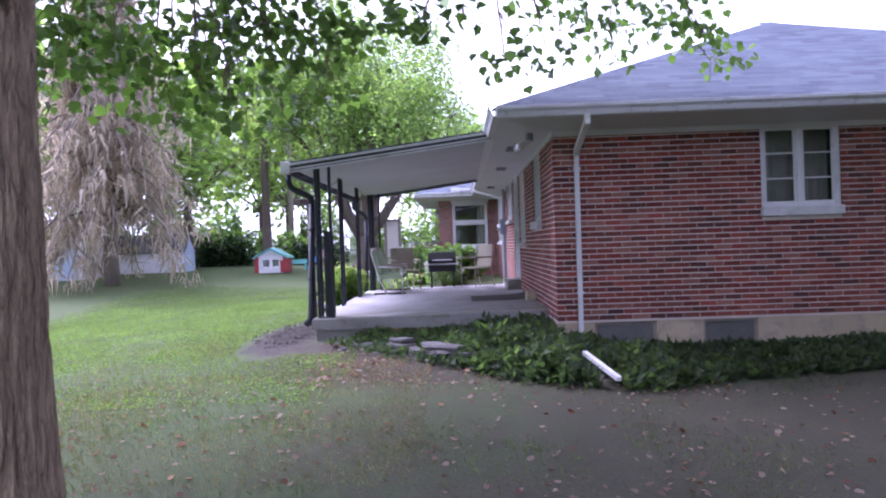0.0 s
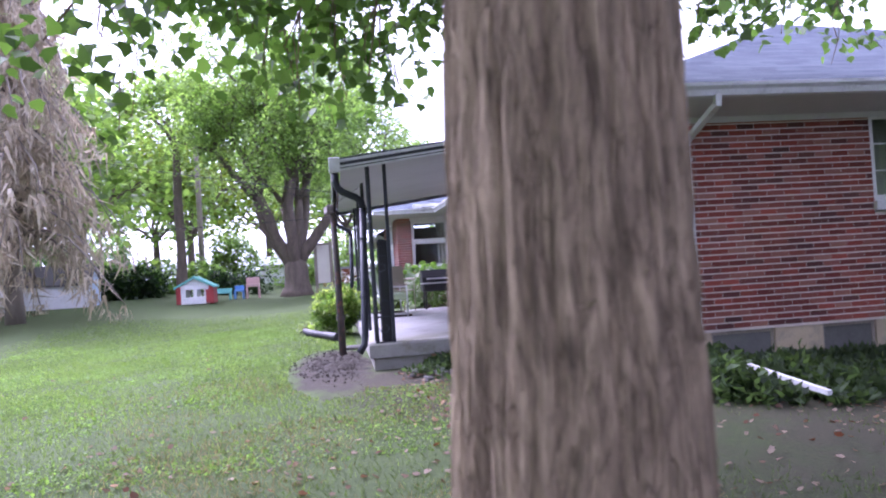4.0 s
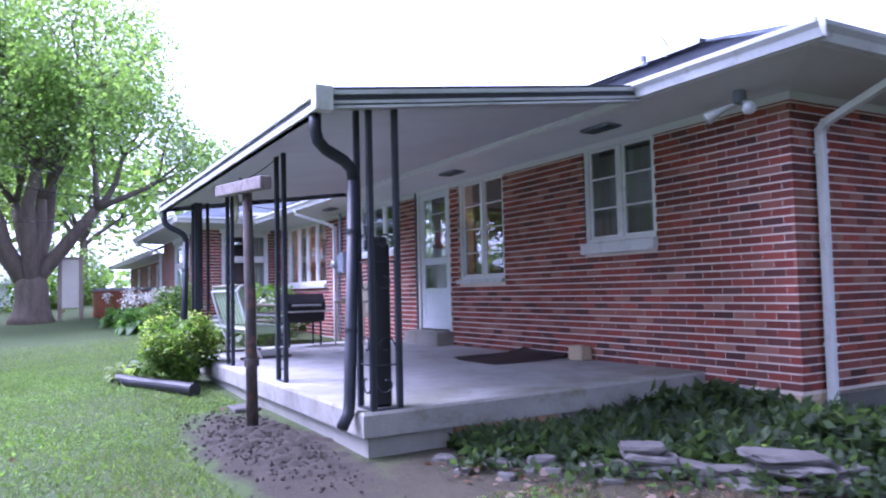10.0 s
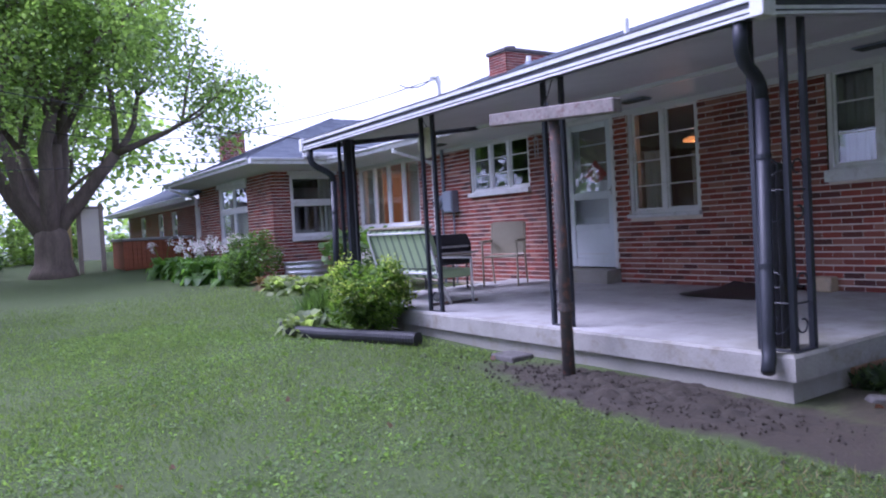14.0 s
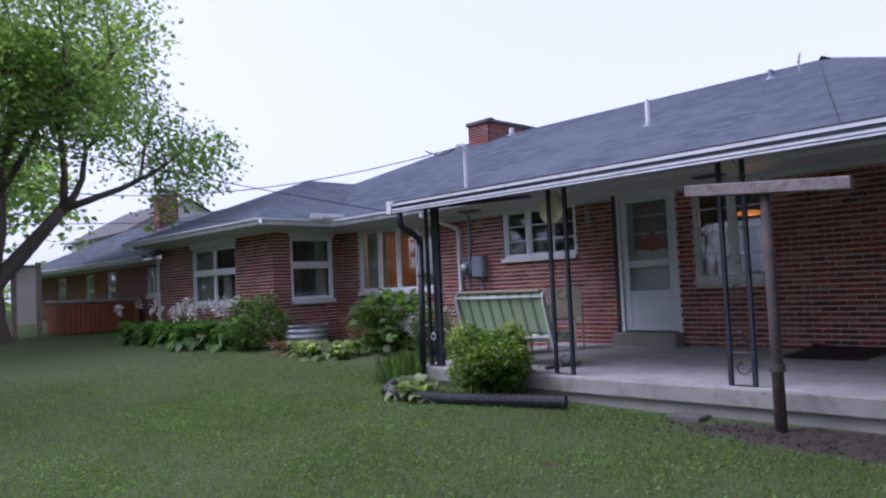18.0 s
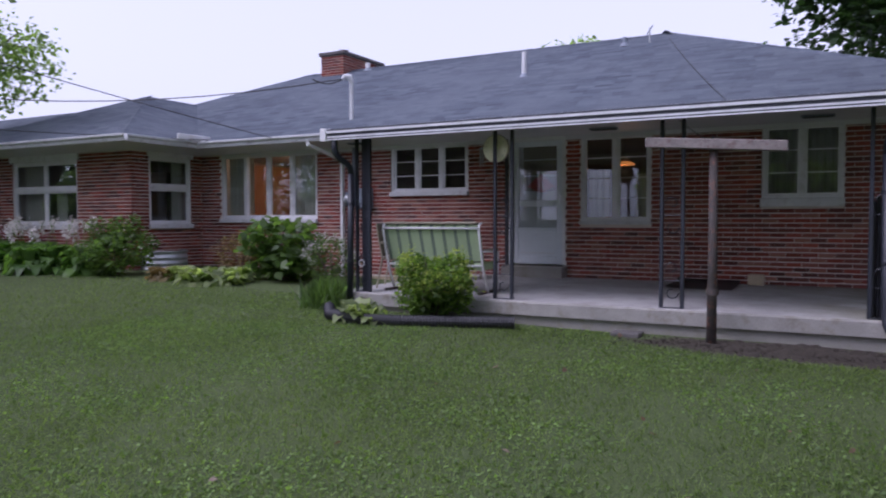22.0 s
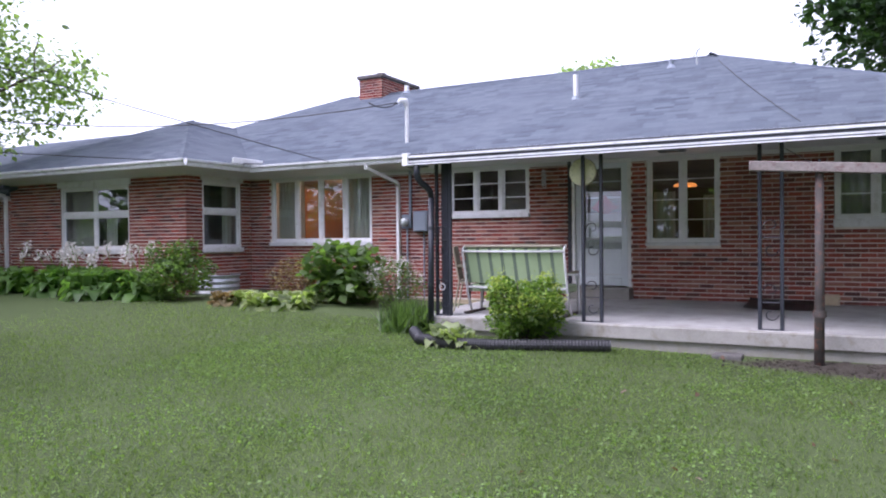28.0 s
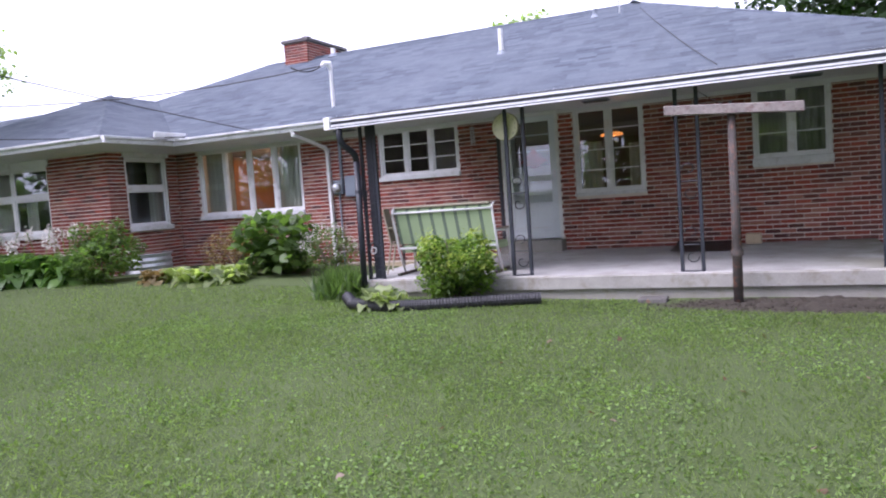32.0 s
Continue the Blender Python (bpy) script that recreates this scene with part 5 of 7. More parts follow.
# ---- furniture ----
def glider():
    x0, x1, y0, y1 = -2.92, -2.29, 5.46, 6.83
    zf = slab_z(-2.7)
    g = thing("patio_glider", (-2.60, 6.12, zf), "pale green striped glider seat with a white tubular frame", "glider")
    # the back faces the lawn and leans out
    stripe = [surface("pale_green_vinyl", (0.36, 0.46, 0.27), 0.55, vary=0.12, grain=50, blotch=4.0), surface("dull_green_stripe", (0.15, 0.20, 0.15), 0.6, vary=0.2)]
    zs, zt = zf + 0.42, zf + 0.86
    n = 8
    wd = (y1 - y0) / n
    for i in range(n):
        a, b_ = y0 + i * wd, y0 + (i + 1) * wd
        for k, (p, q) in enumerate(((a, b_ - 0.045), (b_ - 0.045, b_))):
            sh = Shape()
            for zz0, zz1, xx0, xx1 in ((zs, zt, x0 + 0.16, x0 + 0.02),):
                th = 0.07 if k == 0 else 0.06
                vs = []
                for y in (p, q):
                    vs += [(xx0, y, zz0), (xx0 + th, y, zz0), (xx1 + th, y, zz1), (xx1 + th * 0.5, y, zz1 + 0.03), (xx1, y, zz1)]
                sh.add(vs, [(0, 4, 3, 2, 1), (5, 6, 7, 8, 9), (0, 1, 6, 5), (1, 2, 7, 6), (2, 3, 8, 7), (3, 4, 9, 8), (4, 0, 5, 9)])
            clean(sh.made("back_cushion", stripe[k], g, g.location))
            sh = Shape().box(x0 + 0.16, x1, p, q, zs - 0.12, zs - 0.02, 0.02)
            sh.made("seat_cushion", stripe[k], g, g.location)
    Shape().box(x0 + 0.0, x0 + 0.10, y0 + 0.01, y1 - 0.01, zt + 0.03, zt + 0.065, 0.015).made("top_roll", CANVAS, g, g.location, "pale padded top edge")
    fr = Shape()
    for y in (y0 - 0.02, y1 + 0.02):
        fr.tube([(x0 + 0.30, y, zf + 0.01), (x0 + 0.16, y, zf + 0.30), (x0 + 0.02, y, zt - 0.05), (x0 + 0.03, y, zt + 0.02), (x0 + 0.10, y, zt + 0.05)], 0.016, 8)
        fr.tube([(x1 - 0.02, y, zf + 0.01), (x1 - 0.02, y, zf + 0.52), (x0 + 0.14, y, zf + 0.55)], 0.016, 8)
    fr.tube([(x0 + 0.01, y0 - 0.02, zt - 0.02), (x0 + 0.01, y1 + 0.02, zt - 0.02)], 0.014, 8)
    fr.tube([(x0 + 0.15, y0 - 0.02, zs - 0.06), (x0 + 0.15, y1 + 0.02, zs - 0.06)], 0.016, 8)
    fr.made("frame", WHITE, g, g.location, "white bent-tube frame", True)
    for y in (y0, y1):
        Shape().bar((x0 + 0.05, y, zf + 0.02), (x1 + 0.05, y, zf + 0.02), 0.04, 0.03).made("runner", RUSTWOOD, g, g.location, "rusty floor runner")
        Shape().box(x0 + 0.12, x1, y - 0.03, y + 0.03, zf + 0.545, zf + 0.575, 0.01).made("armrest", OLDWOOD, g, g.location)


glider()


def patio_chair():
    c = thing("patio_chair", (0, 0, 0), "tan mesh patio chair with a pale tubular frame", "chair", "patio chairs")
    o = (0, 0, 0)
    for y in (-0.25, 0.25):
        Shape().tube([(0.24, y, 0), (0.24, y, 0.62), (-0.2, y, 0.62)], 0.013, 8).made("leg", CANVAS, c, o)
        Shape().tube([(-0.26, y, 0), (-0.18, y, 0.42), (-0.26, y, 0.88)], 0.013, 8).made("leg", CANVAS, c, o)
        Shape().box(-0.2, 0.26, y - 0.025, y + 0.025, 0.625, 0.65, 0.008).made("armrest", CANVAS, c, o)
    Shape().box(-0.20, 0.24, -0.235, 0.235, 0.40, 0.425, 0.008).made("seat", CANVAS, c, o)
    vs = [(-0.19, -0.235, 0.44), (-0.19, 0.235, 0.44), (-0.27, 0.235, 0.90), (-0.27, -0.235, 0.90)]
    vs += [(x + 0.02, y, z) for x, y, z in vs]
    clean(Shape().add(vs, [(0, 1, 2, 3), (7, 6, 5, 4), (0, 4, 5, 1), (1, 5, 6, 2), (2, 6, 7, 3), (3, 7, 4, 0)]).made("backrest", CANVAS, c, o))
    return c


ch = patio_chair()
ch.matrix_basis = pose(-0.80, 6.72, slab_z(-0.80), 0, 0, 215)
copy_thing(ch, pose(-2.35, 6.95, slab_z(-2.35), 0, 0, -70))

gr = thing("barbecue_grill", (-1.55, 7.12, slab_z(-1.55)), "black barbecue grill with a closed lid and metal shelf", "grill")
gx, gy, gz = -1.55, 7.12, slab_z(-1.55) - 0.20
Shape().box(gx - 0.3, gx + 0.3, gy - 0.22, gy + 0.22, gz + 0.55, gz + 0.72, 0.03).made("firebox", RUBBER, gr, gr.location)
sh = Shape()
prof = [(-0.22, 0.72), (-0.22, 0.84), (-0.12, 0.97), (0.12, 0.97), (0.22, 0.88), (0.22, 0.72)]
vs = [(gx - 0.3, gy + a, gz + b_) for a, b_ in prof] + [(gx + 0.3, gy + a, gz + b_) for a, b_ in prof]
lid = clean(sh.add(vs, [(k, (k + 1) % 6, 6 + (k + 1) % 6, 6 + k) for k in range(6)] + [tuple(range(6)), tuple(range(11, 5, -1))]).made("lid", RUBBER, gr, gr.location))
Shape().box(gx - 0.34, gx + 0.34, gy - 0.34, gy - 0.23, gz + 0.70, gz + 0.725, 0.006).made("shelf", CHROME, gr, gr.location)
Shape().tube([(gx - 0.22, gy - 0.26, gz + 0.80), (gx + 0.22, gy - 0.26, gz + 0.80)], 0.014).made("handle", CHROME, lid, gr.location)
for sx in (-0.24, 0.24):
    for sy in (-0.17, 0.17):
        Shape().tube([(gx + sx, gy + sy, gz + 0.20), (gx + sx, gy + sy, gz + 0.56)], 0.016).made("leg", RUBBER, gr, gr.location)

mat_ = thing("black_mat", (-0.55, 3.15, slab_z(-0.5)), "curled black rubber mat lying by the wall", "mat")
sh = Shape()
vs = []
for i in range(13):
    x = -1.0 + 0.95 * i / 12
    for j in range(7):
        y = 2.70 + 0.85 * j / 6
        h = 0.012 + 0.045 * max(0, (i - 8) / 4) ** 2 + 0.02 * max(0, (j - 4) / 2) ** 2
        vs.append((x, y, slab_z(x) + h))
k = 13 * 7
vs += [(x, y, z - 0.008) for x, y, z in vs]
fs = [(i * 7 + j, (i + 1) * 7 + j, (i + 1) * 7 + j + 1, i * 7 + j + 1) for i in range(12) for j in range(6)]
fs += [tuple(q + k for q in f[::-1]) for f in fs]
sh.add(vs, fs).made("sheet", RUBBER, mat_, mat_.location)
tagged(Shape().box(-0.16, -0.01, 2.38, 2.60, slab_z(-0.1), slab_z(-0.1) + 0.15, 0.012).made("concrete_block", FOUNDATION, None, (-0.08, 2.49, slab_z(-0.1))), "small beige concrete block against the brick wall", "block")

# round thermometer hanging at the second post, wall chime
TX, TY, TZ = -3.00, 5.16, 2.21
th = thing("wall_thermometer", (TX, TY, TZ), "round cream outdoor thermometer hung between the posts", "thermometer")
face = Shape().tube([(TX, TY, TZ), (TX - 0.02, TY, TZ)], [0.165, 0.16], 32).made("face", CREAM, th, th.location)
Shape().tube([(TX + 0.012, TY, TZ), (TX + 0.002, TY, TZ)], 0.172, 32).made("rim", OLDWOOD, th, th.location)
Shape().bar((TX - 0.024, TY, TZ), (TX - 0.024, TY + 0.03, TZ + 0.08), 0.005).made("needle", OLDWOOD, face, th.location)
for k in range(10):
    a = radians(-130 + 26 * k)
    y, z = TY + 0.13 * math.sin(a), TZ + 0.13 * math.cos(a)
    Shape().box(TX - 0.023, TX - 0.0205, y - 0.004, y + 0.004, z - 0.007, z + 0.007).made("mark", OLDWOOD, face, th.location)
Shape().tube([(TX + 0.005, TY, TZ + 0.16), (TX - 0.05, TY - 0.02, TZ + 0.23)], 0.004, 5).made("hook", IRON, th, th.location)
cm = thing("wind_chime", (-0.10, 6.72, 2.55), "small metal wind chime hanging by the door", "wind chime")
Shape().tube([(-0.10, 6.72, 2.62), (-0.10, 6.72, 2.54)], 0.003, 5).tube([(-0.10, 6.72, 2.54), (-0.10, 6.72, 2.50)], [0.02, 0.045], 10).made("canopy", GALV, cm, cm.location)
for k in range(4):
    a = k * math.pi / 2
    Shape().tube([(-0.10 + 0.03 * math.cos(a), 6.72 + 0.03 * math.sin(a), 2.49), (-0.10 + 0.03 * math.cos(a), 6.72 + 0.03 * math.sin(a), 2.28 - 0.02 * k)], 0.007, 6).made("chime", GALV, cm, cm.location)

# second dark pipe and a hose ring at the far corner
sp = thing("downspout", (-3.035, 7.03, slab_z(-3.03)), "black square downspout tucked between the far posts", "downspout", "patio downspouts")
Shape().box(-3.07, -3.0, 6.98, 7.08, slab_z(-3.03) + 0.002, cover_z(-3.03) - 0.08, 0.006).made("pipe", IRON, sp, sp.location)
hr = thing("hose_ring", (-3.15, 7.03, 0.78), "small pale ring hung on the far post", "ring")
Shape().tube([(-3.15, 7.03 + 0.04 * math.cos(k * math.pi / 8), 0.78 + 0.04 * math.sin(k * math.pi / 8)) for k in range(17)], 0.01, 6).made("hoop", GALV, hr, hr.location)

# clothes-line post
tp = thing("clothesline_post", (-3.49, 2.585, ground_z(-3.49, 2.585)), "weathered clothesline post with a peeling wooden crossbar", "post")
gz = ground_z(-3.49, 2.585)
Shape().tube([(-3.49, 2.585, gz - 0.1), (-3.50, 2.58, 1.0), (-3.52, 2.58, 2.05)], [0.050, 0.045, 0.040], 14).made("pole", RUSTWOOD, tp, tp.location, smooth=True)
Shape().tube([(-3.495, 2.58, 0.60), (-3.495, 2.58, 0.66)], 0.062, 14).made("collar", RUSTWOOD, tp, tp.location)
sh = Shape().box(-3.62, -3.53, 1.91, 3.22, 2.04, 2.14, 0.008)
sh.v = [(x - 0.05 * (y - 2.6) / 0.66 * 0.5, y, z + 0.045 * (y - 2.6) / 0.66) for x, y, z in sh.v]
cross = sh.made("crossbar", PEELING, tp, tp.location, "board with peeling white and red paint")
Shape().tube([(-3.575, 2.58, 2.03), (-3.575, 2.58, 2.17)], 0.012, 6).made("bolt", IRON, cross, tp.location)
wire("clothesline_wire", (-3.55, 2.66, 2.15), (-3.09, 3.05, 2.47), 0.02, 0.004, "thin wire tying the crossbar to the iron post", 6)

# soil heap by the post
sh = Shape()
vs, nx, ny = [], 60, 120
for j in range(ny + 1):
    for i in range(nx + 1):
        x, y = -4.35 + 1.31 * i / nx, -0.2 + 4.4 * j / ny
        e = max(0.0, 1 - ((x + 3.55) / 0.48) ** 2 - ((y - 1.9) / 1.5) ** 2 + 0.35 * noise.noise((x * 4, y * 4, 9)))
        h = 0.06 * e ** 0.7 * (0.5 + 1.1 * abs(noise.noise((x * 7, y * 7, 0)))) + 0.035 * e * noise.noise((x * 15, y * 11, 4)) + 0.02 * e * noise.noise((x * 27, y * 27, 4))
        vs.append((x, y, ground_z(x, y) + h - 0.025))
sh.add(vs, [(j * (nx + 1) + i, j * (nx + 1) + i + 1, (j + 1) * (nx + 1) + i + 1, (j + 1) * (nx + 1) + i) for j in range(ny) for i in range(nx)])
tagged(sh.made("soil_mound", SOIL, None, (-3.65, 2.1, 0.0), smooth=True), "low heap of bare brown soil beside the slab", "soil")

rng = np.random.default_rng(14)
sh = Shape()
for k in range(900):
    x, y = rng.normal(-3.58, 0.24), rng.normal(1.9, 0.75)
    if x > SX0 - 0.10:
        continue
    c = rng.uniform(0.006, 0.019)
    q = [Vector((x, y, ground_z(x, y) + 0.012)) + c * Vector(rng.uniform(0.6, 1.2) * np.array(e)) for e in ((1, 0, 0), (0, 1, 0), (-1, 0, 0), (0, -1, 0), (0, 0, 0.9), (0, 0, -0.7))]
    sh.add([tuple(e) for e in q], [(0, 1, 4), (1, 2, 4), (2, 3, 4), (3, 0, 4), (1, 0, 5), (2, 1, 5), (3, 2, 5), (0, 3, 5)])
tagged(sh.made("soil_clods", SOIL, None, (-3.58, 1.9, 0.1)), "loose brown clods strewn over the bare soil", "soil", kind="stuff")
gz = ground_z(-3.3, 3.46)
sh = Shape().box(-3.46, -3.215, 3.31, 3.62, gz - 0.03, gz + 0.045, 0.012)
tagged(sh.made("paving_stone", STONE, None, (-3.33, 3.46, gz)), "flat grey paving stone lying against the slab", "stone")

# black corrugated pipe by the bush
pp = thing("drain_pipe", (-3.75, 5.6, 0.08), "length of black corrugated drain pipe lying beside the bush", "pipe")
line = [(-3.55, 4.68, 0.19), (-3.77, 5.3, 0.19), (-4.02, 5.9, 0.19), (-4.16, 6.4, 0.20), (-4.08, 6.85, 0.22), (-3.7, 7.15, 0.25)]
pts, rad = [], []
for a, b_ in zip(line, line[1:]):
    for k in range(36):
        pts.append(tuple(Vector(a).lerp(Vector(b_), k / 36)))
        rad.append(0.068 if len(rad) % 2 else 0.074)
Shape().tube(pts, rad, 14).made("pipe", RUBBER, pp, pp.location)

# galvanised window well by the bay
ww = thing("window_well", (-1.10, 13.1, 0.3), "half-round corrugated galvanised window well", "window well")
sh = Shape()
prof = [(0.30 + 0.055 * k, 0.0 if k % 2 else 0.022) for k in range(9)]
for k in range(17):
    a = math.pi * k / 16
    for z, o in prof:
        r = 0.46 + o
        sh.v.append((-1.10 - r * math.cos(a), 13.19 - (0.52 + o) * math.sin(a), z))
m = len(prof)
sh.f = [(k * m + i, (k + 1) * m + i, (k + 1) * m + i + 1, k * m + i + 1) for k in range(16) for i in range(m - 1)]
sh.made("shell", GALV, ww, ww.location)
Shape().tube([(-1.10 - 0.48 * math.cos(math.pi * k / 16), 13.19 - 0.54 * math.sin(math.pi * k / 16), 0.745) for k in range(17)], 0.014, 6).made("rim", GALV, ww, ww.location)


# ---- plants ----
def leaves(name, mat, pos, size, parent=None, base=(0, 0, 0), droop=0.3, shape="leaf", rng=None, flat=None):
    """Many single leaves as one mesh; pos is an n x 3 array, size one number or an array."""
    rng = rng or np.random.default_rng(5)
    n = len(pos)
    size = np.broadcast_to(np.asarray(size, float), (n,)) * rng.uniform(0.7, 1.25, n)
    a = rng.uniform(0, 2 * np.pi, n)
    tilt = rng.normal(-droop, 0.45, n) if flat is None else rng.normal(0, flat, n)
    d = np.stack([np.cos(a) * np.cos(tilt), np.sin(a) * np.cos(tilt), np.sin(tilt)], 1)
    up = np.array([0, 0, 1.0]) + rng.normal(0, 0.45 if flat is None else flat, (n, 3))
    s = np.cross(d, up)
    s /= np.linalg.norm(s, axis=1)[:, None] + 1e-9
    nrm = np.cross(s, d)
    if shape == "maple":
        ol = np.array([(0.0, 0.0), (0.30, 0.04), (0.44, 0.14), (0.42, 0.32), (0.54, 0.52), (0.32, 0.60), (0.18, 0.80), (0.0, 1.0), (-0.18, 0.80), (-0.32, 0.60), (-0.54, 0.52), (-0.42, 0.32), (-0.44, 0.14), (-0.30, 0.04)])
    elif shape == "blade":
        ol = np.array([(-0.075, 0.0), (0.075, 0.0), (0.0, 1.0)])
    elif shape == "broad":
        ol = np.array([(0.0, 0.0), (0.30, 0.25), (0.34, 0.55), (0.0, 1.0), (-0.34, 0.55), (-0.30, 0.25)])
    else:
        ol = np.array([(0.0, 0.0), (0.26, 0.42), (0.0, 1.0), (-0.26, 0.42)])
    k = len(ol)
    bend = -0.25 * (ol[:, 1] - 0.4) ** 2 + 0.12 * np.abs(ol[:, 0])
    v = pos[:, None, :] + size[:, None, None] * (s[:, None, :] * ol[None, :, :1] + d[:, None, :] * ol[None, :, 1:] + nrm[:, None, :] * bend[None, :, None])
    v = v.reshape(-1, 3) - np.array(base)
    me = bpy.data.meshes.new(name)
    me.vertices.add(n * k)
    me.vertices.foreach_set("co", v.ravel())
    me.loops.add(n * k)
    me.loops.foreach_set("vertex_index", np.arange(n * k, dtype=np.int32))
    me.polygons.add(n)
    me.polygons.foreach_set("loop_start", np.arange(0, n * k, k, dtype=np.int32))
    me.polygons.foreach_set("loop_total", np.full(n, k, dtype=np.int32))
    me.materials.append(mat)
    me.update(calc_edges=True)
    me.validate()
    ob = new(name, me)
    if parent is not None:
        ob.parent = parent
    return ob


def grow(sh, p, d, length, r, depth, rng, tips, spread=0.55, up=0.12, kids=3, seg=4):
    """A limb that bends, thins and forks; the ends are gathered in tips."""
    pts, rad = [p], [r]
    v = d.normalized()
    for k in range(seg):
        v = (v + Vector(rng.normal(0, 0.13, 3)) + Vector((0, 0, up * 0.3))).normalized()
        p = p + v * (length / seg)
        pts.append(p)
        rad.append(r * (1 - 0.42 * (k + 1) / seg))
        if depth <= 1 and k >= 1:
            tips.append(tuple(p))
    sh.tube([tuple(q) for q in pts], rad, 10 if r > 0.1 else 6 if r > 0.03 else 4)
    if depth == 0:
        tips.append(tuple(p))
        return
    for k in range(kids):
        a = 2 * math.pi * (k + rng.uniform(0, 0.6)) / kids
        side = v.orthogonal().normalized()
        side = (Matrix.Rotation(a, 3, v) @ side)
        nd = (v * (1 - spread * 0.5) + side * spread + Vector((0, 0, up))).normalized()
        grow(sh, p, nd, length * rng.uniform(0.62, 0.82), rad[-1] * 0.72, depth - 1, rng, tips, spread, up, kids, seg)


def tree(name, base, trunk_h, trunk_r, limbs, limb_len, depth, n_leaf, leaf, clump, mat, label, seed, lean=(0, 0), crown_z=None, spread=0.6, up=0.12, tilt=0.75, shape="leaf", bark=None, droop=0.3, group="trees", kids=3, skirt=None, flare=None, sparse=None):
    rng = np.random.default_rng(seed)
    t = thing(name, base, label, "tree", group)
    sh = Shape()
    b_ = Vector(base)
    top = b_ + Vector((lean[0], lean[1], trunk_h))
    pts, rad = [], []
    for k in range(9):
        f = k / 8
        pts.append(tuple(b_.lerp(top, f) + Vector((rng.normal(0, 0.012), rng.normal(0, 0.012), -0.15 if k == 0 else 0))))
        rad.append(trunk_r * (1.6, 1.28, 1.1, 1.02, 1.0, 1.0, 0.98, 0.84, 0.5)[k])
    sh.tube(pts, rad, 20)
    sh.made("trunk", bark or BARK, t, base, "furrowed brown trunk", True)
    sh = Shape()
    tips = []
    for k in range(limbs):
        a = 2 * math.pi * (k + rng.uniform(-0.25, 0.25)) / limbs
        el = tilt * rng.uniform(0.75, 1.2)
        d = Vector((math.cos(a) * math.cos(el), math.sin(a) * math.cos(el), math.sin(el)))
        grow(sh, top - Vector((0, 0, (0.05 + 0.38 * rng.uniform(0, 1)) * min(trunk_h, 1.6))) - d * trunk_r * 0.4, d, limb_len * rng.uniform(0.8, 1.15), trunk_r * 0.56, depth, rng, tips, spread, up, kids)
    tagged(sh.made("branching", bark or BARK, t, base, "", True), kind="stuff")
    tips = np.array(tips)
    if crown_z is not None:
        tips = tips[tips[:, 2] > base[2] + crown_z]
    if sparse:      # only some twigs carry leaves, so that the sky shows between the clumps
        tips = tips[rng.uniform(0, 1, len(tips)) < sparse]
    pick = rng.integers(0, len(tips), n_leaf)
    off = rng.normal(0, 1, (n_leaf, 3))
    off /= np.linalg.norm(off, axis=1)[:, None]
    off *= (clump * rng.uniform(0.1, 1.0, n_leaf) ** 0.5)[:, None]
    off[:, 2] *= 0.75
    pos = tips[pick] + off
    if skirt:
        pos[:, 2] -= skirt * rng.uniform(0, 1, n_leaf) ** 2
    if flare:      # the crown's underside rises outwards
        out = np.hypot(pos[:, 0] - top.x, pos[:, 1] - top.y)
        pos = pos[pos[:, 2] > base[2] + flare[0] + flare[1] * out]
    leaves("crown", mat, pos - np.array(base), leaf, t, (0, 0, 0), droop, shape, rng)
    return t, tips


def shrub(name, base, rx, ry, h, n, leaf, mat, label, seed, shape="leaf", category="bush", group="garden plants", tips=None):
    rng = np.random.default_rng(seed)
    t = thing(name, base, label, category, group)
    st = Shape()
    for k in range(9):
        a = rng.uniform(0, 2 * math.pi)
        p = Vector(base)
        q = p + Vector((math.cos(a) * rx * 0.6, math.sin(a) * ry * 0.6, h * rng.uniform(0.6, 0.9)))
        st.tube([tuple(p), tuple(p.lerp(q, 0.5) + Vector((0, 0, 0.05 * h))), tuple(q)], [0.014, 0.01, 0.004], 5)
    st.made("stems", BARK, t, base)
    lump = rng.normal(0, 1, (17, 3))
    lump /= np.linalg.norm(lump, axis=1)[:, None]
    u = rng.normal(0, 1, (n, 3))
    u /= np.linalg.norm(u, axis=1)[:, None]
    near = np.max(u @ lump.T, axis=1)
    r = (0.50 + 0.72 * np.clip((near - 0.70) / 0.30, 0, 1) ** 1.3) * rng.uniform(0.2, 1.0, n) ** 0.35
    pos = np.stack([u[:, 0] * rx * r, u[:, 1] * ry * r, h * 0.52 + u[:, 2] * h * 0.5 * r], 1)
    pos[:, 2] = np.maximum(pos[:, 2], 0.02)
    leaves("foliage", mat, pos, leaf, t, (0, 0, 0), 0.15, shape, rng)
    if tips:      # blossoms or young leaves at the outside: name, material, count, size
        outer = pos[(r > np.quantile(r, 0.72)) & (pos[:, 2] > 0.4 * h)]
        at = outer[rng.integers(0, len(outer), tips[2] // 6)]
        at = np.repeat(at, 6, 0) + rng.normal(0, tips[3] * 0.7, (len(at) * 6, 3)) + np.array((0, 0, 0.02))
        tagged(leaves(tips[0], tips[1], at, tips[3], t, (0, 0, 0), -0.3, "leaf", rng), kind="stuff")
    return t


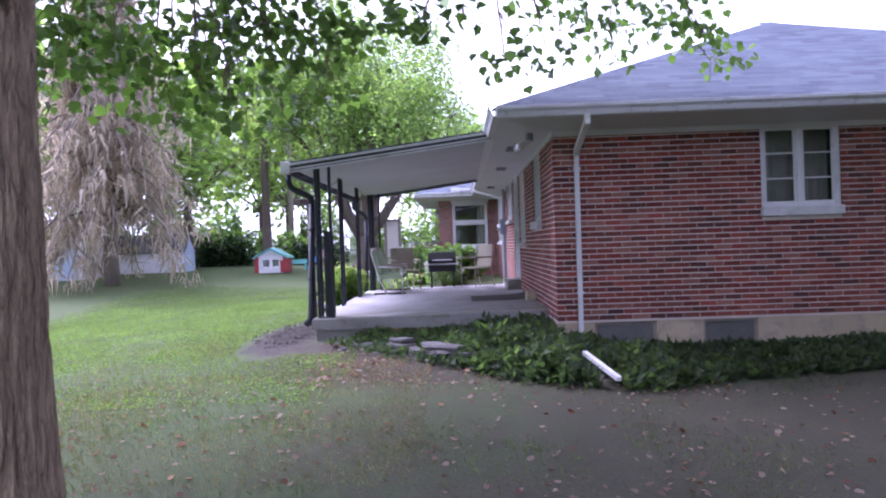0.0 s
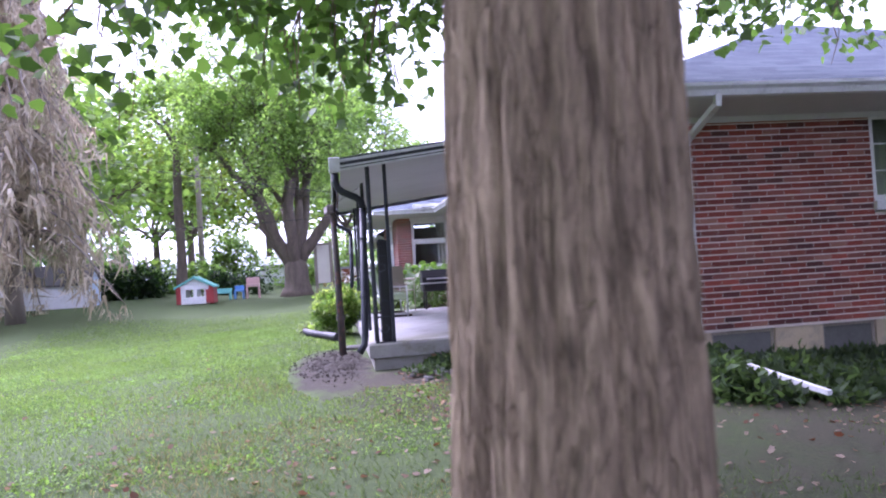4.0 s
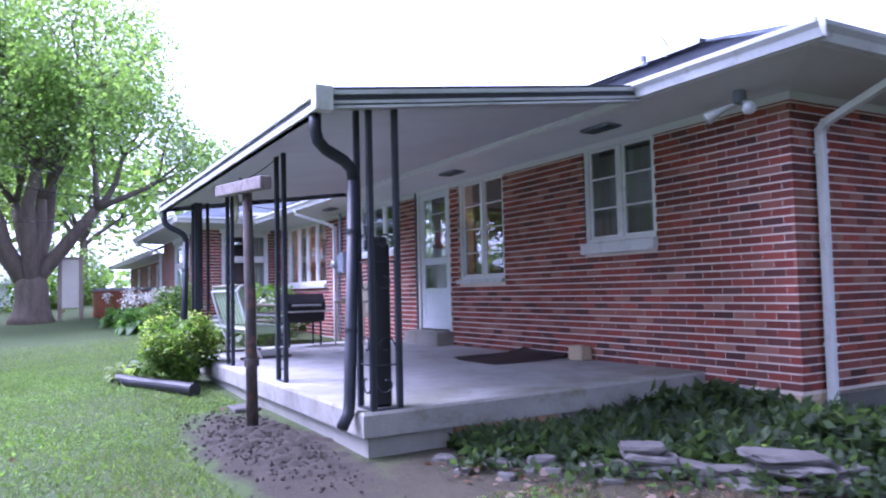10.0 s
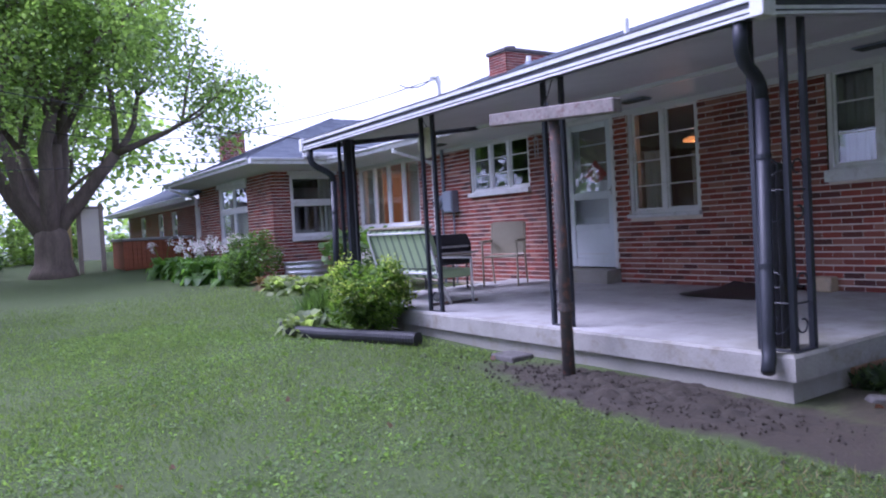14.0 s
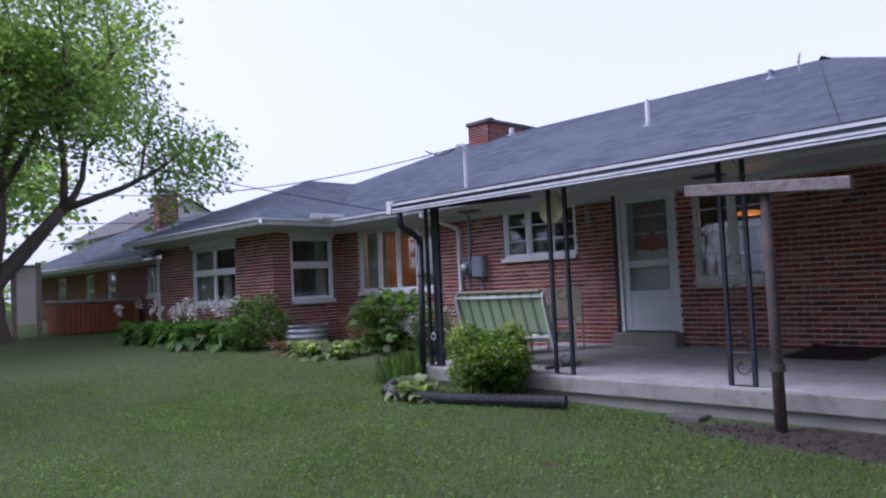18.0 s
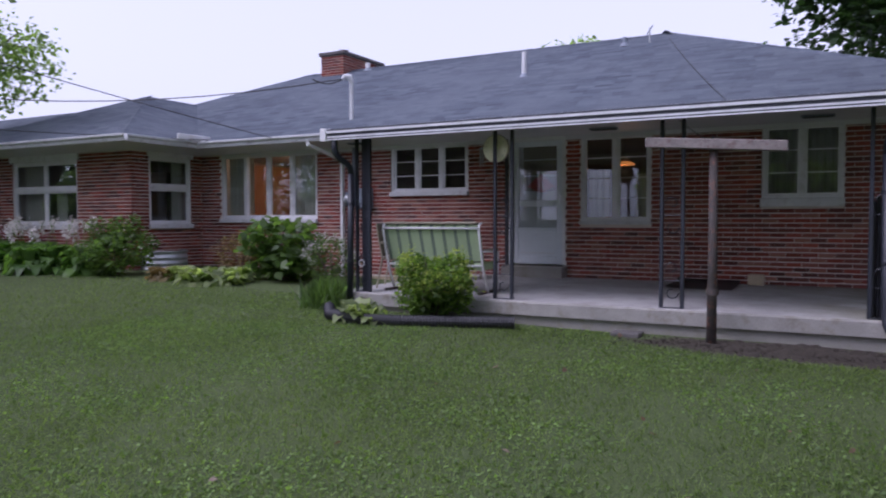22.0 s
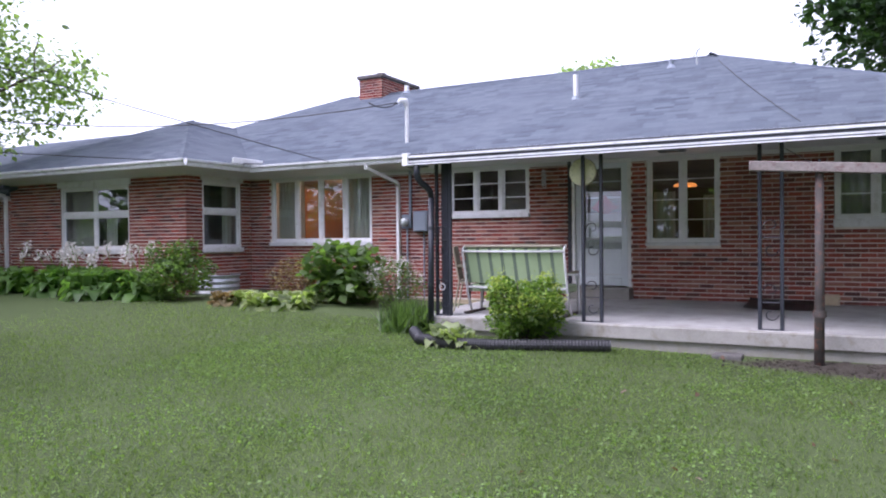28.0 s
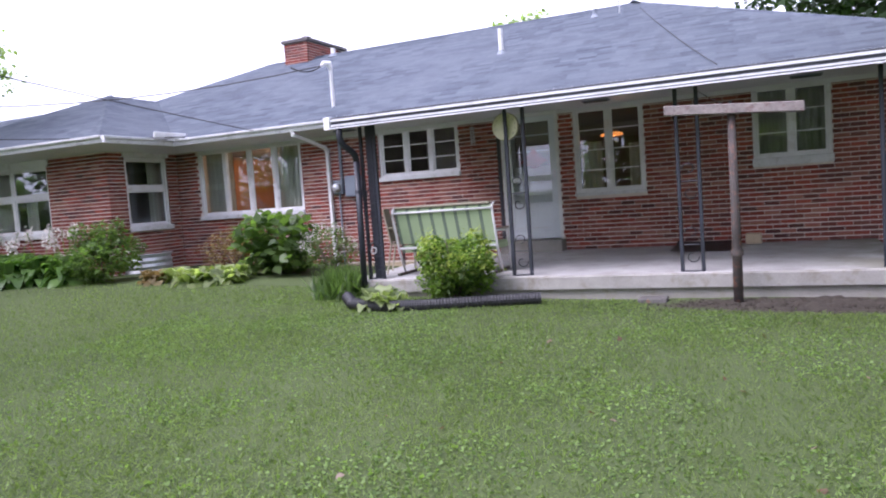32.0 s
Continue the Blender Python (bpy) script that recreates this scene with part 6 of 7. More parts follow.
def rosette(name, base, n, length, rise, mat, label, seed, flowers=0, group="garden plants"):
    """A clump of arching strap or hosta leaves, some with flower stalks."""
    rng = np.random.default_rng(seed)
    t = thing(name, base, label, "plant", group)
    sh = Shape()
    for k in range(n):
        a = rng.uniform(0, 2 * math.pi)
        L = length * rng.uniform(0.6, 1.1)
        el = rng.uniform(0.35, 1.2)
        w = L * rng.uniform(0.20, 0.28)
        d = Vector((math.cos(a), math.sin(a), 0))
        s = Vector((-d.y, d.x, 0))
        pts = []
        o = Vector(base) + d * rng.uniform(0, 0.12) + s * rng.uniform(-0.1, 0.1)
        for i in range(5):
            f = i / 4
            p = o + d * (L * f * math.cos(el)) + Vector((0, 0, rise * (f * math.sin(el) * 1.6 - 0.9 * f * f)))
            ww_ = w * (0.12, 0.75, 1.0, 0.7, 0.03)[i]
            pts += [tuple(p - s * ww_ + Vector((0, 0, 0.25 * ww_))), tuple(p), tuple(p + s * ww_ + Vector((0, 0, 0.25 * ww_)))]
        sh.add(pts, [q for i in range(4) for q in ((3 * i, 3 * i + 1, 3 * i + 4, 3 * i + 3), (3 * i + 1, 3 * i + 2, 3 * i + 5, 3 * i + 4))])
    sh.made("leaves", mat, t, base, smooth=True)
    for k in range(flowers):
        a = rng.uniform(0, 2 * math.pi)
        p = Vector(base)
        q = p + Vector((math.cos(a) * length * 0.5, math.sin(a) * length * 0.5, rise * rng.uniform(0.95, 1.22)))
        Shape().tube([tuple(p), tuple(p.lerp(q, 0.5) + Vector((0, 0, 0.1))), tuple(q)], 0.006, 5).made("stalk", LEAF_HOSTA, t, base)
        pos = np.array([tuple(q - Vector(base) + Vector(rng.normal(0, 0.04, 3)) - Vector((0, 0, 0.15 * rng.uniform(0, 1)))) for _ in range(30)])
        tagged(leaves("flower", FLOWER, pos, 0.085, t, (0, 0, 0), 0.4, "leaf", rng), kind="stuff")
    return t


def at_ground(x, y, dz=0.0):
    return (x, y, ground_z(x, y) + dz)


shrub("round_bush", at_ground(-3.52, 5.74), 0.41, 0.45, 0.88, 5200, 0.070, LEAF_BUSH, "rounded yellow-green bush growing beside the slab", 1, tips=("young_leaves", LEAF_TIP, 1300, 0.045))
shrub("leafy_shrub", at_ground(-1.35, 9.9), 0.76, 0.72, 0.98, 1000, 0.18, LEAF_MAPLE, "broad-leaved green shrub below the wide window", 2, "broad")
shrub("flowering_shrub", at_ground(-1.55, 8.72), 0.42, 0.50, 0.80, 1500, 0.06, LEAF_TREE, "green shrub dotted with white flowers by the downspout", 3, tips=("blossom", FLOWER, 660, 0.034))
shrub("perennial_clump", at_ground(-2.48, 12.7), 0.56, 0.60, 1.02, 2800, 0.095, LEAF_MAPLE, "bushy green perennial with small white flowers at the bay corner", 4, tips=("blossom", FLOWER, 120, 0.035))
for i, (x, y) in enumerate(((-2.55, 10.95), (-2.35, 10.5), (-2.55, 10.05), (-2.75, 10.55), (-2.2, 10.15))):
    rosette("hosta", at_ground(x, y), 60, 0.36, 0.42, LEAF_VARIEG, "pale-edged hosta clump in the border below the windows", 20 + i)
for i, (x, y) in enumerate(((-2.6, 11.45), (-2.35, 11.2))):
    rosette("browning_hosta", at_ground(x, y), 54, 0.34, 0.36, LEAF_BROWNISH, "yellow-brown withering hosta in the border", 30 + i)
for i, (x, y) in enumerate(((-2.6, 13.4), (-2.65, 14.0), (-2.8, 14.7), (-2.35, 15.0), (-2.35, 13.75), (-2.9, 15.5), (-2.4, 16.0), (-2.9, 16.5), (-3.0, 14.4), (-2.5, 15.3), (-3.1, 17.1))):
    rosette("flowering_hosta", at_ground(x, y), 74, 0.50, 0.82, LEAF_HOSTA, "large green hosta with white flower spikes in front of the bay", 40 + i, 2 if i % 2 else 3)
shrub("dry_perennial", at_ground(-0.95, 11.1), 0.45, 0.70, 0.70, 1300, 0.07, LEAF_BROWNISH, "browning perennial against the wall", 6)
rosette("small_hosta", at_ground(-3.95, 6.55), 40, 0.40, 0.40, LEAF_VARIEG, "small pale-edged hosta beside the bush", 60)
rosette("small_hosta", at_ground(-4.02, 6.32), 34, 0.34, 0.32, LEAF_VARIEG, "small pale-edged hosta beside the bush", 61)
rng = np.random.default_rng(9)
pos = np.stack([rng.normal(-3.22, 0.13, 800), rng.normal(7.52, 0.12, 800), np.zeros(800)], 1)
pos[:, 2] = [ground_z(x, y) for x, y, _ in pos]
og = leaves("tall_grass", LEAF_TREE, pos, 0.36, None, (0, 0, 0), -1.1, "blade", rng)
tagged(og, "tuft of tall fine grass by the far post", "grass", kind="stuff")

# planting bed along the south wall, groundcover with pale flecks; a clear strip where the fallen pipe lies
EXT_A, EXT_B = Vector((0.05, -1.06, 0.16)), Vector((0.27, -2.10, -0.01))
BED_X, BED_FRONT = [-2.5, -1.95, -1.5, -1.2, -0.75, -0.25, 0.4, 1.0, 1.8, 5.6], [0.62, -0.02, -0.62, -1.32, -1.85, -2.1, -2.0, -1.75, -1.45, -0.75]
rng = np.random.default_rng(12)
n = 5600
px = rng.uniform(-2.5, 5.6, n)
lo = np.interp(px, BED_X, BED_FRONT)
hi = np.where(px < 0.0, 0.90, -0.05)
py = lo + (hi - lo) * rng.uniform(0, 1, n)
thin = (px < -1.0) & (rng.uniform(0, 1, n) < 0.3)
px, py, lo, hi = px[~thin], py[~thin], lo[~thin], hi[~thin]
n = len(px)
gzv = np.array([ground_z(a, b_) for a, b_ in zip(px, py)])
edge_in = np.clip(np.minimum(py - lo, hi - py) / 0.35, 0, 1)
tuft = 0.6 + 0.7 * np.clip(np.array([noise.noise((a * 2.2, b_ * 2.2, 5.0)) for a, b_ in zip(px, py)]), -0.5, 0.6)
heap = np.where(px > 1.0, 0.17, np.where(px < -0.9, 0.15, 0.26)) * (0.35 + 0.65 * edge_in) * tuft
per = 7
cx, cy, cz = np.repeat(px, per), np.repeat(py, per), np.repeat(gzv, per)
pos = np.stack([cx + rng.normal(0, 0.05, n * per), cy + rng.normal(0, 0.05, n * per), cz + np.repeat(heap, per) * rng.uniform(0.05, 1.15, n * per)], 1)
along = (EXT_B - EXT_A).to_2d()
rel = pos[:, :2] - np.array(EXT_A.to_2d())
f_ = np.clip(rel @ np.array(along) / along.length_squared, 0, 1)
gap = np.linalg.norm(rel - f_[:, None] * np.array(along), axis=1)
pos = pos[gap > 0.14]
gc = leaves("groundcover", LEAF_COVER, pos, 0.115, None, (0, 0, 0), -0.45, "leaf", rng)
tagged(gc, "dense dark green groundcover along the foundation", "groundcover", kind="stuff")
sel = rng.choice(len(pos), 420, replace=False)
gc2 = leaves("pale_groundcover", LEAF_VARIEG, pos[sel] + [0, 0, 0.03], 0.07, None, (0, 0, 0), -0.4, "leaf", rng)
tagged(gc2, "scattered pale variegated leaves among the groundcover", "groundcover", kind="stuff")


def stone(x, y, z, a, b_, h, rot, seed, label="flat grey garden stone stacked in the edging"):
    rng = np.random.default_rng(seed)
    bm = bmesh.new()
    bmesh.ops.create_icosphere(bm, subdivisions=2, radius=1.0)
    for v in bm.verts:
        k = 1 + 0.22 * noise.noise((v.co.x * 1.7 + seed, v.co.y * 1.7, v.co.z * 1.7))
        sx = math.copysign(abs(v.co.x) ** 0.45, v.co.x)
        sy = math.copysign(abs(v.co.y) ** 0.45, v.co.y)
        sz = math.copysign(abs(v.co.z) ** 0.4, v.co.z)
        v.co = Vector((sx * a * k, sy * b_ * k, sz * h * k))
    me = bpy.data.meshes.new("garden_stone")
    bm.to_mesh(me)
    bm.free()
    me.materials.append(STONE)
    ob = new("garden_stone", me)
    ob.matrix_basis = pose(x, y, z, rng.uniform(-6, 6), rng.uniform(-6, 6), rot)
    tagged(ob, label, "stone", "edging stones")


def pile(x, y, seed, layers, size=0.2):
    rng = np.random.default_rng(seed)
    z = ground_z(x, y) - 0.02
    for k in range(layers):
        h = rng.uniform(0.020, 0.031)
        stone(x + rng.normal(0, 0.04), y + rng.normal(0, 0.04), z + h * 0.8, size * rng.uniform(0.65, 1.0), size * rng.uniform(0.42, 0.7), h, rng.uniform(-30, 30) - 45, seed * 10 + k)
        z += 2 * h * 0.86


for i, (x, y, l, s) in enumerate(((-1.42, -0.88, 5, 0.27), (-1.20, -1.04, 3, 0.20), (-1.92, -0.30, 4, 0.20), (-1.74, -0.44, 2, 0.17), (-2.10, -0.12, 2, 0.15), (-2.36, 0.12, 2, 0.13), (-2.56, 0.34, 1, 0.13), (-2.72, 0.56, 1, 0.11),
                                     (-2.20, -0.28, 1, 0.09), (-2.62, 0.08, 1, 0.08), (-1.60, -0.66, 2, 0.13), (-1.02, -1.26, 2, 0.14), (-1.82, -0.66, 1, 0.08), (-2.78, 0.36, 1, 0.07))):
    pile(x, y, 70 + i, l, s)

rng = np.random.default_rng(93)
pos = []
for k in range(70):      # weeds between and before the stones
    f = rng.uniform(0, 1)
    c = Vector((-2.75, 0.5, 0)).lerp(Vector((-1.1, -1.32, 0)), f) + Vector((rng.normal(-0.05, 0.11), rng.normal(-0.05, 0.11), 0))
    for _ in range(7):
        pos.append((c.x + rng.normal(0, 0.035), c.y + rng.normal(0, 0.035), ground_z(c.x, c.y) + rng.uniform(0.0, 0.09)))
tagged(leaves("edging_weeds", LEAF_COVER, np.array(pos), 0.075, None, (0, 0, 0), -0.5, "leaf", rng), "low weeds growing among the edging stones", "weeds", kind="stuff")

# ---- trees ----
def limb_to(sh, a, b_, r0, r1, rng, n=7, sag=0.25):
    """A limb from a to b that rises first and then droops."""
    a, b_ = Vector(a), Vector(b_)
    pts, rad = [], []
    for k in range(n):
        f = k / (n - 1)
        p = a.lerp(b_, f) + Vector((0, 0, sag * math.sin(math.pi * f)))
        if 0 < k < n - 1:
            p += Vector(rng.normal(0, 0.05, 3))
        pts.append(tuple(p))
        rad.append(r0 + (r1 - r0) * f)
    sh.tube(pts, rad, 7 if r0 > 0.04 else 5)
    return pts


def near_maple():
    rng = np.random.default_rng(31)
    base = at_ground(-3.11, -6.14)
    t = thing("maple_tree", base, "tall maple with a straight furrowed trunk and low hanging branches", "tree", "yard trees")
    sh = Shape()
    n, rows = 144, 230
    H = 5.4
    vs, fs = [], []
    for i in range(rows + 1):
        z = -0.2 + (H + 0.2) * i / rows
        r = 0.228 + 0.16 * math.exp(-max(0.0, z) / 0.48) - 0.010 * max(0, z)
        for k in range(n):
            a = 2 * math.pi * k / n
            ca, sa = math.cos(a), math.sin(a)
            furrow = abs(noise.noise((ca * 7.5, sa * 7.5, z * 1.3)))
            plate = abs(noise.noise((ca * 13 + 4, sa * 13, z * 2.4)))
            rr_ = r + 0.020 * min(1.0, furrow * 3.5) + 0.010 * min(1.0, plate * 3.5) + 0.010 * noise.noise((ca * 2.6, sa * 2.6, z * 0.7)) - 0.018
            vs.append((base[0] + rr_ * ca + 0.015 * z, base[1] + rr_ * sa, base[2] + z))
    for i in range(rows):
        for k in range(n):
            a, b_ = i * n + k, i * n + (k + 1) % n
            fs.append((a, b_, b_ + n, a + n))
    sh.add(vs, fs)
    knot = (base[0] + 0.17, base[1] - 0.13, base[2] + 2.6)
    sh.tube([knot, (knot[0] + 0.05, knot[1] - 0.06, knot[2] + 0.02), (knot[0] + 0.09, knot[1] - 0.1, knot[2] + 0.06)], [0.085, 0.08, 0.05], 9)
    spots = [(-4.12, -2.58, 3.19), (-3.47, -2.33, 3.05), (-2.85, -2.15, 3.05), (-2.21, -2.04, 3.36), (-3.98, -3.62, 3.06), (-2.6, -1.9, 3.3),
             (-3.6, -1.9, 2.86), (-3.4, -1.15, 2.56), (-2.95, -1.4, 2.68), (-2.3, -1.6, 2.9), (-5.0, -3.36, 2.45), (-4.5, -2.9, 2.9), (-3.3, -1.9, 3.25),
             (0.05, -0.8, 3.80), (0.35, -0.8, 3.62), (0.60, -0.8, 3.30), (0.85, -0.75, 3.80), (1.25, -0.7, 3.70), (1.6, -0.65, 3.56), (1.9, -0.6, 3.28), (-1.58, -3.2, 3.18), (-1.40, -3.2, 3.06), (-1.18, -3.2, 3.2),
             (-3.95, -2.3, 2.58), (-3.72, -2.3, 2.50), (-3.45, -2.3, 2.66), (-3.22, -2.3, 2.50), (-0.70, -2.3, 2.90), (-0.32, -2.3, 2.98)]
    thick = [1.2, 0.7, 0.6, 0.7, 1.1, 0.45, 0.25, 0.12, 0.16, 0.14, 0.5, 0.9, 0.5, 0.20, 0.22, 0.16, 0.24, 0.30, 0.32, 0.2, 0.16, 0.14, 0.14, 0.22, 0.18, 0.22, 0.12, 0.2, 0.2]
    pos = []
    fork = {"n": (base[0] + 0.05, base[1] + 0.1, base[2] + 4.3), "e": (base[0] + 0.1, base[1] + 0.05, base[2] + 4.0)}
    main_n = limb_to(sh, fork["n"], (-3.2, -2.6, 4.0), 0.09, 0.04, rng, 7, 0.45)
    main_e = limb_to(sh, fork["e"], (0.2, -2.2, 4.3), 0.075, 0.03, rng, 7, 0.35)
    for s, th in zip(spots, thick):
        src = main_e if s[0] > -1.7 else main_n
        j = src[4 if s[1] < -2.2 else 6]
        pts = limb_to(sh, j, (s[0], s[1], s[2] + 0.1), 0.018, 0.006, rng, 6, 0.12)
        if s[1] > -2.2 and s[0] < -2.0:
            for q in pts[1:5]:
                pos.append(np.array(q) + rng.normal(0, 0.17, (14, 3)) + np.array((0, 0, 0.06)))
        if s[0] > -1.0:
            for q in pts[1:5]:
                pos.append(np.array(q) + rng.normal(0, 0.13, (16, 3)) + np.array((0, 0, 0.08)))
        m_ = int((210 if th > 0.5 else 170) * th)
        spread = 0.46 if th > 0.55 else 0.16 + 0.4 * th
        for _ in range(max(3, int(9 * th))):
            q = Vector(s) + Vector(rng.uniform(-spread, spread, 3))
            q.z = min(q.z, s[2] + 0.5)
            limb_to(sh, pts[4], tuple(q), 0.007, 0.003, rng, 4, 0.04)
        g = rng.normal(0, 1, (m_, 3))
        g *= (1.7 * spread * rng.uniform(0, 1, m_) ** 0.5 / np.linalg.norm(g, axis=1))[:, None]
        g[:, 2] = g[:, 2] * 0.55 + 0.05
        pos.append(np.array(s) + g)
    for q in main_n[2:]:
        pos.append(np.array(q) + rng.normal(0, 0.30, (45, 3)) + np.array((0, 0, 0.15)))
    for q in main_e[2:]:
        pos.append(np.array(q) + rng.normal(0, 0.45, (150, 3)) + np.array((0, 0, 0.62)))
    # the wide high crown overhead, out of view, made dense to shade the south yard
    tips = []
    for k in range(9):
        a = 2 * math.pi * k / 9 + 0.3
        d = Vector((math.cos(a), math.sin(a), 0.62)).normalized()
        grow(sh, Vector((base[0], base[1], base[2] + 4.7 + 0.12 * k)), d, 3.1, 0.11, 2, rng, tips, 0.6, 0.1)
    sh.made("trunk", BARK_TRUNK, t, base, "furrowed dark trunk with a knot", True)
    tips = np.array([q for q in tips if q[2] > 5.0])
    pick = tips[rng.integers(0, len(tips), 42000)] + rng.normal(0, 0.75, (42000, 3))
    pick = pick[pick[:, 2] > 4.7]
    leaves("low_foliage", LEAF_MAPLE, np.concatenate(pos) - np.array(base), 0.098, t, (0, 0, 0), 0.75, "maple", rng)
    leaves("crown", LEAF_MAPLE, pick - np.array(base), 0.24, t, (0, 0, 0), 0.3, "broad", rng)


near_maple()
tree("spreading_maple", at_ground(-5.0, 21.8), 1.5, 0.46, 7, 3.5, 3, 60000, 0.135, 0.80, LEAF_LIGHT, "huge multi-stemmed maple with a full light green crown", 5, crown_z=2.2, tilt=1.16, spread=0.62, up=0.17, shape="broad", skirt=2.0, flare=(0.4, 0.56), sparse=0.46, group="yard trees")
tree("dark_maple", at_ground(15.4, -6.4), 1.3, 0.42, 6, 4.9, 3, 105000, 0.27, 0.95, LEAF_DARK, "multi-stemmed maple with a dense dark green crown", 6, crown_z=2.2, tilt=0.98, spread=0.6, up=0.12, shape="broad", skirt=3.0, group="yard trees", bark=BARK_DARK)
tree("shade_tree", at_ground(6.4, -7.4), 4.4, 0.38, 7, 1.45, 3, 16000, 0.13, 0.6, LEAF_TREE, "straight thick-trunked tree with fresh green leaves", 7, crown_z=3.6, tilt=0.3, spread=0.6, up=0.06, shape="maple", skirt=1.0, group="yard trees", bark=BARK_DARK)
tree("treetop_tree", at_ground(20.0, 11.0), 5.2, 0.26, 6, 1.45, 2, 6000, 0.2, 0.6, LEAF_LIGHT, "green tree standing behind the house", 8, crown_z=3.0, tilt=1.0, shape="broad", group="yard trees")
tree("slim_tree", at_ground(-9.5, 23.0), 6.2, 0.17, 4, 1.3, 2, 2600, 0.2, 0.7, LEAF_LIGHT, "slim bare-trunked tree by the hedge", 9, crown_z=4.6, tilt=0.9, shape="broad", group="yard trees")


def dry_conifer(base, height, width, seed):
    rng = np.random.default_rng(seed)
    t = thing("drooping_conifer", base, "dry grey-brown conifer with long drooping bare boughs", "tree", "yard trees")
    Shape().tube([(base[0], base[1], base[2] - 0.1 + height * f) for f in (0, 0.1, 0.3, 0.6, 1.0)], [0.27, 0.22, 0.18, 0.11, 0.02], 12).made("trunk", BARK_GREY, t, base, smooth=True)
    sh, tw = Shape(), []
    for k in range(150):
        f = rng.uniform(0.0, 0.98)
        a = rng.uniform(0, 2 * math.pi)
        L = width / 2 * (1.05 - f) ** 0.55 * rng.uniform(0.55, 1.08)
        p = Vector((base[0], base[1], base[2] + height * (0.16 + 0.84 * f)))
        d = Vector((math.cos(a), math.sin(a), 0))
        pts = []
        for i in range(7):
            g = i / 6
            q = p + d * (L * g) + Vector((0, 0, 0.20 * L * math.sin(g * 2.6) - 0.72 * L * g * g)) + Vector(rng.normal(0, 0.05, 3))
            q.z = max(q.z, base[2] + 0.35)
            pts.append(tuple(q))
        sh.tube(pts, [0.05 - 0.0062 * i for i in range(7)], 5)
        for i in range(2, 7):
            for _ in range(24):
                o = Vector(pts[i]) - d * rng.uniform(0, L / 6) + Vector(rng.normal(0, 0.15, 3))
                tw.append((o.x, o.y, max(base[2] + 0.02, o.z - rng.uniform(0, 0.25)), min(rng.uniform(0.25, 0.65), max(0.12, o.z - base[2]))))
    tagged(sh.made("branching", BARK_GREY, t, base, "", True), kind="stuff")
    tw = np.array(tw)
    tagged(leaves("foliage", LEAF_PINE, tw[:, :3] - np.array(base), tw[:, 3], t, (0, 0, 0), 0.95, "blade", rng), kind="stuff")


dry_conifer(at_ground(-12.3, 14.4), 10.5, 7.4, 17)

# trees round the yard: three kinds, copied
kinds = []
for i, (mat, lab, r_) in enumerate(((LEAF_LIGHT, "tall light green tree beyond the yard", 10.5), (LEAF_TREE, "tall green tree at the edge of the yard", 12.0), (LEAF_YELLOW, "tall yellowing tree beyond the lawn", 9.5))):
    pr, _ = tree("far_tree", at_ground(*((-14.5, 41.0), (-22.0, 33.0), (-11.5, 36.0))[i]), 3.2, 0.2, 6, 2.5 + 0.25 * i, 3, 4200, 0.36, 0.85, mat, lab, 90 + i, crown_z=1.8, tilt=0.9, spread=0.65, shape="broad", skirt=2.2, group="far trees")
    kinds.append(pr)
rng = np.random.default_rng(55)
SITES = [(-16.5, 21.5, 0), (-20, 18.5, 0), (-2.5, 40, 0), (-8, 46, 0), (-20, 31, 0), (-18.5, 23.5, 0), (-30, 3, 0), (-28, -8, 1), (-24, -18, 0), (-33, -3, 1), (-12, -26, 1), (0, -27, 0), (9, -24, 1), (18, -20, 1),
         (-15.5, 30, 0), (-38, -14, 0), (-20, -28, 1), (-36, -26, 0), (28, -26, 0)]
for x, y, k in SITES:
    copy_thing(kinds[k], pose(x, y, ground_z(x, y) - 0.05, 0, 0, rng.uniform(0, 360)) @ Matrix.Scale(rng.uniform(0.85, 1.2), 4))


def foliage_bank(name, line, depth, top, n, leaf, mat, label, seed):
    """A hedge or wood edge along a line of ground points; the top is uneven."""
    rng = np.random.default_rng(seed)
    line = np.array(line, float)
    seglen = np.linalg.norm(np.diff(line, axis=0), axis=1)
    s = np.concatenate([[0], np.cumsum(seglen)])
    lumps = max(8, int(s[-1] / (top * 0.2)))
    c = rng.uniform(0, s[-1], lumps)
    h = top * rng.uniform(0.5, 1.0, lumps)
    pick = rng.integers(0, lumps, n)
    u = rng.normal(0, 1, (n, 3))
    u /= np.linalg.norm(u, axis=1)[:, None]
    u *= rng.uniform(0.35, 1, n)[:, None] ** 0.4
    along = np.clip(c[pick] + u[:, 0] * h[pick] * 0.42, 0, s[-1])
    x, y = np.interp(along, s, line[:, 0]), np.interp(along, s, line[:, 1])
    seg = np.clip(np.searchsorted(s, along) - 1, 0, len(seglen) - 1)
    dr = np.diff(line, axis=0)[seg] / seglen[seg][:, None]
    x, y = x - dr[:, 1] * u[:, 1] * depth / 2, y + dr[:, 0] * u[:, 1] * depth / 2
    z = np.array([ground_z(a, b_) for a, b_ in zip(x, y)]) + np.maximum(0.05, h[pick] * (0.45 + 0.52 * u[:, 2]))
    ob = leaves(name, mat, np.stack([x, y, z], 1), leaf, None, (0, 0, 0), 0.3, "broad", rng)
    return tagged(ob, label, "trees", kind="stuff")


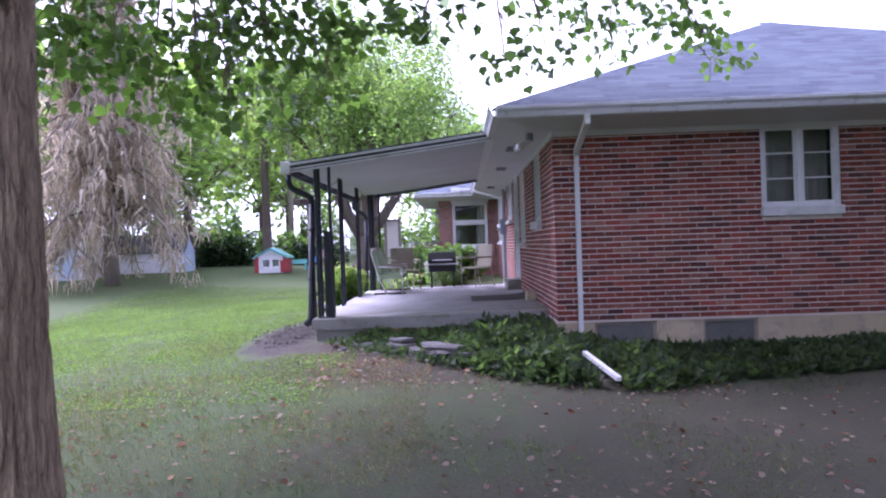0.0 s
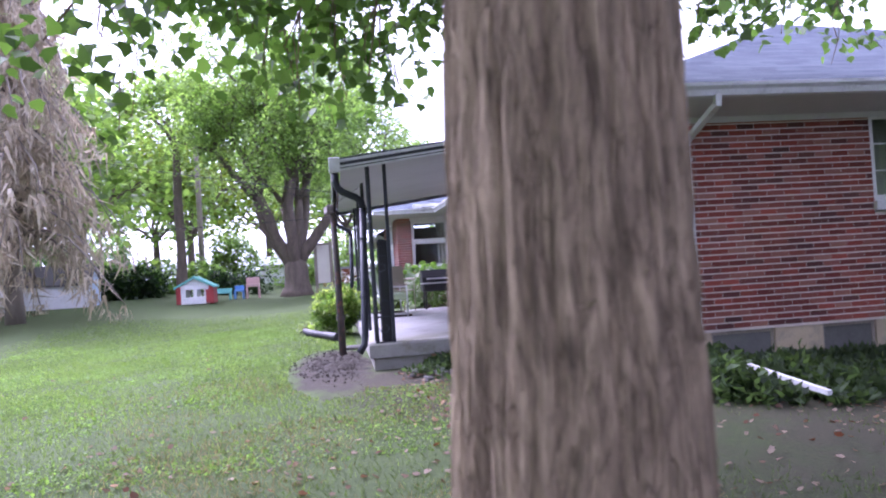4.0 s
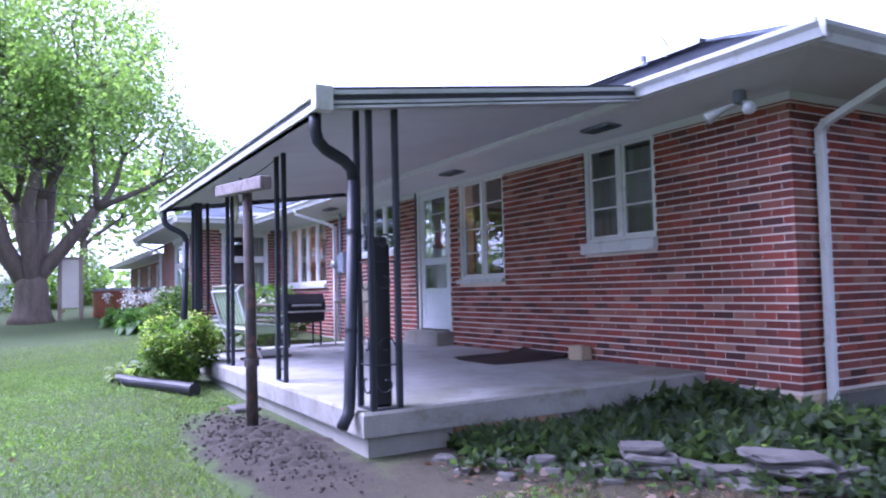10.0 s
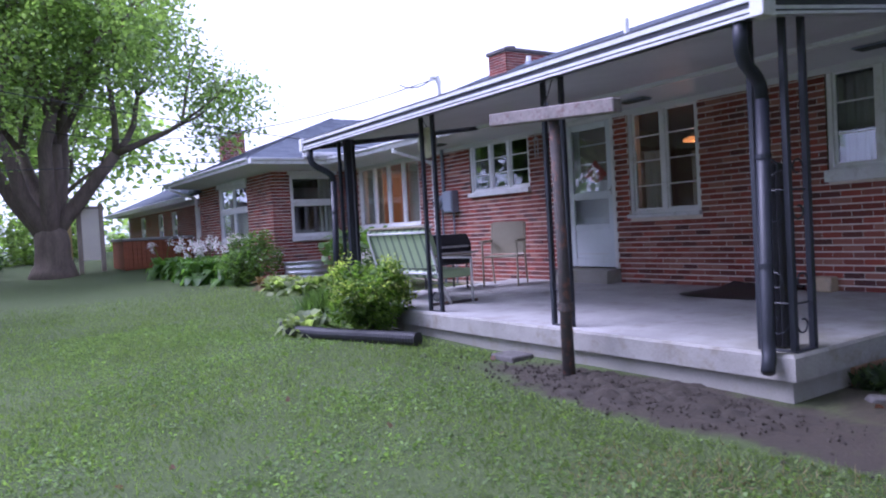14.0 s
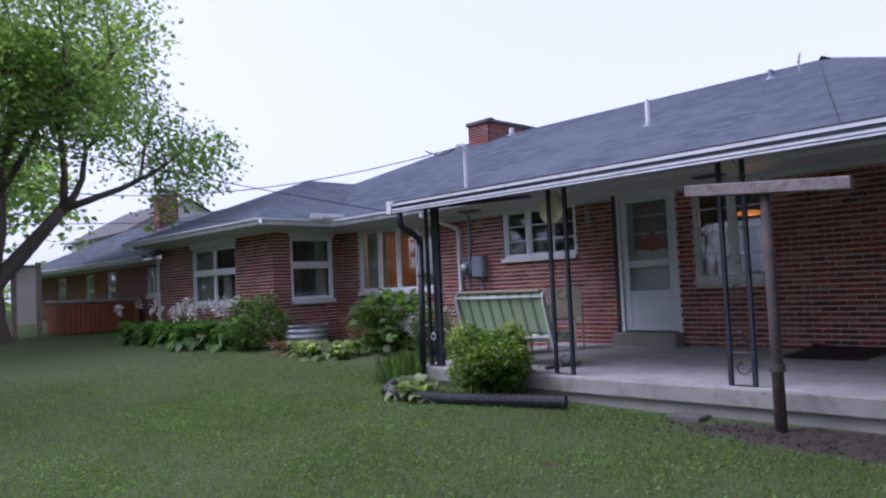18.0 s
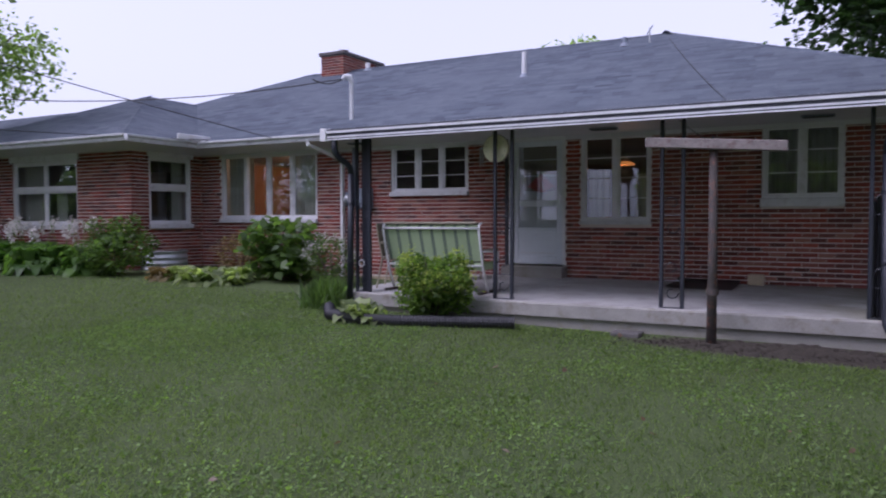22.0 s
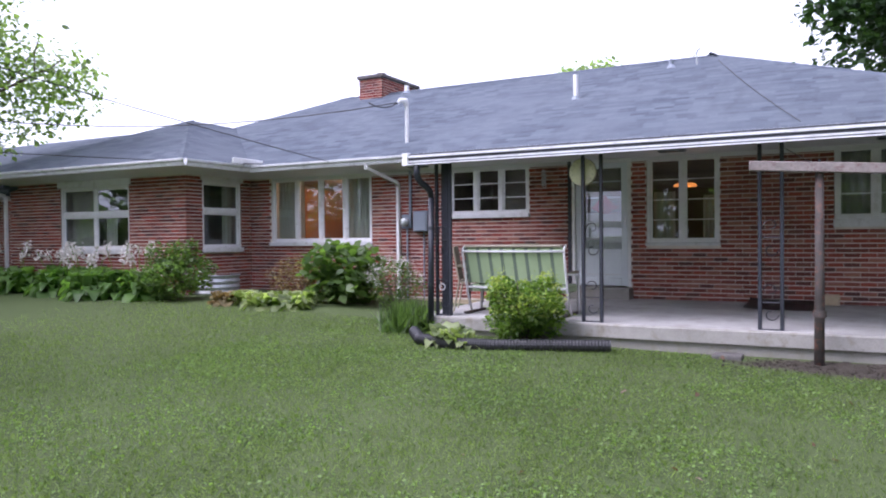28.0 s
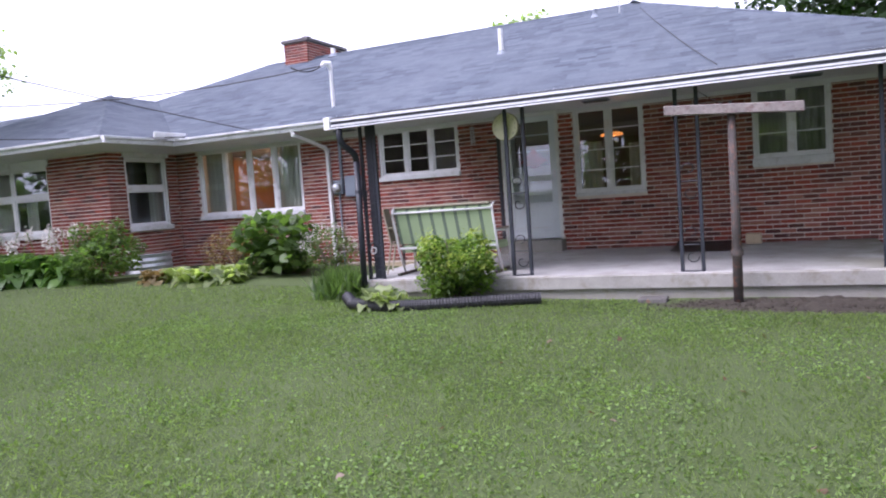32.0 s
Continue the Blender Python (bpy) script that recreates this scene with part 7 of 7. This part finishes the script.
foliage_bank("dark_hedge", [(-12.9, 23.6), (-11.4, 23.4), (-9.9, 23.7)], 1.4, 1.6, 2600, 0.16, LEAF_DARK, "dark green hedge at the yard's end", 71)
foliage_bank("garden_bushes", [(-8.6, 24.2), (-7.2, 24.5), (-6.2, 24.0)], 1.0, 1.3, 1500, 0.15, LEAF_DARK, "dark bushes behind the toys", 72)
foliage_bank("border_bushes", [(-9, 28), (-6, 29), (-3.4, 31), (-2.6, 33.5)], 1.6, 3.0, 7000, 0.17, LEAF_LIGHT, "tall light green bushes behind the big maple", 79)
foliage_bank("yard_thicket", [(-16, 27.5), (-13, 27), (-10, 26.5), (-8.4, 27)], 2.0, 1.8, 4500, 0.2, LEAF_LIGHT, "thicket of green bushes closing the yard", 78)
foliage_bank("field_hedge", [(46, 14), (48, -4), (44, -18), (38, -30), (24, -40)], 5.0, 4.8, 26000, 0.55, LEAF_HAZE, "green hedgerow beyond the wide lawn, haze in its leaf colour", 73)
foliage_bank("far_woods", [(58, 40), (62, 5), (56, -30), (30, -52), (-5, -52), (-38, -44), (-52, -26)], 9.0, 12.0, 40000, 1.05, LEAF_TREE, "belt of woods round the open yards", 74)


# added out of view: blocks low western sky from the wall and panes
foliage_bank("west_tree_screen", [(-54, -32), (-58, -5), (-57, 17)], 7.0, 10.0, 24000, 0.9, LEAF_TREE, "unseen belt of tall trees added far west to block low sky light", 77)
foliage_bank("north_hedge", [(-46, 40), (-28, 44), (-18, 47)], 5.0, 4.5, 4000, 0.5, LEAF_HAZE, "hedgerow beyond the north yards, haze in its leaf colour", 75)
foliage_bank("north_bushes", [(-6, 50), (10, 54), (34, 56)], 5.0, 3.8, 3500, 0.5, LEAF_LIGHT, "pale green bushes beyond the north yards", 76)


# ---- buildings and things at the end of the yard ----
def gable_building(name, x0, x1, y0, y1, z0, eave, ridge, along, wall_mat, roof_mat, end_mat, label, over=0.15):
    base = ((x0 + x1) / 2, (y0 + y1) / 2, z0)
    t = thing(name, base, label, "building", "outbuildings")
    Shape().box(x0, x1, y0, y1, z0 - 0.2, eave).made("wall", wall_mat, t, base)
    if along == "x":
        ym = (y0 + y1) / 2
        for xe, xs in ((x0, -1), (x1, 1)):
            sh = Shape().add([(xe, y0, eave), (xe, y1, eave), (xe, ym, ridge), (xe - xs * 0.06, y0, eave), (xe - xs * 0.06, y1, eave), (xe - xs * 0.06, ym, ridge)], [(0, 1, 2), (5, 4, 3), (0, 3, 4, 1), (1, 4, 5, 2), (2, 5, 3, 0)])
            sh.box(min(xe, xe + xs * 0.012), max(xe, xe + xs * 0.012), y0 - 0.01, y1 + 0.01, z0 - 0.2, eave)
            clean(sh.made("gable", end_mat, t, base))
        sides = [((x0 - over, y0 - over, eave - over * 0.4), (x1 + over, y0 - over, eave - over * 0.4), (x1 + over, ym, ridge + 0.03), (x0 - over, ym, ridge + 0.03)),
                 ((x0 - over, y1 + over, eave - over * 0.4), (x1 + over, y1 + over, eave - over * 0.4), (x1 + over, ym, ridge + 0.03), (x0 - over, ym, ridge + 0.03))]
    else:
        xm = (x0 + x1) / 2
        for ye, ys in ((y0, -1), (y1, 1)):
            sh = Shape().add([(x0, ye, eave), (x1, ye, eave), (xm, ye, ridge), (x0, ye - ys * 0.06, eave), (x1, ye - ys * 0.06, eave), (xm, ye - ys * 0.06, ridge)], [(0, 1, 2), (5, 4, 3), (0, 3, 4, 1), (1, 4, 5, 2), (2, 5, 3, 0)])
            clean(sh.made("gable", end_mat, t, base))
        sides = [((x0 - over, y0 - over, eave - over * 0.4), (x0 - over, y1 + over, eave - over * 0.4), (xm, y1 + over, ridge + 0.03), (xm, y0 - over, ridge + 0.03)),
                 ((x1 + over, y0 - over, eave - over * 0.4), (x1 + over, y1 + over, eave - over * 0.4), (xm, y1 + over, ridge + 0.03), (xm, y0 - over, ridge + 0.03))]
    for q in sides:
        lo = [(a, b_, c - 0.06) for a, b_, c in q]
        clean(Shape().add(list(q) + lo, [(0, 1, 2, 3), (7, 6, 5, 4), (0, 4, 5, 1), (1, 5, 6, 2), (2, 6, 7, 3), (3, 7, 4, 0)]).made("roof", roof_mat, t, base))
    return t, base


zg = ground_z(-15.5, 17.8)
gar, gb = gable_building("garage", -19.5, -14.9, 17.4, 21.0, zg, zg + 1.55, zg + 2.05, "x", PALEWALL, WHITE, PALEWALL, "small pale grey garage with a white metal roof")
Shape().box(-15.75, -15.05, 17.36, 17.41, zg - 0.02, zg + 1.3).made("door", SKYBLUE, gar, gb)
for k in range(6):
    Shape().box(-19.5, -14.9, 17.385, 17.402, zg + 0.1 + 0.25 * k, zg + 0.115 + 0.25 * k).made("siding_seam", GREYBOX, gar, gb)
Shape().box(-14.86, -14.76, 17.3, 17.4, zg - 0.1, zg + 1.5).made("corner_post", WHITE, gar, gb)
zg = ground_z(-13.2, 20.6)
gable_building("shed", -16.0, -12.1, 20.1, 21.3, zg, zg + 0.85, zg + 1.5, "x", WHITE, GREYROOF, SKYBLUE, "long low white shed with a dark roof and pale blue end", 0.08)
zg = ground_z(3.0, 47.0)
gable_building("neighbour_house", 7.0, 14.4, 44.0, 54.0, zg, zg + 4.6, 7.6, "y", GREYSIDING, GREYROOF, GREYSIDING, "grey neighbouring house seen past the roofs", 0.3)
zg = ground_z(-7.0, 35.0)
gable_building("white_outbuilding", -7.6, -5.8, 34.5, 37.0, zg, zg + 1.15, zg + 1.5, "x", WHITE, WHITE, WHITE, "low white outbuilding glimpsed between the trees", 0.3)


def playhouse(x, y):
    base = at_ground(x, y)
    z = base[2]
    t = thing("toy_playhouse", base, "white plastic toy playhouse with red sides and a teal roof", "toy", "yard toys")
    w, d, h = 0.48, 0.42, 0.62
    sh = Shape()
    sh.box(x - w, x + w, y - d, y + d, z, z + 0.24, 0.01)
    for a, b_ in ((-w, -0.30), (-0.06, 0.06), (0.30, w)):
        sh.box(x + a, x + b_, y - d, y + d, z + 0.24, z + 0.5, 0.005)
    sh.box(x - w, x + w, y - d, y + d, z + 0.5, z + h, 0.01)
    sh.made("wall", WHITE, t, base)
    for s in (-1, 1):
        Shape().box(x + s * (w + 0.06) - 0.08, x + s * (w + 0.06) + 0.08, y - d - 0.02, y + d, z, z + h + 0.02, 0.02).made("side_panel", RED, t, base)
        Shape().add([(x + s * (w + 0.2), y - d - 0.08, z + h - 0.02), (x + s * (w + 0.2), y + d + 0.08, z + h - 0.02), (x, y + d + 0.08, z + h + 0.34), (x, y - d - 0.08, z + h + 0.34),
                     (x + s * (w + 0.2), y - d - 0.08, z + h - 0.08), (x + s * (w + 0.2), y + d + 0.08, z + h - 0.08), (x, y + d + 0.08, z + h + 0.26), (x, y - d - 0.08, z + h + 0.26)],
                    [(0, 1, 2, 3), (7, 6, 5, 4), (0, 4, 5, 1), (1, 5, 6, 2), (2, 6, 7, 3), (3, 7, 4, 0)]).made("roof", TEAL, t, base)
    Shape().add([(x - w, y - d + 0.01, z + h), (x + w, y - d + 0.01, z + h), (x, y - d + 0.01, z + h + 0.28), (x - w, y - d + 0.06, z + h), (x + w, y - d + 0.06, z + h), (x, y - d + 0.06, z + h + 0.28)], [(0, 1, 2), (5, 4, 3), (0, 3, 4, 1), (1, 4, 5, 2), (2, 5, 3, 0)]).made("gable", WHITE, t, base)
    Shape().box(x + 0.36, x + 0.47, y - d - 0.012, y - d + 0.002, z + 0.02, z + 0.48).made("door", RED, t, base)


playhouse(-8.3, 19.2)


def toy(name, x, y, w, d, h, mat, label, legs=True):
    base = at_ground(x, y)
    z = base[2]
    t = thing(name, base, label, "toy", "yard toys")
    Shape().box(x - w / 2, x + w / 2, y - d / 2, y + d / 2, z + h * 0.55, z + h * 0.7, 0.015).made("seat", mat, t, base)
    for sx in (-1, 1):
        Shape().box(x + sx * w * 0.45 - 0.03, x + sx * w * 0.45 + 0.03, y - d / 2, y + d / 2, z, z + h * 0.56, 0.008).made("leg", mat, t, base)
    Shape().box(x - w / 2, x + w / 2, y + d / 2 - 0.05, y + d / 2, z + h * 0.68, z + h, 0.015).made("back", mat, t, base)


toy("toy_bench", -7.75, 20.9, 0.75, 0.35, 0.42, TEAL, "low teal plastic toy bench on the lawn")
toy("toy_chair", -7.15, 21.4, 0.35, 0.35, 0.5, BLUEPLASTIC, "small blue plastic toy chair on the lawn")
toy("toy_stand", -6.65, 21.5, 0.5, 0.3, 0.8, PINK, "pinkish plastic toy stand beside the tree")


def hot_tub():
    x0, x1, y0, y1 = -3.27, -1.33, 21.15, 22.9
    z0 = ground_z(-2.4, 21.8)
    base = ((x0 + x1) / 2, (y0 + y1) / 2, z0)
    t = thing("hot_tub", base, "orange-brown wood-panelled hot tub with a grey cover", "hot tub")
    Shape().box(x0 + 0.04, x1 - 0.04, y0 + 0.04, y1 - 0.04, z0 - 0.05, z0 + 0.80).made("body", TUBWOOD, t, base)
    n = 16
    for k in range(n):
        w = (x1 - x0) / n
        Shape().box(x0 + w * k + 0.006, x0 + w * (k + 1) - 0.006, y0, y0 + 0.036, z0, z0 + 0.8, 0.004).made("plank", TUBWOOD, t, base)
    for k in range(12):
        w = (y1 - y0 - 0.1) / 12
        Shape().box(x0, x0 + 0.036, y0 + 0.05 + w * k + 0.006, y0 + 0.05 + w * (k + 1) - 0.006, z0, z0 + 0.8, 0.004).made("plank", TUBWOOD, t, base)
    Shape().box(x0 - 0.04, x1 + 0.04, y0 - 0.04, y1 + 0.04, z0 + 0.80, z0 + 0.89, 0.02).made("cover", TUBCOVER, t, base, "grey padded cover")


hot_tub()


def screen_post():
    base = at_ground(-3.95, 22.15)
    z = base[2]
    t = thing("screen_panel", base, "pale wooden screen panel between two posts beside the hot tub", "screen")
    for x in (-4.25, -3.65):
        Shape().box(x - 0.06, x + 0.06, 22.09, 22.21, z - 0.1, z + 2.0, 0.008).made("post", OLDWOOD, t, base)
    Shape().box(-4.19, -3.71, 22.135, 22.165, z + 0.35, z + 1.85).made("panel", PALEPANEL, t, base)
    Shape().box(-4.19, -3.71, 22.12, 22.18, z + 1.85, z + 1.93).made("rail", OLDWOOD, t, base)


screen_post()


def power_pole(x, y, h):
    base = at_ground(x, y)
    t = thing("power_pole", base, "weathered wooden power pole with one crossarm", "pole")
    Shape().tube([(x, y, base[2] - 0.2), (x, y, base[2] + h)], [0.15, 0.10], 10).made("pole", OLDWOOD, t, base)
    Shape().bar((x - 1.0, y, base[2] + h - 0.5), (x + 1.0, y, base[2] + h - 0.5), 0.1).made("crossarm", OLDWOOD, t, base)
    for dx in (-0.9, 0.0, 0.9):
        Shape().tube([(x + dx, y, base[2] + h - 0.46), (x + dx, y, base[2] + h - 0.3)], 0.05, 8).made("insulator", GREYBOX, t, base)


power_pole(-9.6, 28.2, 7.6)
yp = at_ground(-4.0, 26.5)
po = thing("garden_pole", yp, "yellowish wooden garden pole behind the maple", "pole")
Shape().box(-4.07, -3.93, 26.43, 26.57, yp[2] - 0.1, yp[2] + 1.9, 0.01).made("post", YELLOWWOOD, po, yp)
Shape().box(-4.1, -3.9, 26.4, 26.6, yp[2] + 1.9, yp[2] + 1.96, 0.01).made("cap", YELLOWWOOD, po, yp)


# ---- lawn ----
def scatter(rng, x0, x1, y0, y1, n, keep):
    p = np.stack([rng.uniform(x0, x1, n), rng.uniform(y0, y1, n)], 1)
    return p[keep(p[:, 0], p[:, 1])]


def on_lawn(x, y):
    slab = (x > -3.28) & (y > -0.15) & (y < 7.4)
    bed = (y > np.interp(x, BED_X, BED_FRONT)) & (x > -2.9) & (y < 1.0)
    bare = ((x + 3.6) / 0.55) ** 2 + ((y - 1.5) / 2.0) ** 2 < 1.0
    house = (x > -2.7) & (y > 7.4)
    return ~(slab | bed | bare | house)


def patchy(x, y, s, seed):
    return np.array([noise.noise((a * s + seed, b_ * s, seed * 1.7)) for a, b_ in zip(x, y)])


def lawn_stuff(name, mat, p, size, label, category, droop, shape, rng, flat=None):
    z = np.array([ground_z(a, b_) for a, b_ in p])
    ob = leaves(name, mat, np.column_stack([p, z + (0.012 if flat is not None else -0.004)]), size, None, (0, 0, 0), droop, shape, rng, flat)
    tagged(ob, label, category, kind="stuff")


rng = np.random.default_rng(81)
p = scatter(rng, -10.8, -2.4, -4.0, 14.0, 380000, on_lawn)      # thinning out at the edges
p = p[rng.uniform(0, 1, len(p)) < np.clip((14.0 - p[:, 1]) / 5.0, 0, 1) * np.clip((p[:, 1] + 3.6) / 4.2, 0, 1) * np.clip((p[:, 0] + 10.8) / 1.2, 0, 1)]
lawn_stuff("grass_blades", LEAF_GRASS, p, 0.054, "short mown green grass", "grass", -0.55, "blade", rng)
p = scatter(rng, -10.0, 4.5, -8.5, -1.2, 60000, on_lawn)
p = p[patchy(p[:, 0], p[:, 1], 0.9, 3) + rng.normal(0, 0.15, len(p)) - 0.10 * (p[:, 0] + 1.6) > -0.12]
lawn_stuff("shaded_grass", LEAF_SHADE, p, 0.055, "thin short grass under the maple, coloured darker for its shade", "grass", -0.7, "blade", rng)
p = scatter(rng, -10.0, -2.6, -2.5, 9.0, 95000, on_lawn)
p = p[patchy(p[:, 0], p[:, 1], 1.3, 11) + rng.normal(0, 0.3, len(p)) > 0.15]
lawn_stuff("clover", LEAF_CLOVER, p, 0.027, "patches of low clover in the lawn", "clover", 0.1, "broad", rng, 0.5)
p = scatter(rng, -7.5, 6.5, -8.2, -1.2, 2500, on_lawn)
p = p[patchy(p[:, 0], p[:, 1], 0.5, 5) > -0.25]
lawn_stuff("fallen_leaves", LEAF_FALLEN, p, 0.048, "dry brown and tan leaves fallen on the ground", "leaves", 0.0, "maple", rng, 0.35)
p = scatter(rng, -9.0, -2.5, -2.0, 5.0, 55, on_lawn)
lawn_stuff("stray_leaves", LEAF_FALLEN, p, 0.045, "few dry leaves lying on the lawn", "leaves", 0.0, "maple", rng, 0.35)
p = scatter(rng, -2.9, 1.5, -2.2, 0.9, 1000, lambda x, y: y < np.interp(x, [-2.6, -1.4, -0.2, 1.5], [0.75, -0.8, -1.6, -1.6]))
lawn_stuff("bed_litter", LEAF_FALLEN, p[:620], 0.048, "dry leaf litter along the edging stones", "leaves", 0.0, "maple", rng, 0.4)
p = scatter(rng, -9.5, -1.5, -4.5, 1.2, 60000, on_lawn)
p = p[patchy(p[:, 0], p[:, 1], 0.8, 7) + 0.10 * (p[:, 0] + 4.5) - 0.10 * (p[:, 1] + 0.5) + rng.normal(0, 0.12, len(p)) > 0.10]
lawn_stuff("dry_grass", LEAF_DRY, p, 0.050, "tan patches of dry grass in the lawn", "grass", -0.6, "blade", rng)

lay_bricks()
